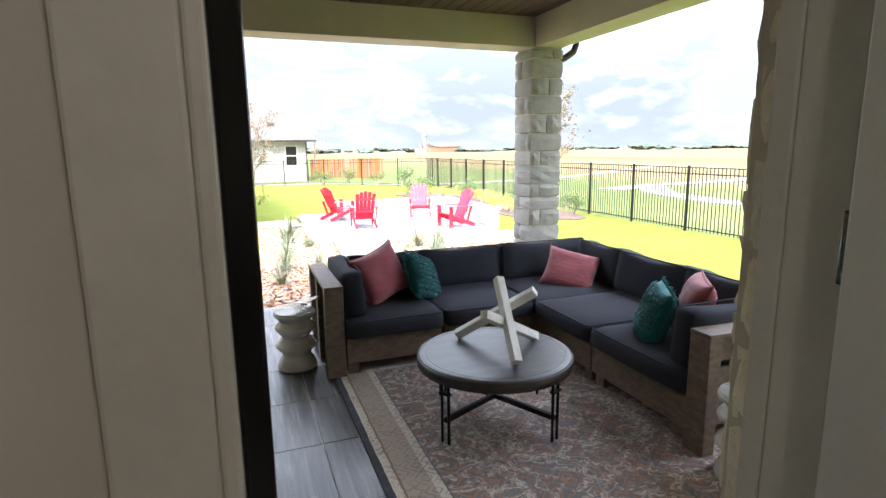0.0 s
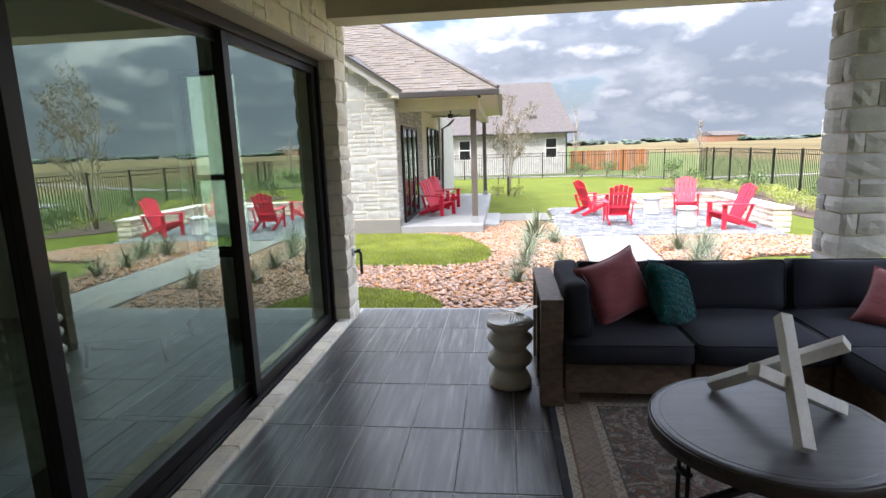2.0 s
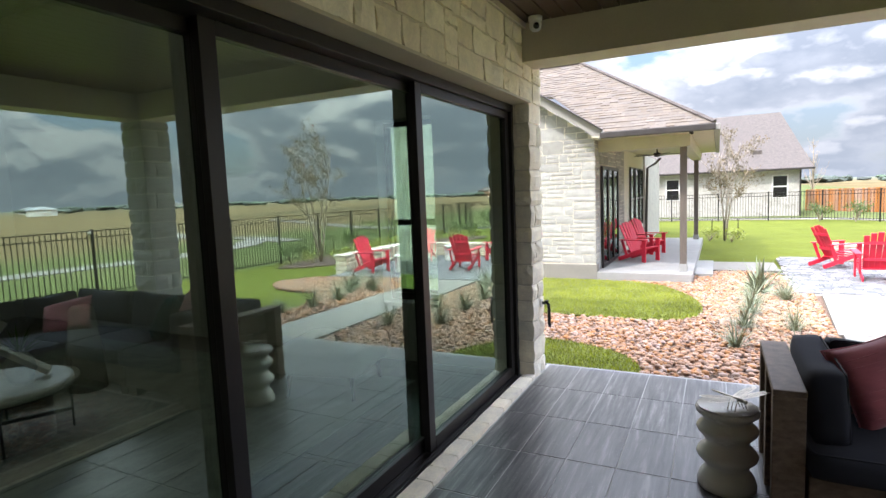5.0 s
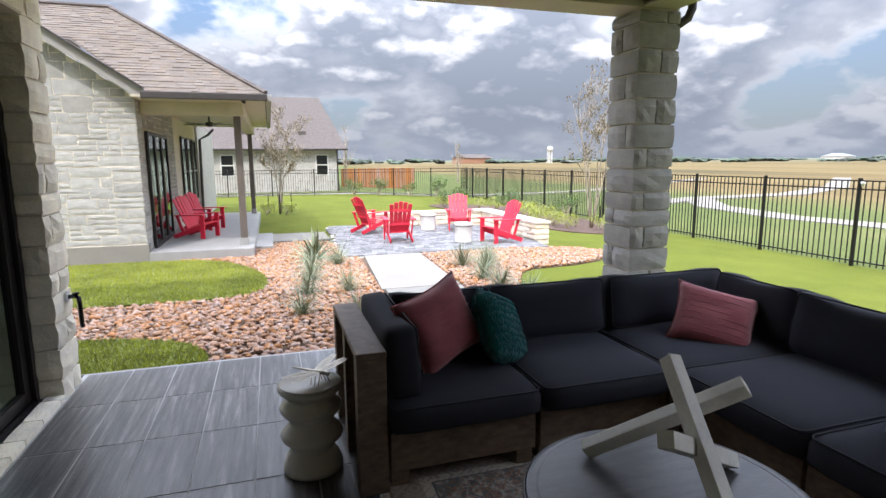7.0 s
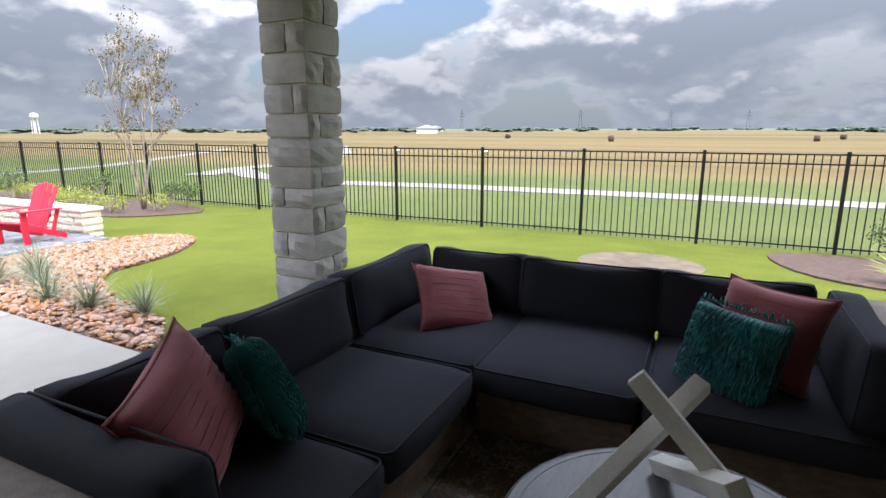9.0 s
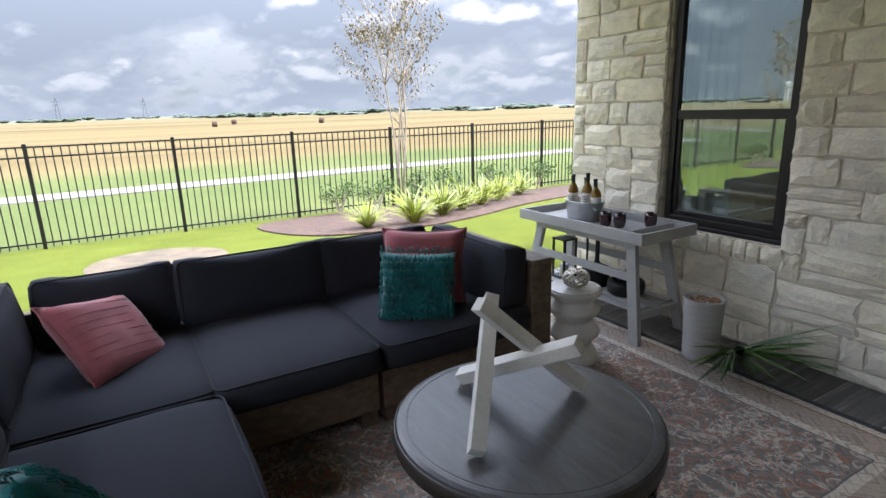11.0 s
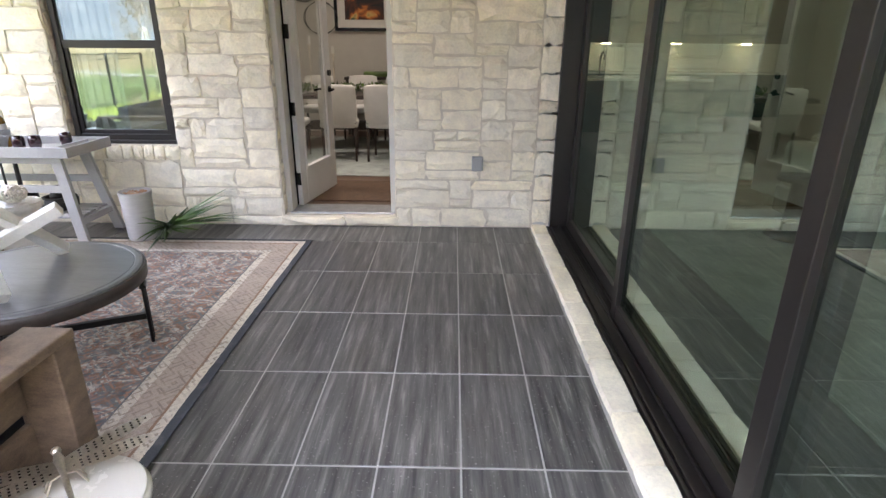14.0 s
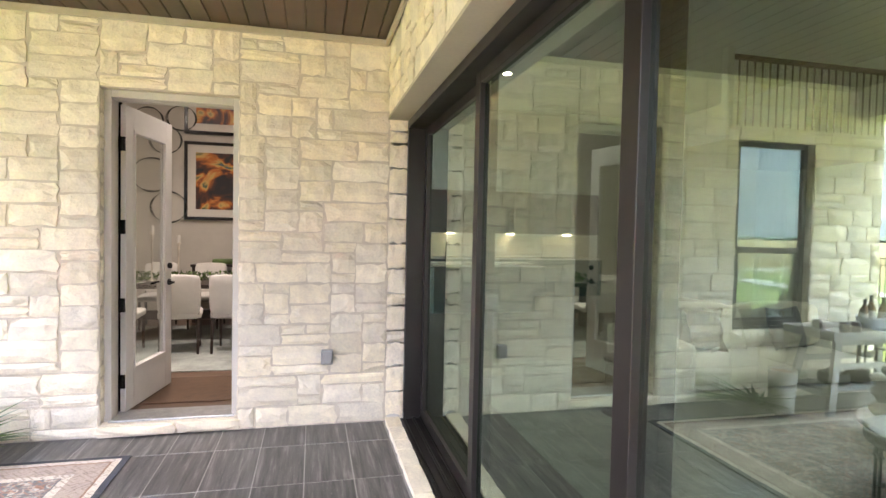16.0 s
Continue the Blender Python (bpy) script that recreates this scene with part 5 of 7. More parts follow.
    for sx in (1, -1):
        for y in (0.07, 0.045, 0.02):
            part("leg", tube([(0, y, 0.055), (sx * 0.025, y + 0.005, 0.045), (sx * 0.042, y + 0.01, 0.001)], 0.0025, 6), SILVER, d)
    return d


dragonfly(pose(1.54, 3.49, 0.4705, 0, 0, -137))
# twig ball on the second side table
bm = bmesh.new()
r = random.Random(5)
for k in range(16):
    ax = Vector((r.uniform(-1, 1), r.uniform(-1, 1), r.uniform(-1, 1))).normalized()
    u = ax.orthogonal().normalized()
    v = ax.cross(u)
    add_tube(bm, [(u * math.cos(i * math.tau / 20) + v * math.sin(i * math.tau / 20)) * 0.075 * (1 + 0.06 * math.sin(i * 3 + k)) for i in range(20)], 0.0055, 5, closed=True)
for vtx in bm.verts:
    vtx.co.z *= 0.72
ball = solid("twig_ball", bm, SILVER, "woven metal twig ball on the ceramic side table", "ornament", smooth=True)
ball.matrix_basis = pose(3.50, 1.08, 0.540)

# bar table
tt = thing("tray_table", "grey painted wooden bar table with a tray top", "table", pose(0, 0, 0.011))
TTX0, TTX1, TTY0, TTY1, TTZ = 3.46, 4.52, 0.13, 0.62, 0.69
part("tray_base", box(TTX0 - 0.04, TTY0, TTZ - 0.02, TTX1 + 0.04, TTY1, TTZ, 0.003), GREY_PAINT, tt)
for b in ((TTX0 - 0.06, TTY0 - 0.02, TTZ - 0.02, TTX1 + 0.06, TTY0, TTZ + 0.055), (TTX0 - 0.06, TTY1, TTZ - 0.02, TTX1 + 0.06, TTY1 + 0.02, TTZ + 0.055), (TTX0 - 0.06, TTY0, TTZ - 0.02, TTX0 - 0.04, TTY1, TTZ + 0.055), (TTX1 + 0.04, TTY0, TTZ - 0.02, TTX1 + 0.06, TTY1, TTZ + 0.055), (TTX0 + 0.10, TTY0, TTZ, TTX0 + 0.115, TTY1, TTZ + 0.04)):
    part("tray_side", box(*b, 0.003), GREY_PAINT, tt)


def splay_leg(x0, y0, x1, y1):
    a, b = Vector((x0, y0, 0)), Vector((x1, y1, TTZ - 0.02))
    bm = bmesh.new()
    vs = bmesh.ops.create_cube(bm, size=1.0)["verts"]
    for v in vs:
        p = a.lerp(b, v.co.z + 0.5)
        v.co = (p.x + v.co.x * 0.075, p.y + v.co.y * 0.035, p.z)
    return bm


for x0, x1 in ((TTX0 - 0.02, TTX0 + 0.10), (TTX1 + 0.02, TTX1 - 0.10)):
    for y0, y1 in ((TTY0 + 0.02, TTY0 + 0.10), (TTY1 - 0.02, TTY1 - 0.08)):
        part("leg", splay_leg(x0, y0, x1, y1), GREY_PAINT, tt)
    xm = x0 + (x1 - x0) * 0.28
    part("end_rail", box(xm - 0.025, TTY0 + 0.05, 0.15, xm + 0.025, TTY1 - 0.05, 0.20, 0.003), GREY_PAINT, tt)
for k in range(5):
    y = TTY0 + 0.06 + k * 0.078
    part("shelf_slat", box(TTX0 + 0.02, y, 0.20, TTX1 - 0.02, y + 0.062, 0.218, 0.003), GREY_PAINT, tt)
for y in (TTY0 + 0.055, TTY1 - 0.065):
    part("side_rail", box(TTX0 + 0.06, y, 0.40, TTX1 - 0.06, y + 0.02, 0.455, 0.003), GREY_PAINT, tt)
part("apron", box(TTX0 + 0.05, TTY1 - 0.075, TTZ - 0.075, TTX1 - 0.05, TTY1 - 0.055, TTZ - 0.02, 0.003), GREY_PAINT, tt)
TOPZ = TTZ + 0.011


def ellipse_tub(w, d, h):
    bm = lathe([(0, 0.0), (0.82, 0.0), (0.86, 0.02), (0.98, 0.94), (1.02, 1.0), (0.97, 1.0), (0.93, 0.94), (0.82, 0.06), (0, 0.05)], 40)
    for v in bm.verts:
        v.co = (v.co.x * w / 2, v.co.y * d / 2, v.co.z * h)
    return bm


tub = thing("drinks_tub", "oval galvanised metal drinks tub on the bar table", "tub", pose(4.17, 0.36, TOPZ, 0, 0, -12))
part("tub_body", ellipse_tub(0.36, 0.24, 0.145), GALV, tub, "", True)
for s in (1, -1):
    part("tub_handle", tube([(s * 0.178, -0.04, 0.11), (s * 0.205, -0.035, 0.10), (s * 0.205, 0.035, 0.10), (s * 0.178, 0.04, 0.11)], 0.005, 6), GALV, tub)


def bottle(x, y, z, tall, lean, twist):
    b = thing("wine_bottle", "amber glass wine bottle with a white label in the tub", "bottle", pose(x, y, z, lean, 0, twist), "wine bottles")
    s = tall / 0.30
    part("glass", lathe([(0, 0), (0.034, 0), (0.037, 0.006), (0.037, 0.185 * s), (0.034, 0.205 * s), (0.016, 0.235 * s), (0.0135, 0.25 * s), (0.0135, 0.285 * s), (0.0155, 0.287 * s), (0.0155, 0.298 * s), (0, 0.30 * s)], 24), BOTTLE_WINE, b, "", True)
    part("capsule", lathe([(0.0142, 0.237 * s), (0.0146, 0.245 * s), (0.0146, 0.284 * s), (0.0163, 0.286 * s), (0.0163, 0.301 * s), (0, 0.3025 * s)], 20), BOTTLE_DARK, b, "dark foil capsule", True)
    lb = part("label", lathe([(0.0375, 0.085 * s), (0.0378, 0.086 * s), (0.0378, 0.170 * s), (0.0375, 0.171 * s)], 24), LABEL, b, "white paper label", True)
    bars = bmesh.new()
    for zz in (0.145, 0.130, 0.115):
        for a in range(-3, 4):
            add_box(bars, 0.0377, -0.004, zz * s, 0.0384, 0.004, zz * s + 0.005, m=Matrix.Rotation(radians(90 + a * 12), 4, "Z"))
    part("printing", bars, INK, lb, "dark printed lines")


bottle(4.28, 0.36, TOPZ + 0.012, 0.315, -3, 20)
bottle(4.19, 0.32, TOPZ + 0.012, 0.29, 4, 60)
bottle(4.13, 0.38, TOPZ + 0.012, 0.335, 2, 10)
bottle(4.04, 0.36, TOPZ + 0.012, 0.30, -4, -30)


def tumbler(x, y):
    t = thing("wine_tumbler", "plum coloured stemless glass on the bar table", "glass", pose(x, y, TOPZ), "plum tumblers")
    part("bowl", lathe([(0, 0), (0.028, 0), (0.036, 0.012), (0.043, 0.045), (0.041, 0.078), (0.038, 0.10), (0.036, 0.10), (0.039, 0.078), (0.040, 0.045), (0.033, 0.014), (0, 0.006)], 28), TUMBLER, t, "", True)


tumbler(3.90, 0.42)
tumbler(3.80, 0.39)
tumbler(3.68, 0.22)


def lantern(x, y, z, s, label):
    l = thing("bottle_lantern", label, "lantern", pose(x, y, z))
    part("body", lathe([(0, 0), (0.10 * s, 0), (0.105 * s, 0.01), (0.105 * s, 0.12 * s), (0.095 * s, 0.14 * s), (0.03 * s, 0.17 * s), (0.018 * s, 0.19 * s), (0.016 * s, 0.42 * s), (0.02 * s, 0.43 * s), (0, 0.435 * s)], 28), LANTERN, l, "", True)


SHZ = 0.23
lantern(4.02, 0.36, SHZ, 0.95, "black metal bottle lantern on the lower shelf")
ln2 = thing("black_bowl", "low black bowl with pale dried flowers on the lower shelf", "bowl", pose(3.74, 0.36, SHZ))
part("bowl", lathe([(0, 0), (0.10, 0), (0.125, 0.02), (0.13, 0.07), (0.12, 0.10), (0.10, 0.105), (0.105, 0.09), (0.11, 0.03), (0, 0.02)], 28), LANTERN, ln2, "", True)
part("lid", lathe([(0, 0.09), (0.06, 0.09), (0.062, 0.12), (0.03, 0.15), (0.012, 0.165), (0.014, 0.185), (0, 0.19)], 20), LANTERN, ln2, "", True)
ln3 = thing("candle_lantern", "square black lantern frame on the lower shelf", "lantern", pose(4.30, 0.42, SHZ))
for x in (-0.06, 0.06):
    for y in (-0.06, 0.06):
        part("post", box(x - 0.007, y - 0.007, 0, x + 0.007, y + 0.007, 0.30, 0.001), LANTERN, ln3)
for z in (0.0, 0.30):
    part("plate", box(-0.07, -0.07, z, 0.07, 0.07, z + 0.012, 0.002), LANTERN, ln3)
part("candle", lathe([(0, 0.012), (0.035, 0.012), (0.035, 0.10), (0, 0.10)], 20), LABEL, ln3, "cream pillar candle")
tall = thing("tall_lantern", "tall thin black bottle lantern on the lower shelf", "lantern", pose(4.20, 0.28, SHZ))
part("body", lathe([(0, 0), (0.05, 0), (0.055, 0.03), (0.02, 0.09), (0.009, 0.12), (0.009, 0.40), (0, 0.405)], 20), LANTERN, tall, "", True)

# planter with pebbles, agave beside it
pl = thing("planter", "ribbed grey concrete planter filled with pebbles", "planter", pose(3.10, 0.42, 0.011))
prof = [(0, 0), (0.088, 0), (0.098, 0.012)]
for k in range(24):
    z = 0.02 + k * 0.0145
    prof += [(0.100 + 0.012 * k / 24 + 0.0018 * (k % 2), z)]
prof += [(0.118, 0.375), (0.116, 0.384), (0.104, 0.384), (0.101, 0.36), (0, 0.355)]
part("pot", lathe(prof, 40), PLANTER, pl, "", True)
bm = bmesh.new()
r = random.Random(3)
for k in range(60):
    a, d = r.uniform(0, math.tau), 0.09 * math.sqrt(r.random())
    vs = bmesh.ops.create_icosphere(bm, subdivisions=1, radius=1.0)["verts"]
    bmesh.ops.transform(bm, matrix=pose(d * math.cos(a), d * math.sin(a), 0.362, r.uniform(0, 360), r.uniform(0, 360), 0) @ Matrix.Diagonal((r.uniform(0.010, 0.018), r.uniform(0.008, 0.014), 0.008, 1)), verts=vs)
part("pebbles", bm, ROCK, pl, "reddish pebbles", True)


def blade(bm, base, az, el, length, width, droop, seg=6, fold=0.3):
    """A tapering leaf with a fold along its middle, bending down."""
    p, prev = Vector(base), None
    d_h = Vector((math.cos(az), math.sin(az), 0))
    side = Vector((-math.sin(az), math.cos(az), 0))
    e = el
    for i in range(seg + 1):
        u = i / seg
        w = width * (0.55 + 0.9 * u * (1 - u) * 2) * (1 - u ** 2.5) + 0.0006
        d = d_h * math.cos(e) + Vector((0, 0, 1)) * math.sin(e)
        upn = side.cross(d)
        row = (bm.verts.new(p - side * w / 2 - upn * w * fold * -1), bm.verts.new(p), bm.verts.new(p + side * w / 2 + upn * w * fold))
        if prev:
            bm.faces.new((prev[0], prev[1], row[1], row[0]))
            bm.faces.new((prev[1], prev[2], row[2], row[1]))
        prev = row
        p = p + d * length / seg
        e -= droop / seg


bm = bmesh.new()
r = random.Random(8)
for k in range(46):
    az = radians(r.uniform(85, 215))
    reach = 0.60
    blade(bm, (0.0, 0.0, 0.035 + r.uniform(0, 0.05)), az, radians(r.uniform(0, 34)), reach * r.uniform(0.6, 1.0), r.uniform(0.030, 0.046), radians(r.uniform(2, 24)), 6)
for v in bm.verts:
    v.co.z = max(v.co.z, 0.004)
    v.co.y = max(v.co.y, -0.24)
ag = thing("agave", "artificial green agave lying on the floor beside the planter", "plant", pose(2.96, 0.29, 0.011))
part("leaves", bm, LEAF_DARK, ag)
part("stem", tube([(0.06, 0, 0.02), (0.0, 0, 0.045), (-0.03, 0, 0.05)], [0.012, 0.02, 0.012], 8), BOTTLE_DARK, ag)

# small fixtures
out = thing("outlet_cover", "grey weatherproof outlet cover on the stone wall", "outlet", pose(0.47, 0.012, 0.495))
part("box", box(-0.045, 0, 0, 0.045, 0.05, 0.115, 0.008), GALV, out)
part("lid", box(-0.038, 0.051, 0.012, 0.038, 0.062, 0.105, 0.006), GREY_PAINT, out)
cm = thing("security_camera", "white dome security camera in the ceiling corner", "camera", pose(0.16, 4.58, CEIL_Z - 0.001))
part("mount", lathe([(0, 0), (0.055, 0), (0.055, -0.03), (0.048, -0.04), (0, -0.04)], 24), CAMERA_WHITE, cm, "", True)
part("housing", lathe([(0, -0.115), (0.03, -0.11), (0.045, -0.09), (0.048, -0.06), (0.044, -0.041), (0, -0.041)], 24), CAMERA_WHITE, cm, "", True)
part("lens", tube([(0.015, -0.03, -0.075), (0.022, -0.048, -0.085)], 0.024, 16), BLACK_GLOSS, cm, "black lens", True)
hb = thing("hose_bib", "dark metal hose tap on the end of the stone pier", "tap", pose(0.012, 5.07, 0.66, 0, 0, -90))
part("pipe", tube([(0, 0, 0), (0, 0.05, 0), (0, 0.065, -0.015), (0, 0.068, -0.05), (0, 0.068, -0.20), (0, 0.072, -0.225)], 0.015, 10), BLACK_GLOSS, hb, "", True)
part("escutcheon", tube([(0, -0.008, 0), (0, 0.006, 0)], 0.04, 16), CAMERA_WHITE, hb)
part("knob", lathe([(0, 0), (0.022, 0), (0.022, 0.012), (0, 0.014)], 12), BLACK_GLOSS, hb).matrix_basis = pose(0, 0.05, 0.014)


# ---- garden ----
def gpose(x, y, rz=0, dz=0.0):
    return pose(x, y, ground_z(x, y) + dz, 0, 0, rz)


def slat_between(bm, a, b, w, t, up=(0, 0, 1)):
    """A board from a to b, w wide, t thick."""
    a, b = Vector(a), Vector(b)
    d = (b - a).normalized()
    side = d.cross(Vector(up))
    side = side.normalized() if side.length > 1e-4 else Vector((1, 0, 0))
    nrm = side.cross(d)
    m = Matrix((side, d, nrm)).transposed().to_4x4()
    m.translation = (a + b) / 2
    return add_box(bm, -w / 2, -(b - a).length / 2, -t / 2, w / 2, (b - a).length / 2, t / 2, 0.004, m, 1)


def adirondack(m, label="red slatted adirondack chair"):
    """Faces local -y."""
    c = thing("adirondack_chair", label, "chair", m, "red adirondack chairs")
    for k in range(5):
        y = -0.30 + k * 0.105
        part("seat_slat", slat_between(bmesh.new(), (-0.26, y, 0.36 - k * 0.035), (0.26, y, 0.36 - k * 0.035), 0.095, 0.02), CHAIR_RED, c)
    for k in range(5):
        x = -0.2 + k * 0.1
        top = 0.98 - 0.022 * abs(k - 2) ** 1.6
        part("back_slat", slat_between(bmesh.new(), (x * 0.9, 0.12, 0.22), (x * 1.12, 0.44, top), 0.094, 0.02, (0, 1, 0)), CHAIR_RED, c)
    for s in (-1, 1):
        part("armrest", slat_between(bmesh.new(), (s * 0.32, -0.38, 0.56), (s * 0.32, 0.36, 0.54), 0.13, 0.022), CHAIR_RED, c)
        part("front_leg", box(s * 0.29 - 0.015, -0.36, 0, s * 0.29 + 0.015, -0.25, 0.55, 0.004), CHAIR_RED, c)
        part("side_rail", slat_between(bmesh.new(), (s * 0.265, -0.35, 0.31), (s * 0.265, 0.47, 0.03), 0.10, 0.022, (1, 0, 0)), CHAIR_RED, c)
        part("back_leg", slat_between(bmesh.new(), (s * 0.30, 0.33, 0.53), (s * 0.285, 0.20, 0.14), 0.07, 0.022, (1, 0, 0)), CHAIR_RED, c)
    for y, z in ((0.21, 0.42), (0.36, 0.76)):
        part("back_rail", slat_between(bmesh.new(), (-0.25, y + 0.02, z), (0.25, y + 0.02, z), 0.06, 0.02, (0, 1, 0)), CHAIR_RED, c)
    return c


chair = adirondack(gpose(4.30, 13.75, 178, 0.045), "red slatted adirondack chair on the paver patio")
copy_thing(chair, gpose(3.95, 15.6, 115, 0.045))
copy_thing(chair, gpose(6.40, 15.3, -15, 0.045))
copy_thing(chair, gpose(6.55, 12.75, -78, 0.045))

NBX, NBY, NBZ = -0.98, 12.72, -0.19
pc = copy_thing(chair, pose(-0.30, 14.9, NBZ, 0, 0, 62))
pc["label"] = "red slatted adirondack chair on the neighbouring porch"
pc2 = copy_thing(chair, pose(-0.30, 16.6, NBZ, 0, 0, 62))
pc2["label"] = "red slatted adirondack chair on the neighbouring porch"


def drum_stool(m):
    s = thing("drum_stool", "white cylindrical garden stool on the pavers", "stool", m, "white stools")
    part("body", lathe([(0, 0), (0.20, 0), (0.21, 0.01), (0.205, 0.05), (0.205, 0.40), (0.215, 0.41), (0.215, 0.45), (0.205, 0.46), (0, 0.46)], 32), STOOL, s, "", True)
    part("band", lathe([(0.206, 0.38), (0.212, 0.385), (0.212, 0.392), (0.206, 0.397)], 32), GUTTER, s, "thin dark band", True)
    return s


drum_stool(gpose(5.55, 15.45, 0, 0.045))
drum_stool(gpose(5.70, 12.95, 0, 0.045))

# paver surface: small mixed stones in one mesh
bm = bmesh.new()
r = random.Random(21)
verts, faces = [], []
y = 11.8
while y < 17.3:
    h = r.choice((0.12, 0.17, 0.17))
    x = 2.72
    while x < 7.75:
        w = r.choice((0.12, 0.17, 0.23))
        if pt_in(PAVE, x + w / 2, y + h / 2):
            z = ground_z(x + w / 2, y + h / 2) + 0.040 + r.uniform(-0.003, 0.003)
            g, i0 = 0.006, len(verts)
            for (a, b, c) in ((g, g, 0), (w - g, g, 0), (w - g, h - g, 0), (g, h - g, 0), (0, 0, -0.03), (w, 0, -0.03), (w, h, -0.03), (0, h, -0.03)):
                verts.append((x + a, y + b, z + c))
            faces += [(i0, i0 + 1, i0 + 2, i0 + 3), (i0, i0 + 4, i0 + 5, i0 + 1), (i0 + 1, i0 + 5, i0 + 6, i0 + 2), (i0 + 2, i0 + 6, i0 + 7, i0 + 3), (i0 + 3, i0 + 7, i0 + 4, i0)]
        x += w
    y += h
bm.free()
me = bpy.data.meshes.new("pavers")
me.from_pydata(verts, [], faces)
me.materials.append(PAVER)
tagged(new("pavers", me), "mixed grey concrete pavers of the fire circle patio", "pavers", "", "stuff")

# low seat wall round the patio corner
for name, (x0, y0, x1, y1) in (("seat_wall", (4.0, 16.55, 7.95, 16.95)), ("seat_wall_side", (7.55, 12.9, 7.95, 16.54))):
    z0, z1 = ground_z(x0, y0) - 0.2, ground_z(6, 15) + 0.40
    sw = solid(name, box(x0 + 0.03, y0 + 0.03, z0, x1 - 0.03, y1 - 0.03, z1), MORTAR, "low cream limestone seat wall", "", "structure")
    long_x = x1 - x0 > y1 - y0
    z = z0 + 0.1
    while z < z1 - 0.03:
        h = min(0.14, z1 - z)
        u, end = (x0, x1) if long_x else (y0, y1)
        while u < end - 0.01:
            w = min(r.uniform(0.25, 0.5), end - u)
            ob = new("stone", r.choice(BLOCKS_LIME))
            cx, cy = (u + w / 2, (y0 + y1) / 2) if long_x else ((x0 + x1) / 2, u + w / 2)
            ob.matrix_basis = pose(cx, cy, z + h / 2) @ Matrix.Diagonal(((w - 0.01, y1 - y0, h - 0.008, 1) if long_x else (x1 - x0, w - 0.01, h - 0.008, 1)))
            ob.parent = sw
            u += w
        z += h
    part("cap", box(x0 - 0.03, y0 - 0.03, z1 + 0.001, x1 + 0.03, y1 + 0.03, z1 + 0.06, 0.01), LIMEBLOCK, sw, "pale stone cap")

# river rock, one mesh
PATHS = [[(2.62, 5.3), (3.72, 5.3), (4.34, 11.8), (3.0, 11.8)]]


def rocks(outline, holes, n, seed, lo=0.020, hi=0.050):
    rr = np.random.RandomState(seed)
    bmt = bmesh.new()
    bmesh.ops.create_icosphere(bmt, subdivisions=1, radius=1.0)
    bv = np.array([v.co[:] for v in bmt.verts])
    bf = np.array([[v.index for v in f.verts] for f in bmt.faces])
    bmt.free()
    xs, ys = [p[0] for p in outline], [p[1] for p in outline]
    allv, allf, count = [], [], 0
    while count < n:
        x, y = rr.uniform(min(xs), max(xs)), rr.uniform(min(ys), max(ys))
        if not pt_in(outline, x, y) or any(pt_in(h, x, y) for h in holes):
            continue
        s = rr.uniform(lo, hi) * np.array([1.0, rr.uniform(0.6, 0.95), rr.uniform(0.42, 0.7)])
        a = rr.uniform(0, 6.28)
        v = bv * (1 + rr.uniform(-0.14, 0.14, (len(bv), 1))) * s
        c, si = math.cos(a), math.sin(a)
        v = np.stack([v[:, 0] * c - v[:, 1] * si, v[:, 0] * si + v[:, 1] * c, v[:, 2]], 1)
        v += np.array([x, y, ground_z(x, y) + rr.uniform(0.0, 0.030)])
        allv.append(v)
        allf.append(bf + count * len(bv))
        count += 1
    me = bpy.data.meshes.new("river_rock")
    me.from_pydata(np.concatenate(allv).tolist(), [], np.concatenate(allf).tolist())
    me.polygons.foreach_set("use_smooth", [True] * len(me.polygons))
    me.materials.append(ROCK)
    return tagged(new("river_rock", me), "tan and rust river rock covering the planting bed", "rocks", "", "stuff")


rocks(GRAVEL, [ISLE_A, ISLE_B, PAVE] + PATHS, 17000, 4)


# grass blades over the two near lawn patches, one mesh
def turf(name, outlines, n, seed, label, holes=(), area=None):
    rr = np.random.RandomState(seed)
    xs = [p[0] for o in outlines for p in o]
    ys = [p[1] for o in outlines for p in o]
    x0, x1, y0, y1 = area or (min(xs), max(xs), min(ys), max(ys))
    verts, faces = [], []
    while len(faces) < n:
        x, y = rr.uniform(x0, x1), rr.uniform(y0, y1)
        if not any(pt_in(o, x, y) for o in outlines) or any(pt_in(h, x, y) for h in holes):
            continue
        z = ground_z(x, y) + 0.028
        a, h, w = rr.uniform(0, 6.28), rr.uniform(0.02, 0.045), rr.uniform(0.003, 0.006)
        lx, ly = rr.uniform(-0.02, 0.02, 2)
        i = len(verts)
        verts += [(x - w * math.cos(a), y - w * math.sin(a), z), (x + w * math.cos(a), y + w * math.sin(a), z), (x + lx, y + ly, z + h)]
        faces.append((i, i + 1, i + 2))
    me = bpy.data.meshes.new(name)
    me.from_pydata(verts, [], faces)
    me.materials.append(TURF)
    return tagged(new(name, me), label, "grass", "", "stuff")


TURF = material("turf_blades", (0.20, 0.235, 0.025), 0.7, var=0.2, scale=1.5, fine=30, bump=0.0, rand=0.3, island=True, tint=(0.27, 0.295, 0.045), spec=0.25)
turf("grass_blades", [ISLE_A, ISLE_B], 70000, 9, "short bright turf blades of the lawn patches", area=(-2.4, 1.5, 5.1, 12.7))


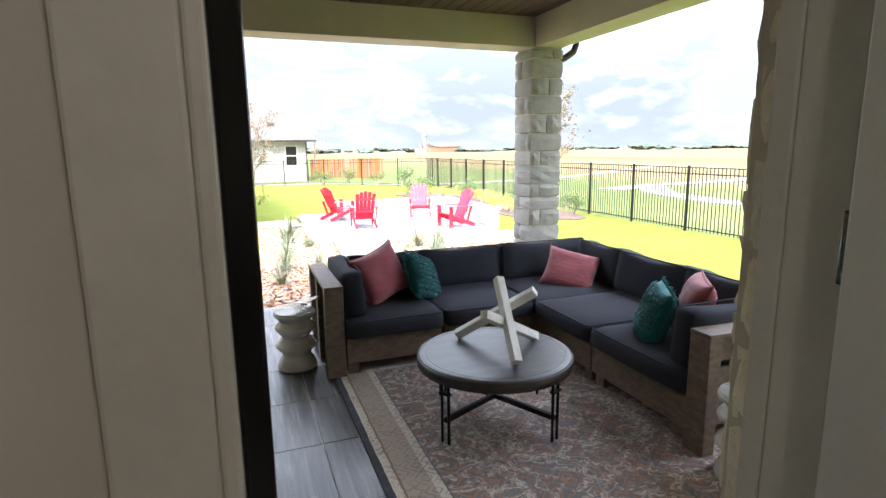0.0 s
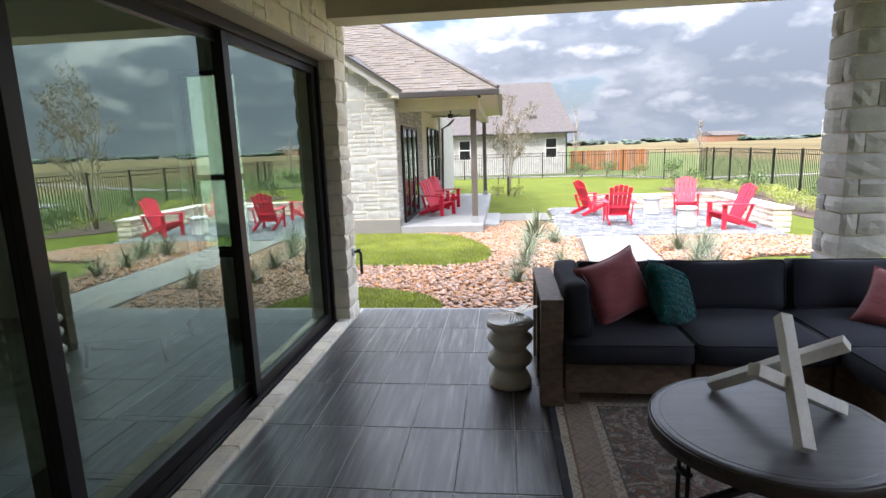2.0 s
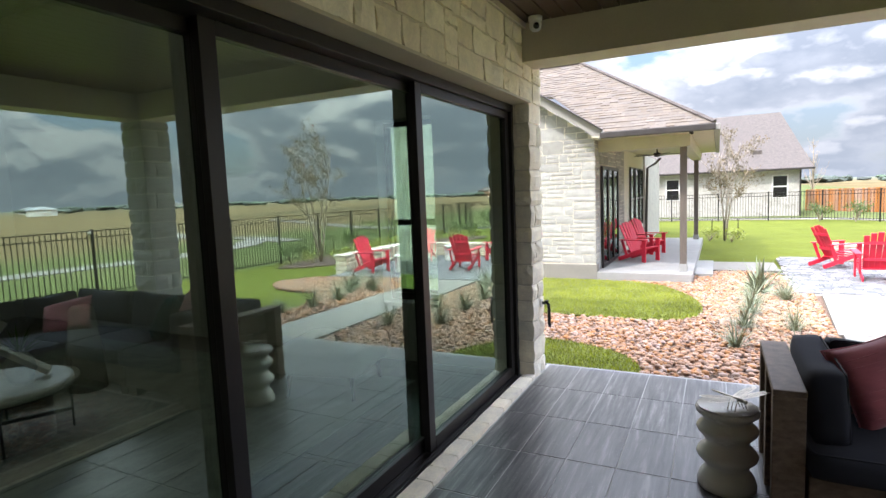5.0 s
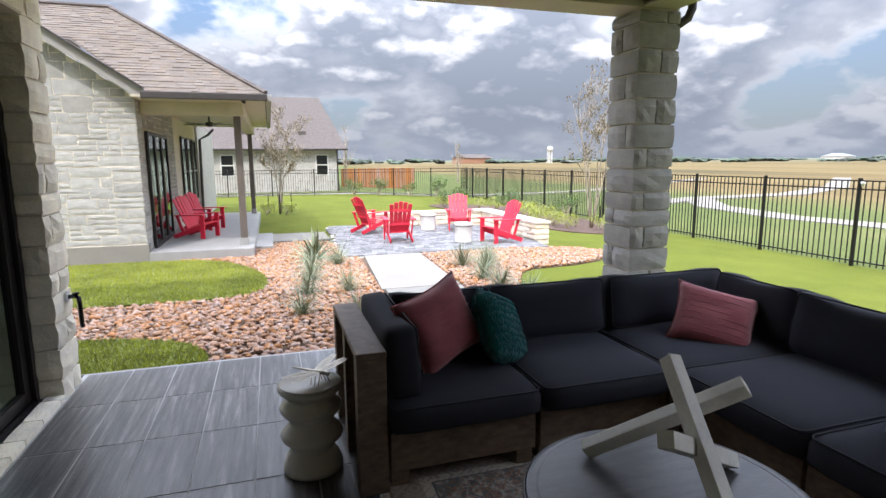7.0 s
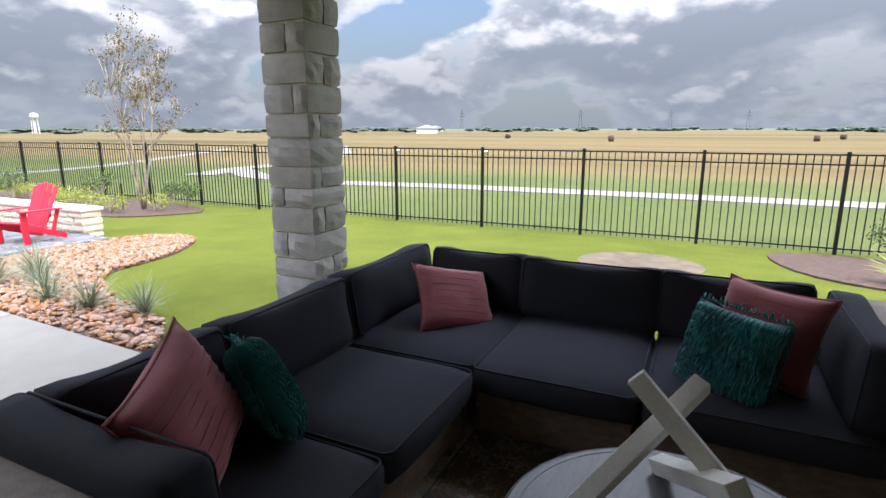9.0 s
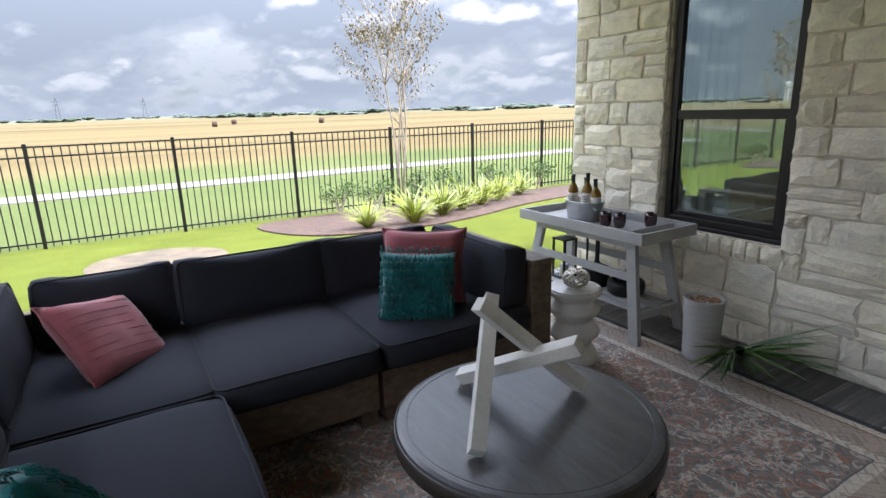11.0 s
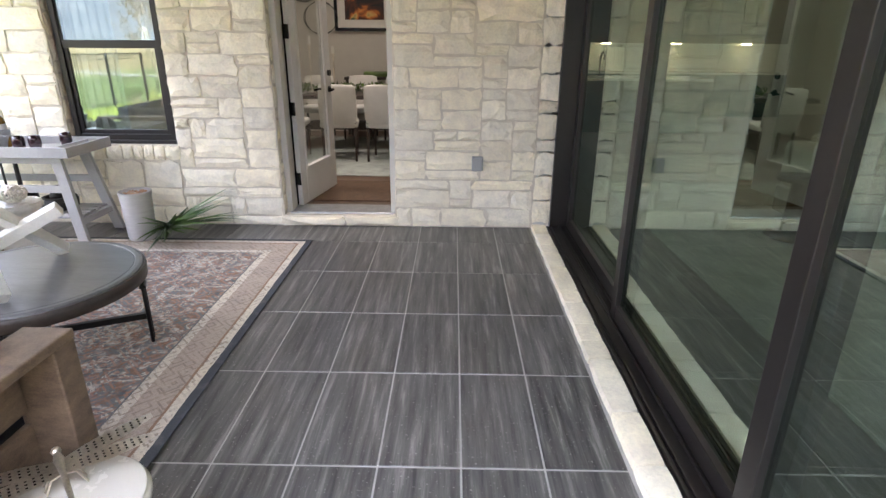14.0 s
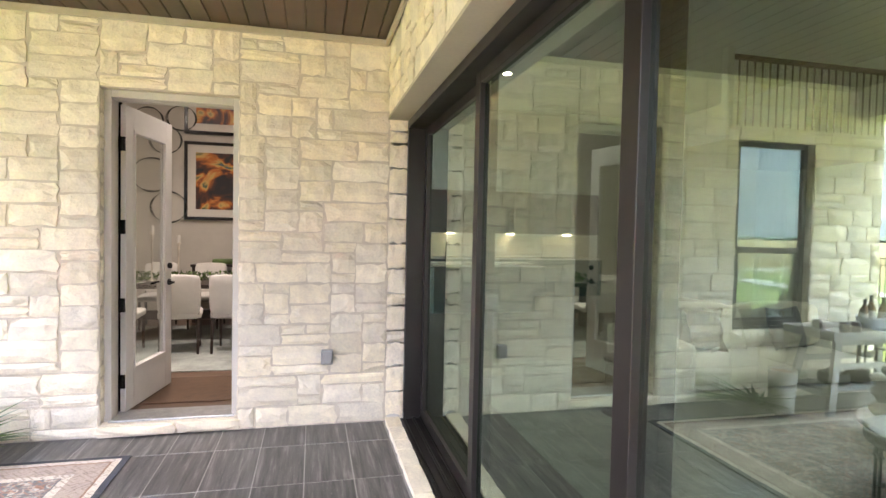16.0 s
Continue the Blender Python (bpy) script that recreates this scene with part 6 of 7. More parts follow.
# ornamental plants
def tuft(m, n, length, width, mat, label, category, seed, el=(35, 85), droop=(10, 70), name="ornamental_grass", group="ornamental grasses"):
    rr = random.Random(seed)
    bm = bmesh.new()
    for k in range(n):
        blade(bm, (rr.uniform(-0.03, 0.03), rr.uniform(-0.03, 0.03), -0.01), rr.uniform(0, math.tau), radians(rr.uniform(*el)), length * rr.uniform(0.55, 1.1), width * rr.uniform(0.7, 1.2), radians(rr.uniform(*droop)), 5)
    t = thing(name, label, category, m, group)
    part("leaves", bm, mat, t)
    return t


g1 = tuft(gpose(1.92, 9.3), 120, 0.58, 0.009, LEAF_GREY, "grey-green ornamental grass clump in the river rock", "grass", 1)
for i, (x, y, s) in enumerate(((1.80, 8.2, 0.9), (1.67, 7.05, 0.85), (2.50, 10.8, 1.0), (2.36, 8.25, 0.85), (2.24, 6.75, 0.8), (4.55, 9.75, 1.15), (4.80, 9.3, 1.0), (4.42, 8.4, 0.95), (4.36, 7.6, 0.95), (4.45, 6.9, 0.8), (5.1, 9.9, 1.0), (2.0, 10.3, 0.9))):
    g = copy_thing(g1, gpose(x, y, 47 * i))
    g.scale = (s, s, s)
yucca = tuft(gpose(2.15, 11.6), 44, 0.80, 0.075, LEAF_GREY, "tall blue-grey yucca in the river rock", "yucca", 5, (15, 80), (5, 60), "yucca", "yuccas")
for i, (x, y, s) in enumerate(((9.98, -0.3, 1.25), (9.75, -1.1, 1.3), (10.25, -2.0, 1.35), (10.75, -2.75, 1.25), (11.15, -3.5, 1.3), (11.6, -4.3, 1.25), (12.2, -5.4, 1.2))):
    if i == 0:
        lime = tuft(gpose(x, y), 150, 0.62, 0.026, LEAF_LIME, "lime striped flax lily in the mulch bed", "flax lily", 6, (40, 88), (25, 95), "flax_lily", "flax lilies")
    else:
        copy_thing(lime, gpose(x, y, 61 * i)).scale = (s, s, s)


def leaf_cloud(bm, centre, radius, n, size, rr, squash=0.8, hollow=0.35):
    for k in range(n):
        d = Vector((rr.gauss(0, 1), rr.gauss(0, 1), rr.gauss(0, 1))).normalized() * (hollow + (1 - hollow) * rr.random() ** 0.5) * radius
        p = Vector(centre) + Vector((d.x, d.y, d.z * squash)) + noise.noise_vector(Vector(centre) + d * 3) * radius * 0.25
        q = Euler((rr.uniform(0, 6.3), rr.uniform(0, 6.3), rr.uniform(0, 6.3))).to_matrix()
        s = size * rr.uniform(0.6, 1.3)
        a, b, c, e = (q @ Vector(v) * s for v in ((-0.5, 0, 0), (0, -0.25, 0.06), (0.5, 0, 0), (0, 0.25, 0.06)))
        bm.faces.new([bm.verts.new(p + v) for v in (a, b, c, e)])


def shrub(m, radius, height, mat, label, seed, n=420, size=0.05, group="shrubs"):
    rr = random.Random(seed)
    s = thing("shrub", label, "shrub", m, group)
    bm = bmesh.new()
    stems = bmesh.new()
    for k in range(9):
        a, d = rr.uniform(0, math.tau), radius * rr.uniform(0.2, 0.75)
        c = (d * math.cos(a), d * math.sin(a), height * rr.uniform(0.45, 0.8))
        add_tube(stems, [(0, 0, 0), (c[0] * 0.5, c[1] * 0.5, c[2] * 0.6), c], [0.012, 0.008, 0.004], 5)
        leaf_cloud(bm, c, radius * 0.5, n // 9, size, rr)
    part("branchwork", stems, BARK, s)
    part("foliage", bm, mat, s)
    return s


sh = shrub(gpose(12.9, -0.9), 0.42, 0.80, LEAF_GREEN, "dark green rounded shrub by the fence", 1, 700, 0.06)
for i, (x, y, s) in enumerate(((12.3, -1.55, 1.0), (12.9, -3.0, 1.05), (12.9, -3.9, 1.1), (12.8, -5.1, 1.15), (12.9, -6.6, 1.1), (12.9, -8.0, 1.0), (12.45, 16.0, 1.05), (12.9, 17.2, 1.0), (12.8, 20.5, 1.2), (11.2, 22.5, 1.3), (9.2, 25.2, 1.0), (10.4, 26.2, 1.2), (6.0, 33.0, 1.3), (7.5, 33.2, 1.4), (11.0, 33.0, 1.6), (9.4, 33.2, 1.2))):
    copy_thing(sh, gpose(x, y, 53 * i)).scale = (s, s, s)
lh = shrub(gpose(10.4, 16.4), 0.40, 0.46, LEAF_LIME, "yellow-green low hedge shrub in the mulch", 2, 460, 0.055, "yellow hedge shrubs")
HEDGE = ((10.25, 16.9), (10.45, 17.6), (10.6, 18.3), (10.8, 19.0), (11.0, 19.8), (11.2, 20.6), (11.4, 21.4), (11.6, 22.3), (11.8, 23.2), (11.2, 24.0), (10.4, 24.5), (9.6, 24.8), (8.9, 25.1))
for i, (x, y) in enumerate(HEDGE):
    copy_thing(lh, gpose(x + r.uniform(-0.15, 0.15), y + r.uniform(-0.15, 0.15), 71 * i)).scale = (r.uniform(1.0, 1.25),) * 3
copy_thing(lh, gpose(11.35, 15.95, 20))
copy_thing(lh, gpose(1.9, 22.0, 20))
copy_thing(lh, gpose(1.2, 22.3, 80))


def young_tree(m, height, seed, label):
    """A slim multi-stemmed tree with sparse leaves."""
    rr = random.Random(seed)
    t = thing("young_tree", label, "tree", m, "young trees")
    wood, leaves = bmesh.new(), bmesh.new()

    def sprout(p, d, ln, rad, level):
        pts, radii, q = [p], [rad], Vector(p)
        dd = Vector(d).normalized()
        for k in range(5):
            dd = (dd + Vector((rr.uniform(-0.1, 0.1), rr.uniform(-0.1, 0.1), rr.uniform(-0.02, 0.10)))).normalized()
            q = q + dd * ln / 5
            pts.append(q.copy())
            radii.append(rad * (1 - 0.8 * (k + 1) / 5) + 0.0015)
        add_tube(wood, pts, radii, 6 if level else 8)
        if level < 2:
            for k in range(5 if level else 7):
                u = rr.uniform(0.5, 0.99)
                b = pts[max(1, int(u * 5))]
                a = rr.uniform(0, math.tau)
                sprout(b, dd * 0.6 + Vector((math.cos(a), math.sin(a), rr.uniform(-0.1, 0.5))) * (0.55 if level == 0 else 0.9), ln * rr.uniform(0.26, 0.44), radii[2] * 0.5, level + 1)
        if level >= 1:
            for p2 in pts[2:]:
                leaf_cloud(leaves, p2, 0.12, 5 if level == 2 else 2, 0.070, rr, 1.0, 0.1)

    for k in range(4):
        a = k * 1.7 + rr.uniform(-0.3, 0.3)
        sprout(Vector((0.03 * math.cos(a), 0.03 * math.sin(a), -0.05)), Vector((0.10 * math.cos(a), 0.10 * math.sin(a), 1)), height * rr.uniform(0.72, 1.0), 0.030, 0)
    part("trunk", wood, BARK, t, "smooth pale multi-stemmed trunk", True)
    part("crown", leaves, LEAF_TREE, t, "sparse small leaves")
    for a in (0.5, 2.6, 4.7):
        part("stake", tube([(0.5 * math.cos(a), 0.5 * math.sin(a), -0.05), (0.5 * math.cos(a), 0.5 * math.sin(a), 0.75)], 0.016, 6), IRON, t, "dark stake")
        part("guy_wire", tube([(0.5 * math.cos(a), 0.5 * math.sin(a), 0.7), (0, 0, 1.1)], 0.004, 4), IRON, t)
    return t


young_tree(gpose(12.75, -2.35), 5.6, 3, "slim young tree with sparse leaves in the mulch bed")
young_tree(gpose(11.5, 16.6), 5.2, 4, "slim young tree by the north fence bed")
young_tree(pose(1.7, 23.0, -0.4), 3.8, 6, "slim young tree beside the neighbouring porch")

# ---- fence ----
FX, FY, FTOP = 13.58, 34.3, 1.10


def fence_run(name, a, b, label, near, top, base):
    """Posts every 2.4 m, two rails, pickets; those within the near stretch are parts of their own."""
    f = thing(name, label, "fence", pose(0, 0, 0))
    a, b = Vector((*a, 0)), Vector((*b, 0))
    d = (b - a).normalized()
    ln = (b - a).length
    ang = math.degrees(math.atan2(d.y, d.x))
    pm = box(-0.032, -0.032, 0, 0.032, 0.032, 1.0, 0.003)
    post_me = bpy.data.meshes.new("post")
    pm.to_mesh(post_me)
    pm.free()
    post_me.materials.append(IRON)
    qm = box(-0.0095, -0.0095, 0, 0.0095, 0.0095, 1.0)
    pk_me = bpy.data.meshes.new("picket")
    qm.to_mesh(pk_me)
    qm.free()
    pk_me.materials.append(IRON)
    far = bmesh.new()
    s = 0.0
    while s <= ln + 0.01:
        p = a + d * s
        o = new("post", post_me)
        o.matrix_basis = pose(p.x, p.y, base(p.x, p.y) - 0.1, 0, 0, ang) @ Matrix.Diagonal((1, 1, top - base(p.x, p.y) + 0.14, 1))
        o.parent = f
        if s + 0.1 < ln:
            n = 18
            for k in range(1, n):
                q = a + d * (s + 2.4 * k / n)
                z0 = base(q.x, q.y) + 0.05
                if near[0] <= (q.y if abs(d.y) > 0.5 else q.x) <= near[1]:
                    o = new("picket", pk_me)
                    o.matrix_basis = pose(q.x, q.y, z0, 0, 0, ang) @ Matrix.Diagonal((1, 1, top - z0 - 0.02, 1))
                    o.parent = f
                else:
                    add_box(far, q.x - 0.0095, q.y - 0.0095, z0, q.x + 0.0095, q.y + 0.0095, top - 0.02)
        s += 2.4
    if far.verts:
        tagged(part("far_picket", far, IRON, f), kind="stuff")
    else:
        far.free()
    for dz, rel in ((-0.02, 0), (-0.20, 0), (0.13, 1)):
        pts = [a + d * ln * k / 12 for k in range(13)]
        part("rail", tube([(p.x, p.y, (top + dz) if not rel else base(p.x, p.y) + dz) for p in pts], 0.02, 4), IRON, f)
    return f


near_base = lambda x, y: ground_z(x, y) - 0.03
fence_run("metal_fence", (FX, -14.53), (FX, FY), "black iron picket fence along the meadow", (-9.6, 26.4), FTOP, near_base)
fence_run("metal_fence", (FX - 0.1, FY), (-16.0, FY), "black iron picket fence along the back of the gardens", (1.5, 13.4), FTOP, near_base)
for y in (9.43, 7.03):
    fl = thing("fence_lamp", "small white lamp on a fence post", "lamp", pose(FX - 0.05, y - 0.06, FTOP - 0.14), "fence lamps")
    part("cap", lathe([(0, 0.10), (0.035, 0.10), (0.05, 0.08), (0.05, 0.07), (0.03, 0.06), (0.028, 0), (0, 0)], 16), CAMERA_WHITE, fl, "", True)

# cedar fence beyond
cf = thing("cedar_fence", "reddish cedar board fence behind the gardens", "fence", pose(0, 0, 0))
bd = box(-0.07, -0.012, 0, 0.07, 0.012, 1.75, 0.003)
bme = bpy.data.meshes.new("board")
bd.to_mesh(bme)
bd.free()
bme.materials.append(CEDAR)
x = 7.0
while x < 13.0:
    o = new("board", bme)
    o.matrix_basis = pose(x, 46.0, -0.75)
    o.parent = cf
    x += 0.146

# ---- neighbouring house with its porch ----
nb_wall = solid("house_wall", box(-9.0, NBY + 0.02, -0.7, NBX - 0.02, 26.0, 2.84), MORTAR, "grey limestone wall of the neighbouring house", "house", "structure")
bm = bmesh.new()
f = bm.faces.new([bm.verts.new(v) for v in ((-9.0, NBY + 0.02, 2.83), (NBX - 0.02, NBY + 0.02, 2.83), (-9.0, NBY + 0.02, 8.2))])
for g in bmesh.ops.extrude_face_region(bm, geom=[f])["geom"]:
    if isinstance(g, bmesh.types.BMVert):
        g.co.y += 0.18
part("gable", bm, MORTAR, nb_wall)
nface = lambda u, z: pose(u, NBY + 0.022, z, 0, 0, 180)
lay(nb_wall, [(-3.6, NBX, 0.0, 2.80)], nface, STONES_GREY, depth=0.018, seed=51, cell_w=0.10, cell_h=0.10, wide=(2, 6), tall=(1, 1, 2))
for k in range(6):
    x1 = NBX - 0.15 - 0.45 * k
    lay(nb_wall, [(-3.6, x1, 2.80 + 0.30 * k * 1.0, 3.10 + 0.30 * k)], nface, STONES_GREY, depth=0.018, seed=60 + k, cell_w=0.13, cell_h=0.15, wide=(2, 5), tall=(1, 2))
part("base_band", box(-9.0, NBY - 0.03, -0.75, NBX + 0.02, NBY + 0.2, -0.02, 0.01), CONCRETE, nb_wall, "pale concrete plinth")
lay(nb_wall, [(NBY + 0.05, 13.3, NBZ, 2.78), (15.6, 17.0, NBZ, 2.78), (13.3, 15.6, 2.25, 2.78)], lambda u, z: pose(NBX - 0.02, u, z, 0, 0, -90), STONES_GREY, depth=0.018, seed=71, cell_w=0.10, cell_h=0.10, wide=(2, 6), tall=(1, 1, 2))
slab("neighbour_porch_floor", NBX - 0.02, NBY - 0.02, -0.75, 1.0, 21.5, NBZ, CONCRETE_GREY, "grey concrete slab of the neighbouring porch", 0.01)
slab("neighbour_porch_step", 1.002, 13.6, -0.75, 1.38, 16.0, -0.30, CONCRETE_GREY, "low concrete step of the neighbouring porch", 0.01)
nd = thing("patio_door", "dark framed glass patio door of the neighbouring house", "door", pose(NBX + 0.005, 13.35, NBZ), kind="structure")
for k in range(3):
    y0 = 0.75 * k
    for b in ((0, y0, 0, 0.05, y0 + 0.07, 2.40), (0, y0 + 0.68, 0, 0.05, y0 + 0.75, 2.40), (0, y0 + 0.07, 0, 0.05, y0 + 0.68, 0.09), (0, y0 + 0.07, 2.32, 0.05, y0 + 0.68, 2.40)):
        part("frame", box(*b, 0.003), FRAME_DARK, nd)
    part("pane", box(0.02, y0 + 0.07, 0.09, 0.026, y0 + 0.68, 2.32), GLASS_WINDOW, nd)
# black sheet stands in for the shade of the room behind the panes
part("interior_shade_sheet", box(-0.006, 0, 0, -0.002, 2.25, 2.40), BLACK_GLOSS, nd)
for y0 in (18.0, 19.1, 20.2):
    nw = thing("house_window", "tall narrow dark window of the neighbouring house", "window", pose(NBX + 0.005, y0, 0.35), "neighbour windows", "structure")
    for b in ((0, 0, 0, 0.04, 0.05, 1.95), (0, 0.80, 0, 0.04, 0.85, 1.95), (0, 0.05, 0, 0.04, 0.80, 0.05), (0, 0.05, 1.90, 0.04, 0.80, 1.95), (0, 0.05, 0.93, 0.04, 0.80, 0.98)):
        part("frame", box(*b, 0.003), FRAME_DARK, nw)
    part("pane", box(0.012, 0.05, 0.05, 0.018, 0.80, 1.90), GLASS_WINDOW, nw)
for y0 in (13.22, 20.9):
    post = thing("porch_post", "square brown wooden porch post", "post", pose(0.80, y0, NBZ), "porch posts")
    part("shaft", box(-0.07, -0.07, 0.0, 0.07, 0.07, 2.98, 0.006), POST_WOOD, post)
    part("base_plate", box(-0.085, -0.085, 0, 0.085, 0.085, 0.16, 0.006), CONCRETE_GREY, post)
roof = thing("house_roof", "brown shingled hip roof of the neighbouring house", "roof", pose(0, 0, 0), kind="structure")
EY, EZ, EX, RY, RZ = 12.30, 2.87, 1.40, 16.25, 5.20
bm = bmesh.new()
quad = [[(-3.4, EY, EZ), (EX, EY, EZ), (-2.03, RY, RZ), (-9.0, RY, RZ), (-9.0, RY - 0.2, RZ - 0.1)], [(EX, EY, EZ), (EX, 21.6, EZ), (-2.03, 21.6, RZ), (-2.03, RY, RZ)], [(-2.03, RY, RZ), (-2.03, 21.6, RZ), (-9, 21.6, RZ), (-9, RY, RZ)]]
for pts in ([(-0.78, EY, EZ), (EX, EY, EZ), (-2.03, RY, RZ), (-9.0, RY, RZ), (-9.0, 14.6, 4.22), (-2.4, 14.4, 4.10)], quad[1], quad[2]):
    bm.faces.new([bm.verts.new(p) for p in pts])
part("deck", bm, SHINGLE_PLAIN, roof)
# shingle courses on the slope that faces the garden and on the porch side
sv, sf = [], []
r = random.Random(77)
slope = math.hypot(RY - EY, RZ - EZ)
rows = int(slope / 0.135)
for j in range(rows):
    u0, u1 = j / rows, (j + 1.25) / rows
    y0, z0, y1, z1 = EY + (RY - EY) * u0, EZ + (RZ - EZ) * u0, EY + (RY - EY) * u1, EZ + (RZ - EZ) * u1
    xr = EX + (-2.03 - EX) * (u0 + 0.3 / rows)
    xl = -0.78 - 1.62 * min(1, u0 / 0.53) if u0 < 0.53 else -6.0
    x = xr
    while x > xl:
        w = r.uniform(0.12, 0.30)
        t = r.choice((0.010, 0.018, 0.026))
        xa = max(xl, x - w)
        i0 = len(sv)
        for (a, b) in ((xa + 0.004, x - 0.004),):
            sv += [(a, y0, z0 + t), (b, y0, z0 + t), (b, y1, z1 + 0.006), (a, y1, z1 + 0.006), (a, y0, z0), (b, y0, z0)]
        sf += [(i0, i0 + 1, i0 + 2, i0 + 3), (i0 + 4, i0 + 5, i0 + 1, i0)]
        x -= w
me = bpy.data.meshes.new("shingles")
me.from_pydata(sv, [], sf)
me.materials.append(SHINGLE)
o = new("shingles", me)
o.parent = roof
tagged(o, kind="stuff")
part("ridge_cap", tube([(EX, EY, EZ + 0.03), (-2.03, RY, RZ + 0.03), (-9, RY, RZ + 0.03)], 0.05, 6), SHINGLE_PLAIN, roof)
part("gutter", box(-0.78, EY - 0.10, EZ - 0.13, EX + 0.02, EY + 0.01, EZ - 0.005, 0.01), GUTTER, roof, "dark metal gutter")
part("gutter_side", box(EX - 0.01, EY + 0.011, EZ - 0.13, EX + 0.10, 21.6, EZ - 0.005, 0.01), FASCIA, roof, "tan fascia board")
bm = bmesh.new()
slat_between(bm, (-0.74, EY + 0.06, EZ - 0.06), (-9.0, EY + 0.06, EZ - 0.06 + 8.26 * 0.66), 0.20, 0.05, (0, 1, 0))
part("rake_board", bm, FASCIA, roof, "pale rake board with dark drip edge")
bm = bmesh.new()
slat_between(bm, (-0.74, EY - 0.02, EZ + 0.055), (-9.0, EY - 0.02, EZ + 0.055 + 8.26 * 0.66), 0.035, 0.14, (0, 1, 0))
part("drip_edge", bm, GUTTER, roof)
bm = bmesh.new()
slat_between(bm, (-0.74, EY + 0.26, EZ - 0.02), (-9.0, EY + 0.26, EZ - 0.02 + 8.26 * 0.66), 0.03, 0.42, (0, 1, 0))
part("rake_soffit", bm, FASCIA, roof)
part("porch_ceiling", box(NBX, EY + 0.02, EZ - 0.10, EX - 0.02, 21.5, EZ - 0.06), BEAM_PAINT, roof, "pale porch ceiling")
part("porch_beam", box(0.66, 13.0, EZ - 0.36, 0.94, 21.2, EZ - 0.101, 0.005), BEAM_PAINT, roof)
part("porch_beam_front", box(NBX, 13.08, EZ - 0.36, 0.659, 13.36, EZ - 0.101, 0.005), BEAM_PAINT, roof)
fan = thing("ceiling_fan", "dark ceiling fan under the neighbouring porch roof", "fan", pose(-0.05, 16.6, EZ - 0.10))
part("rod", tube([(0, 0, 0), (0, 0, -0.16)], 0.02, 8), GUTTER, fan)
part("motor", lathe([(0, -0.28), (0.07, -0.27), (0.10, -0.22), (0.09, -0.17), (0.03, -0.155), (0, -0.155)], 20), GUTTER, fan, "", True)
for k in range(5):
    part("blade", box(0.09, -0.06, -0.225, 0.68, 0.06, -0.213, 0.004, Matrix.Rotation(radians(72 * k + 10), 4, "Z")), DARK_WOOD, fan)
cam2 = thing("security_camera", "small dark camera under the neighbouring eave", "camera", pose(0.95, EY + 0.12, EZ - 0.10))
part("housing", tube([(0, 0, 0), (0.02, -0.05, -0.04), (0.05, -0.14, -0.06)], 0.03, 10), GUTTER, cam2, "", True)
ds = thing("downspout", "dark downspout at the porch corner of the neighbouring house", "downspout", pose(0, 0, 0))
part("pipe", tube([(-0.4, 21.7, 2.7), (-0.6, 21.7, 2.5), (-0.85, 21.6, 2.35), (-0.9, 21.6, -0.2)], 0.045, 8), GUTTER, ds)
nx = solid("house_wing", box(-9.0, 21.55, -0.7, NBX + 0.05, 27.0, 2.82), SIDING, "pale masonry wing of the neighbouring house", "house", "structure")

# ---- farther house ----
HY = 38.8
fh = solid("far_house_wall", box(-9.0, HY, -0.8, 5.85, HY + 9, 2.35), SIDING, "whitewashed brick house beyond the back fence", "house", "structure")
br = box(-0.5, -0.01, -0.5, 0.5, 0.0, 0.5)
brm = bpy.data.meshes.new("brick")
br.to_mesh(brm)
br.free()
brm.materials.append(SIDING)
r = random.Random(31)
for k in range(230):
    o = new("brick", brm)
    o.matrix_basis = pose(r.uniform(-2.2, 5.6), HY - 0.002, -0.5 + 0.09 * r.randint(0, 30)) @ Matrix.Diagonal((0.24, 2.0, 0.075, 1))
    if 4.1 < o.matrix_basis.translation.x < 5.4 and o.matrix_basis.translation.z > 0.5:
        o.matrix_basis = Matrix.Translation((-3.5, 0, 0)) @ o.matrix_basis
    o.parent = fh
bm = bmesh.new()
c = [bm.verts.new(v) for v in ((-9.5, HY - 0.5, 2.42), (6.4, HY - 0.5, 2.42), (6.4, HY + 9.5, 2.42), (-9.5, HY + 9.5, 2.42))]
d0, d1 = bm.verts.new((-9.5, HY + 4.5, 6.2)), bm.verts.new((5.1, HY + 4.5, 6.2))
for f in ((c[0], c[1], d1, d0), (c[1], c[2], d1), (c[2], c[3], d0, d1), (c[3], c[0], d0), (c[3], c[2], c[1], c[0])):
    bm.faces.new(f)
part("roof", bm, SHINGLE_PLAIN, fh, "brown shingled roof")
part("gutter", box(-9.5, HY - 0.6, 2.30, 6.45, HY - 0.5, 2.42, 0.01), GUTTER, fh)
for x in (-0.3, 3.6):
    part("roof_vent", box(x - 0.25, HY + 0.75, 3.35, x + 0.25, HY + 1.1, 3.62, 0.03), SHINGLE_PLAIN, fh)
for x0 in (4.35, -1.6):
    fw = part("window", box(x0, HY - 0.04, 0.65, x0 + 0.85, HY + 0.04, 2.05, 0.01), LABEL, fh, "white framed window")
    for z0, z1 in ((0.72, 1.32), (1.39, 1.98)):
        part("pane", box(x0 + 0.07, HY - 0.05, z0, x0 + 0.78, HY - 0.041, z1), BLACK_GLOSS, fw, "dark glass")
part("downspout", tube([(5.75, HY - 0.55, 2.3), (5.8, HY - 0.06, 2.1), (5.8, HY - 0.06, -0.7)], 0.05, 6), GUTTER, fh)

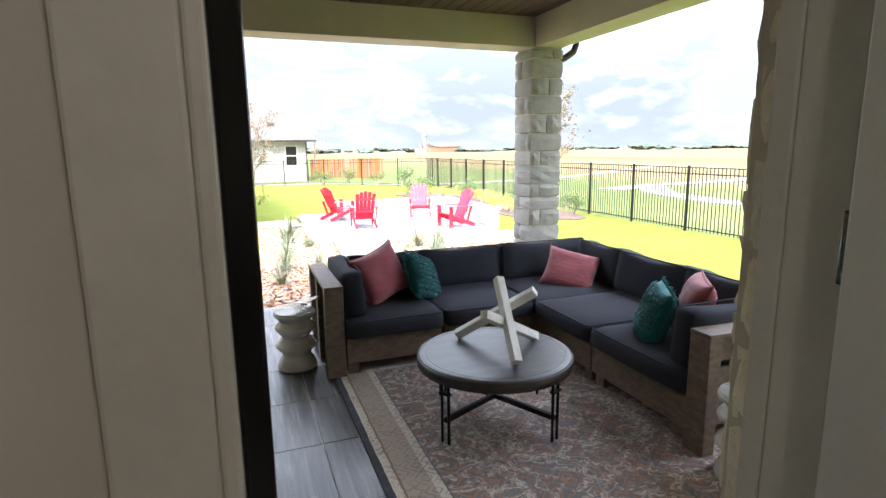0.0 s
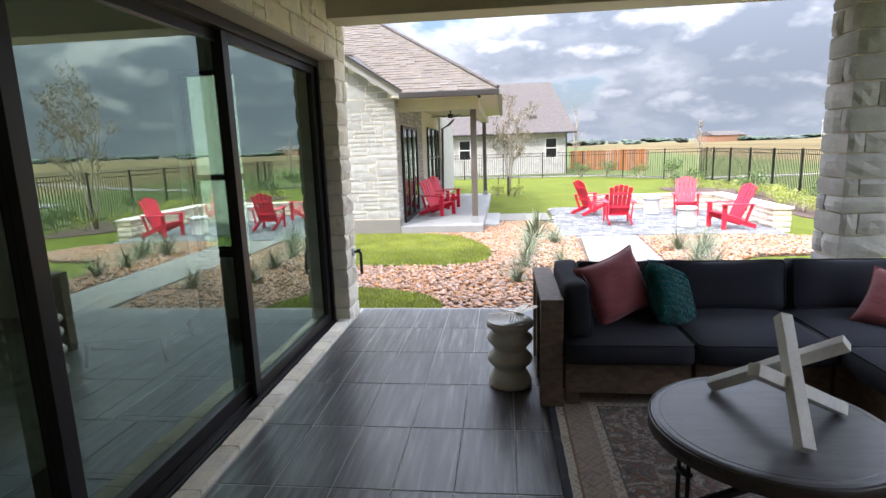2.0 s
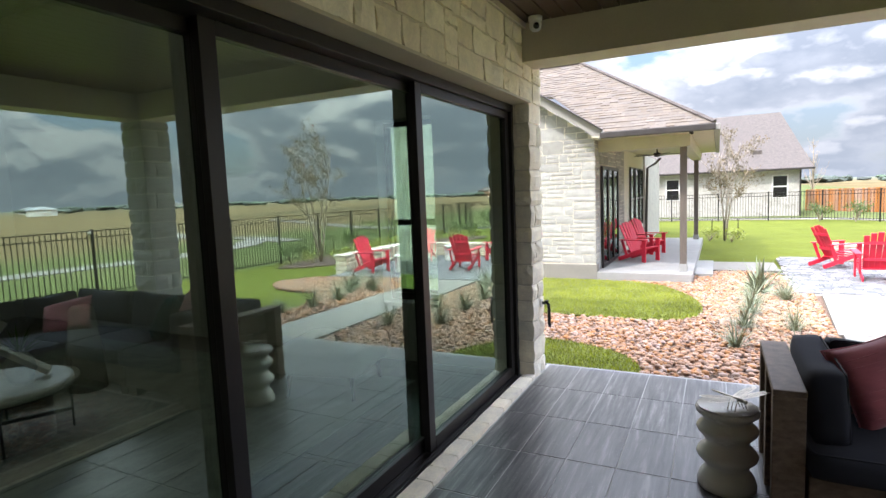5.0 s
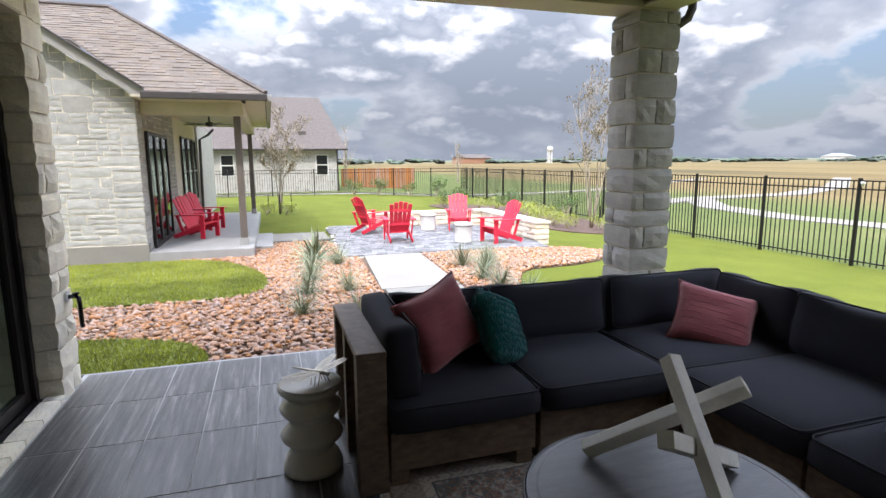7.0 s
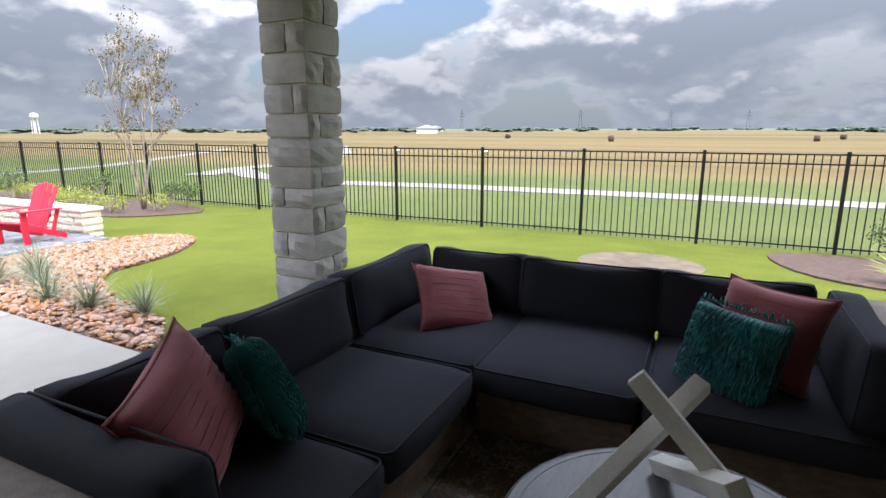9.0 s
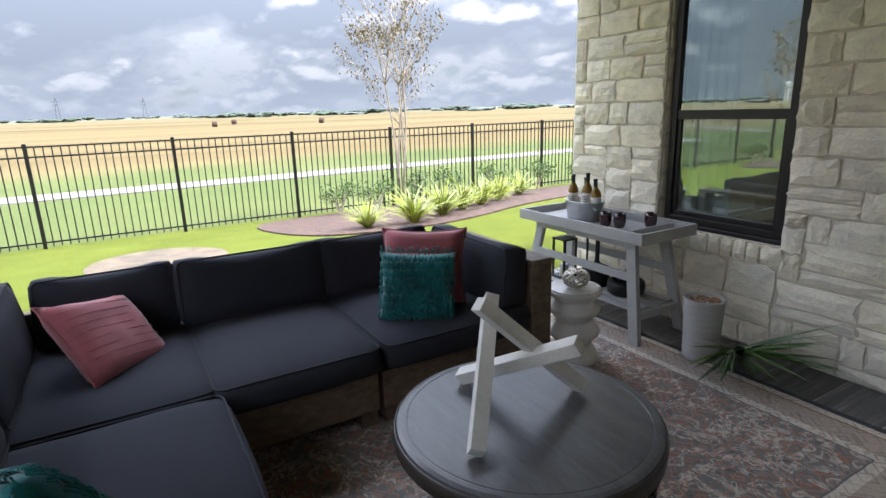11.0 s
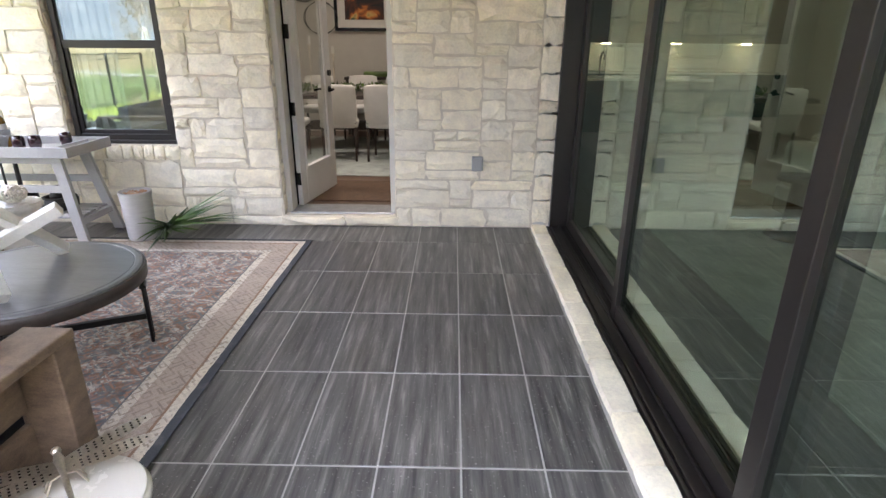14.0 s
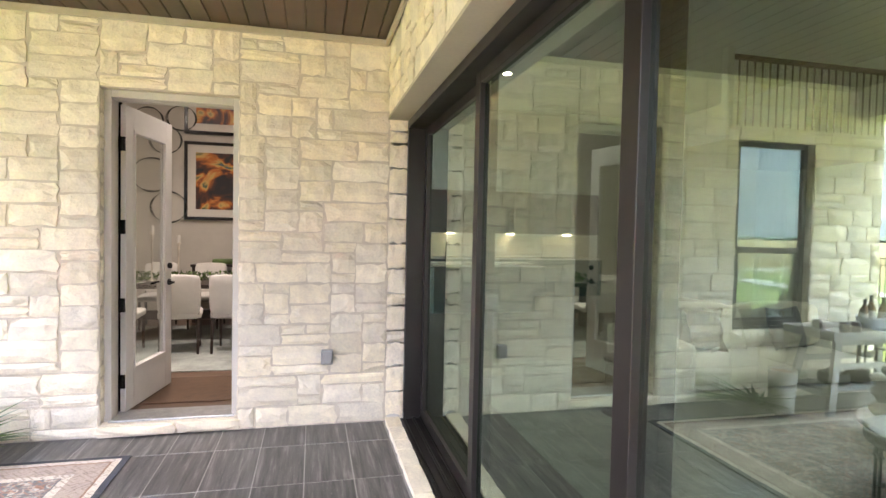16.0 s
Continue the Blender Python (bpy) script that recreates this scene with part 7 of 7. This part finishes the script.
# ---- far landscape ----
bm = bmesh.new()
r = random.Random(9)
for k in range(230):
    a = radians(r.uniform(-75, 150))
    d = r.uniform(330, 700)
    x, y = d * math.cos(a), d * math.sin(a)
    if x < 10 and y < 50:
        continue
    w, h = r.uniform(6, 20), r.uniform(1.6, 4.2)
    for q in range(5):
        vs = bmesh.ops.create_icosphere(bm, subdivisions=1, radius=1.0)["verts"]
        bmesh.ops.transform(bm, matrix=Matrix.Translation((x + r.uniform(-w, w) * 0.6, y + r.uniform(-w, w) * 0.6, wide_z(x, y) + h * r.uniform(0.25, 0.6))) @ Matrix.Diagonal((w * r.uniform(0.25, 0.5), w * r.uniform(0.25, 0.5), h * r.uniform(0.3, 0.5), 1)), verts=vs)
for v in bm.verts:
    v.co += noise.noise_vector(v.co * 0.7) * 0.8
# a little distance haze is put into this base colour
FAR_TREES = material("far_trees", (0.055, 0.072, 0.05), 0.95, var=0.3, scale=0.2, fine=1.5, bump=0.3, rand=0.3, island=True)
solid("far_trees", bm, FAR_TREES, "dark hazy tree line along the horizon", "trees", "stuff")
for x, y, w, d, h, mat, lb in ((330, 250, 26, 12, 5, LABEL, "white farm building on the horizon"), (250, 130, 22, 10, 4.5, LABEL, "white farm shed on the horizon"), (120, 320, 22, 12, 6, CEDAR, "red barn on the horizon"), (420, 210, 30, 12, 5, LABEL, "long white shed on the horizon")):
    b = thing("farm_building", lb, "building", pose(x, y, wide_z(x, y) - 0.3, 0, 0, 25))
    part("wall", box(-w / 2, -d / 2, 0, w / 2, d / 2, h * 0.62), mat, b)
    bm = bmesh.new()
    vs = [bm.verts.new(v) for v in ((-w / 2 - 0.5, -d / 2 - 0.5, h * 0.62), (w / 2 + 0.5, -d / 2 - 0.5, h * 0.62), (w / 2 + 0.5, d / 2 + 0.5, h * 0.62), (-w / 2 - 0.5, d / 2 + 0.5, h * 0.62), (-w / 2, 0, h), (w / 2, 0, h))]
    for f in ((0, 1, 5, 4), (2, 3, 4, 5), (1, 2, 5), (3, 0, 4), (3, 2, 1, 0)):
        bm.faces.new([vs[i] for i in f])
    part("roof", bm, GALV if mat is not CEDAR else SHINGLE_PLAIN, b)
wtw = thing("water_tower", "white water tower on the horizon", "water tower", pose(172, 318, wide_z(172, 318)) @ Matrix.Diagonal((0.66, 0.66, 0.72, 1)))
part("tank", lathe([(0, 10.2), (2.4, 10.6), (3.0, 11.6), (3.0, 13.2), (2.2, 14.2), (0, 14.7)], 20), LABEL, wtw, "", True)
for k in range(5):
    a = k * math.tau / 5
    part("leg", tube([(2.6 * math.cos(a), 2.6 * math.sin(a), -1), (2.2 * math.cos(a), 2.2 * math.sin(a), 11)], 0.3, 6), LABEL, wtw)
part("riser", tube([(0, 0, -1), (0, 0, 10.5)], 0.6, 8), LABEL, wtw)
for x, y in ((560, 120), (600, 40), (640, -30), (520, 230)):
    py = thing("power_pylon", "thin grey power pylon on the horizon", "pylon", pose(x, y, wide_z(x, y)), "power pylons")
    for s in (-1, 1):
        part("mast", tube([(0, s * 1.8, 0), (0, s * 0.3, 20)], 0.16, 4), GUTTER, py)
    for z in (14, 17):
        part("arm", tube([(0, -3.0, z), (0, 3.0, z)], 0.14, 4), GUTTER, py)
bale = thing("hay_bale", "round weathered hay bale in the dry field", "hay bale", pose(115, 20, wide_z(115, 20) + 0.56, 90, 0, 20), "hay bales")
part("roll", lathe([(0, -0.5), (0.56, -0.5), (0.61, -0.42), (0.61, 0.42), (0.56, 0.5), (0, 0.5)], 20), MULCH, bale, "", True)
for x, y in ((128, -16), (124, -38), (140, 50), (150, -24)):
    copy_thing(bale, pose(x, y, wide_z(x, y) + 0.56, 90, 0, x * 7 % 180))
for x, y, h, sd in ((2.6, 62, 5.5, 11), (8.6, 56, 6.0, 12), (21, 58, 4.5, 13)):
    bt = thing("bare_tree", "leafless slim tree behind the far house", "tree", pose(x, y, -0.8), "bare trees")
    rr = random.Random(sd)
    bm = bmesh.new()
    add_tube(bm, [(0, 0, 0), (0.05, 0, h * 0.5), (0, 0.05, h)], [0.09, 0.05, 0.01], 6)
    for k in range(38):
        z = h * rr.uniform(0.25, 0.9)
        a, ln = rr.uniform(0, math.tau), h * rr.uniform(0.12, 0.28) * (1.2 - z / h)
        add_tube(bm, [(0, 0, z), (ln * 0.5 * math.cos(a), ln * 0.5 * math.sin(a), z + ln * 0.6), (ln * math.cos(a) * 0.8, ln * math.sin(a) * 0.8, z + ln * 1.5)], [0.03, 0.02, 0.008], 4)
    part("trunk", bm, BARK, bt)

# ---- living room contents ----
solid("living_rug", box(-5.6, -1.6, ROOM_Z + 0.0045, -0.965, 4.35, ROOM_Z + 0.012, 0.003), RUG_PALE, "pale grey-green patterned living room rug", "rug")
ls = thing("white_sofa", "white upholstered sofa in the living room", "sofa", pose(0, 0, ROOM_Z + 0.013))
part("base", box(-4.7, -0.45, 0.02, -2.25, 0.66, 0.26, 0.03), WHITE_FABRIC, ls)
for x0 in (-2.45, -4.70):
    ob = part("arm", soft_box(0.20, 1.10, 0.40, 0.05, 0.01), WHITE_FABRIC, ls, "", True)
    ob.matrix_basis = pose(x0 + 0.10, 0.105, 0.262)
for k in range(2):
    ob = part("seat_cushion", soft_box(0.99, 0.85, 0.18, 0.05, 0.02), WHITE_FABRIC, ls, "", True)
    ob.matrix_basis = pose(-2.96 - k * 1.01, 0.24, 0.262)
    ob = part("back_cushion", soft_box(0.98, 0.22, 0.42, 0.07, 0.03), WHITE_FABRIC, ls, "", True)
    ob.matrix_basis = pose(-2.96 - k * 1.01, -0.14, 0.44, 8)
part("back", box(-4.49, -0.449, 0.262, -2.46, -0.28, 0.72, 0.04), WHITE_FABRIC, ls)
for x, mt, rz in ((-2.65, GREY_PILLOW, 15), (-2.95, DARK_WOOD, -10), (-3.2, LABEL, 8), (-3.9, GREY_PILLOW, 10)):
    p = tagged(part("sofa_pillow", pillow_bm(0.46, 0.42, 0.15, 10, int(x * 10)), mt, None, "", True), "loose pillow leaning on the white sofa", "pillow", "living room pillows")
    p.matrix_basis = pose(x, 0.06, 0.70, -18, 0, rz + 180)
ot = thing("ottoman", "white upholstered ottoman with dark tapered legs", "ottoman", pose(-1.55, 3.95, ROOM_Z + 0.013, 0, 0, 12))
part("cushion", soft_box(0.75, 0.75, 0.24, 0.04, 0.01), WHITE_FABRIC, ot, "", True).matrix_basis = pose(0, 0, 0.20)
for x in (-0.28, 0.28):
    for y in (-0.28, 0.28):
        part("leg", tube([(x * 1.08, y * 1.08, 0), (x, y, 0.21)], [0.014, 0.024], 8), DARK_WOOD, ot)
ct2 = thing("round_table", "round white topped table with a dark drum base", "table", pose(-3.1, 2.1, ROOM_Z + 0.013))
part("top", lathe([(0, 0.40), (0.50, 0.40), (0.51, 0.41), (0.51, 0.435), (0.50, 0.44), (0, 0.44)], 40), QUARTZ, ct2, "", True)
part("drum", lathe([(0.30, 0), (0.33, 0.01), (0.33, 0.39), (0.30, 0.40)], 30), DARK_WOOD, ct2, "", True)
vs_ = thing("vase", "white vase with green sprigs on the round table", "vase", pose(-3.05, 2.25, ROOM_Z + 0.453))
part("pot", lathe([(0, 0), (0.07, 0), (0.10, 0.08), (0.085, 0.16), (0.05, 0.20), (0.055, 0.22), (0.04, 0.21), (0, 0.05)], 24), CERAMIC, vs_, "", True)
bm = bmesh.new()
for k in range(40):
    blade(bm, (0, 0, 0.18), r.uniform(0, math.tau), radians(r.uniform(30, 85)), r.uniform(0.15, 0.32), 0.012, radians(40), 4)
part("sprigs", bm, LEAF_GREEN, vs_)
lamp = thing("table_lamp", "white cone shaped lamp on the living room table", "lamp", pose(-3.75, 3.1, ROOM_Z + 0.013))
part("body", lathe([(0, 0), (0.16, 0), (0.15, 0.30), (0.10, 0.75), (0.07, 0.78), (0, 0.78)], 24), CERAMIC, lamp, "", True)
dt = thing("side_drum", "dark wooden drum table by the white sofa", "table", pose(-2.0, 0.3, ROOM_Z + 0.013))
part("body", lathe([(0, 0), (0.16, 0), (0.18, 0.02), (0.07, 0.06), (0.06, 0.44), (0.17, 0.46), (0.17, 0.49), (0, 0.49)], 24), DARK_WOOD, dt, "", True)
# kitchen at the back
kit = thing("kitchen_cabinet", "dark kitchen cabinets under a pale quartz counter", "cabinet", pose(0, 0, ROOM_Z))
for k in range(7):
    x0 = -6.4 + k * 0.75
    b = part("base_unit", box(x0, -8.45, 0.0, x0 + 0.74, -7.85, 0.88, 0.004), CABINET_TEAL, kit)
    part("door", box(x0 + 0.03, -7.849, 0.12, x0 + 0.71, -7.83, 0.85, 0.004), CABINET_TEAL, b)
    u = part("wall_unit", box(x0, -8.45, 1.50, x0 + 0.74, -8.08, 2.5, 0.004), CABINET, kit)
    part("door", box(x0 + 0.02, -8.079, 1.52, x0 + 0.72, -8.06, 2.48, 0.004), CABINET, u)
solid("kitchen_counter", box(-6.42, -8.47, ROOM_Z + 0.881, -1.13, -7.82, ROOM_Z + 0.92, 0.004), QUARTZ, "pale quartz kitchen worktop", "worktop")
solid("backsplash", box(-6.42, -8.49, ROOM_Z + 0.921, -1.13, -8.472, ROOM_Z + 1.50), QUARTZ, "pale stone kitchen backsplash", "", "structure")
isl = thing("kitchen_island", "teal kitchen island with a pale stone top and a bronze tap", "island", pose(0, 0, ROOM_Z))
part("body", box(-3.6, -6.2, 0, -1.6, -5.4, 0.88, 0.004), CABINET_TEAL, isl)
part("top", box(-3.7, -6.3, 0.881, -1.45, -5.25, 0.92, 0.004), QUARTZ, isl)
part("tap", tube([(-1.95, -5.95, 0.92), (-1.95, -5.95, 1.22), (-1.95, -5.90, 1.31), (-1.95, -5.80, 1.33), (-1.95, -5.72, 1.28), (-1.95, -5.71, 1.20)], 0.014, 8), BOTTLE_DARK, isl, "", True)
for x in (-5.6, -4.1, -2.6, -1.5):
    uc = thing("cabinet_lamp", "warm lamp under the kitchen wall cabinets", "lamp", pose(x, -8.2, ROOM_Z + 1.48), "cabinet lamps")
    part("strip", box(-0.09, -0.04, 0, 0.09, 0.04, 0.015), LAMP_GLOW, uc)
# gallery with railing
slab("gallery", -8.5, -4.6, 2.88, -4.8, -1.9, 3.08, WALL_IN_WHITE, "pale edge of the upper gallery")
gr = thing("gallery_railing", "dark baluster railing along the upper gallery", "railing", pose(0, 0, 0))
for k in range(29):
    x = -8.4 + k * 0.125
    part("baluster", box(x - 0.008, -1.97, 3.08, x + 0.008, -1.954, 3.98), BOTTLE_DARK, gr)
part("handrail", box(-8.45, -2.0, 3.98, -4.90, -1.92, 4.04, 0.01), DARK_WOOD, gr)
part("newel", box(-4.90, -2.02, 3.08, -4.80, -1.91, 4.12, 0.006), DOOR_PAINT, gr)
# ceiling lights: one known in the living room, the rest added as fill
DISC = glow_material("downlight_glow", (1.0, 0.88, 0.70), 14.0)
for x, y, z in ((-3.4, 1.2, 4.599), (-3.4, 3.4, 4.599), (-5.6, 1.2, 4.599), (-2.6, -1.8, 4.599), (-3.0, -5.6, 4.599), (1.4, -1.4, 3.899), (3.2, -1.4, 3.899), (2.3, -3.2, 3.899)):
    dl = thing("downlight", "round recessed ceiling light, mostly added as fill", "downlight", pose(x, y, z), "recessed lights")
    part("ring", lathe([(0.075, 0), (0.095, 0), (0.095, -0.008), (0.075, -0.006)], 24), CEILING_WHITE, dl)
    part("lens", lathe([(0, -0.004), (0.074, -0.004), (0.074, -0.002)], 24), DISC, dl, "glowing lens")
    ld = bpy.data.lights.new("downlight", "AREA")
    ld.shape, ld.size, ld.energy, ld.color = "DISK", 0.15, (0.4 if x < -0.3 else 1.05), (1.0, 0.91, 0.79)
    ld.spread = radians(105)
    lo = new("downlight_lamp", ld)
    lo.parent = dl
    lo.matrix_basis = pose(0, 0, -0.012)

# ---- dining room contents ----
DZ = 0.076
solid("dining_rug", box(0.5, -4.3, DZ, 3.9, -1.55, DZ + 0.01, 0.003), RUG_PALE, "pale patterned dining room rug", "rug")
solid("door_mat", box(1.12, -1.30, DZ, 2.02, -0.50, DZ + 0.012, 0.004), material("coir_mat", (0.10, 0.058, 0.032), 0.95, var=0.2, scale=12, fine=200, bump=0.8, depth=0.006), "brown coir mat inside the door", "mat")
tb = thing("dining_table", "dark wood dining table set with plates", "table", pose(0, 0, DZ + 0.011))
part("tabletop", box(0.9, -3.85, 0.70, 3.5, -2.85, 0.75, 0.008), DARK_WOOD, tb)
for x in (1.25, 3.15):
    part("trestle", box(x - 0.06, -3.65, 0, x + 0.06, -3.05, 0.70, 0.008), DARK_WOOD, tb)
part("stretcher", box(1.31, -3.40, 0.25, 3.09, -3.30, 0.37, 0.006), DARK_WOOD, tb)


def dining_chair(m):
    """Faces local -y."""
    c = thing("dining_chair", "white upholstered dining chair with dark wooden legs", "chair", m, "dining chairs")
    part("seat", soft_box(0.46, 0.46, 0.09, 0.03, 0.01), WHITE_FABRIC, c, "", True).matrix_basis = pose(0, 0, 0.40)
    part("backrest", soft_box(0.44, 0.06, 0.46, 0.03, 0.01), WHITE_FABRIC, c, "", True).matrix_basis = pose(0, 0.22, 0.46, -8)
    for x in (-0.2, 0.2):
        part("leg", tube([(x, -0.20, 0), (x, -0.19, 0.40)], [0.014, 0.02], 8), DARK_WOOD, c)
        part("leg", tube([(x, 0.26, 0), (x, 0.20, 0.42), (x, 0.245, 0.62)], [0.014, 0.02, 0.014], 8), DARK_WOOD, c)
    part("back_rail", box(-0.21, 0.20, 0.42, 0.21, 0.225, 0.46, 0.004), DARK_WOOD, c)
    return c


dc = dining_chair(pose(2.10, -2.55, DZ + 0.011, 0, 0, 8))
for x, y, rz in ((1.50, -2.55, -4), (2.75, -2.55, 3), (1.50, -4.15, 180), (2.10, -4.15, 176), (2.75, -4.15, 184)):
    copy_thing(dc, pose(x, y, DZ + 0.011, 0, 0, rz))
TBZ = DZ + 0.762
for x, y in ((1.5, -3.05), (2.1, -3.05), (2.75, -3.05), (1.5, -3.65), (2.1, -3.65), (2.75, -3.65)):
    pl_ = thing("dinner_plate", "white plate with a folded green napkin on the table", "plate", pose(x, y, TBZ), "place settings")
    part("plate", lathe([(0, 0), (0.09, 0), (0.135, 0.016), (0.137, 0.019), (0.09, 0.008), (0, 0.006)], 28), QUARTZ, pl_, "", True)
    part("napkin", box(-0.05, -0.09, 0.009, 0.05, 0.09, 0.02, 0.004), LEAF_GREEN, pl_)
gar = thing("garland", "leafy green garland along the dining table", "garland", pose(0, 0, TBZ))
bm = bmesh.new()
for k in range(24):
    leaf_cloud(bm, (1.3 + k * 0.075, -3.36 + r.uniform(-0.04, 0.04), 0.06), 0.09, 22, 0.06, r)
part("leaves", bm, LEAF_GREEN, gar)
for x, h in ((2.62, 0.62), (2.30, 0.50)):
    cs = thing("candlestick", "tall bronze candlestick with a white candle", "candlestick", pose(x, -3.34, TBZ + 0.0), "candlesticks")
    part("stem", lathe([(0, 0), (0.055, 0), (0.05, 0.015), (0.012, 0.04), (0.009, h - 0.1), (0.02, h - 0.06), (0.01, h - 0.03), (0.035, h), (0, h)], 16), SILVER, cs, "", True)
    part("candle", lathe([(0, h), (0.022, h), (0.022, h + 0.10), (0, h + 0.10)], 16), LABEL, cs)


def painting_material():
    m = bpy.data.materials.new("abstract_painting")
    t = nodes_of(m)
    pos = node(t, "ShaderNodeNewGeometry").outputs["Position"]
    n = node(t, "ShaderNodeTexNoise", {"Vector": pos, "Scale": 2.6, "Detail": 3.0, "Distortion": 1.2}).outputs[0]
    col = ramp(t, n, [(0.34, (0.015, 0.014, 0.016)), (0.45, (0.10, 0.03, 0.015)), (0.52, (0.55, 0.17, 0.03)), (0.58, (0.62, 0.40, 0.12)), (0.66, (0.05, 0.10, 0.06)), (0.75, (0.20, 0.28, 0.42))])
    p = node(t, "ShaderNodeBsdfPrincipled", {"Base Color": col, "Roughness": 0.4})
    node(t, "ShaderNodeOutputMaterial", {"Surface": p.outputs[0]})
    return m


ART = painting_material()
for z0, z1 in ((1.66, 2.90), (3.02, 3.75)):
    fr = thing("framed_painting", "black framed abstract painting in orange and black with a white mount", "painting", pose(0, 0, 0), "framed paintings")
    x0, x1 = 1.62, 2.58
    for b in ((x0, -4.998, z0, x0 + 0.05, -4.955, z1), (x1 - 0.05, -4.998, z0, x1, -4.955, z1), (x0 + 0.05, -4.998, z0, x1 - 0.05, -4.955, z0 + 0.05), (x0 + 0.05, -4.998, z1 - 0.05, x1 - 0.05, -4.955, z1)):
        part("frame", box(*b, 0.004), BLACK_GLOSS, fr)
    part("mount", box(x0 + 0.05, -4.998, z0 + 0.05, x1 - 0.05, -4.975, z1 - 0.05), LABEL, fr)
    part("canvas", box(x0 + 0.17, -4.974, z0 + 0.17, x1 - 0.17, -4.970, z1 - 0.17), ART, fr)
for x, z, rad in ((2.85, 2.9, 0.22), (3.05, 2.35, 0.27), (2.80, 1.85, 0.25), (2.62, 3.25, 0.20), (3.1, 3.2, 0.2)):
    wr = thing("wire_ring", "dark wire ring wall ornament", "wall decor", pose(x, -4.97, z), "wire rings")
    for k in range(3):
        part("hoop", tube([((rad + 0.012 * k) * math.cos(i * math.tau / 40), 0.008 * k, (rad - 0.009 * k) * math.sin(i * math.tau / 40)) for i in range(40)], 0.005, 6, True), BOTTLE_DARK, wr, "", True)
cons = thing("console", "dark console with a green runner against the dining room wall", "console", pose(0, 0, DZ))
part("top", box(1.0, -4.95, 0.86, 2.4, -4.55, 0.90, 0.005), DARK_WOOD, cons)
for x in (1.03, 2.33):
    part("leg", box(x, -4.93, 0, x + 0.05, -4.57, 0.86, 0.004), DARK_WOOD, cons)
part("runner", box(1.5, -4.80, 0.901, 2.1, -4.60, 0.98, 0.02), LEAF_GREEN, cons)
# curtains inside the porch window
cu = thing("curtain", "sheer white curtain inside the window", "curtain", pose(0, 0, 0))
for x0, x1 in ((WX1 - 0.30, WX1 + 0.12), (WX0 - 0.12, WX0 + 0.10)):
    bm = bmesh.new()
    rows = []
    for i in range(41):
        x = x0 + (x1 - x0) * i / 40
        y = -0.40 + 0.025 * math.sin(i * 0.9)
        rows.append([bm.verts.new((x, y, z)) for z in (DZ + 0.02, 2.75)])
    for a, b in zip(rows, rows[1:]):
        bm.faces.new((a[0], b[0], b[1], a[1]))
    bmesh.ops.solidify(bm, geom=bm.faces[:], thickness=0.004)
    part("panel", bm, CURTAIN, cu, "", True)
part("rod", tube([(WX0 - 0.25, -0.40, 2.76), (WX1 + 0.25, -0.40, 2.76)], 0.012, 8), BOTTLE_DARK, cu)

# ---- porch tiles ----
k0 = int(math.floor((0.0 - TX0) / TW))
for i in range(k0, 20):
    for j in range(-2, 12):
        x0, x1 = max(TX0 + i * TW, 0.0), min(TX0 + (i + 1) * TW, PX)
        y0, y1 = max(TY0 + j * TL, 0.0), min(TY0 + (j + 1) * TL, PY)
        if x1 - x0 < 0.02 or y1 - y0 < 0.02:
            continue
        ob = new("tile", tile_me)
        ob.matrix_basis = pose((x0 + x1) / 2, (y0 + y1) / 2, 0.0) @ Matrix.Diagonal((x1 - x0 - 0.005, y1 - y0 - 0.005, 1, 1))
        ob.parent = floor

# ---- living room tiles along the glass ----
TILE_IN = tile_material("living_tile", (0.050, 0.043, 0.036), (0.095, 0.084, 0.072), 0.4)
in_me = tile_me.copy()
in_me.materials.clear()
in_me.materials.append(TILE_IN)
for x0, x1 in ((-0.70, -0.366), (-1.31, -0.70)):
    for j in range(-14, 8):
        y0, y1 = TY0 + j * TL, min(TY0 + (j + 1) * TL, 4.86)
        ob = new("tile", in_me)
        ob.matrix_basis = pose((x0 + x1) / 2, (y0 + y1) / 2, ROOM_Z + 0.004) @ Matrix.Diagonal((x1 - x0 - 0.005, y1 - y0 - 0.005, 1, 1))
        ob.parent = living_floor
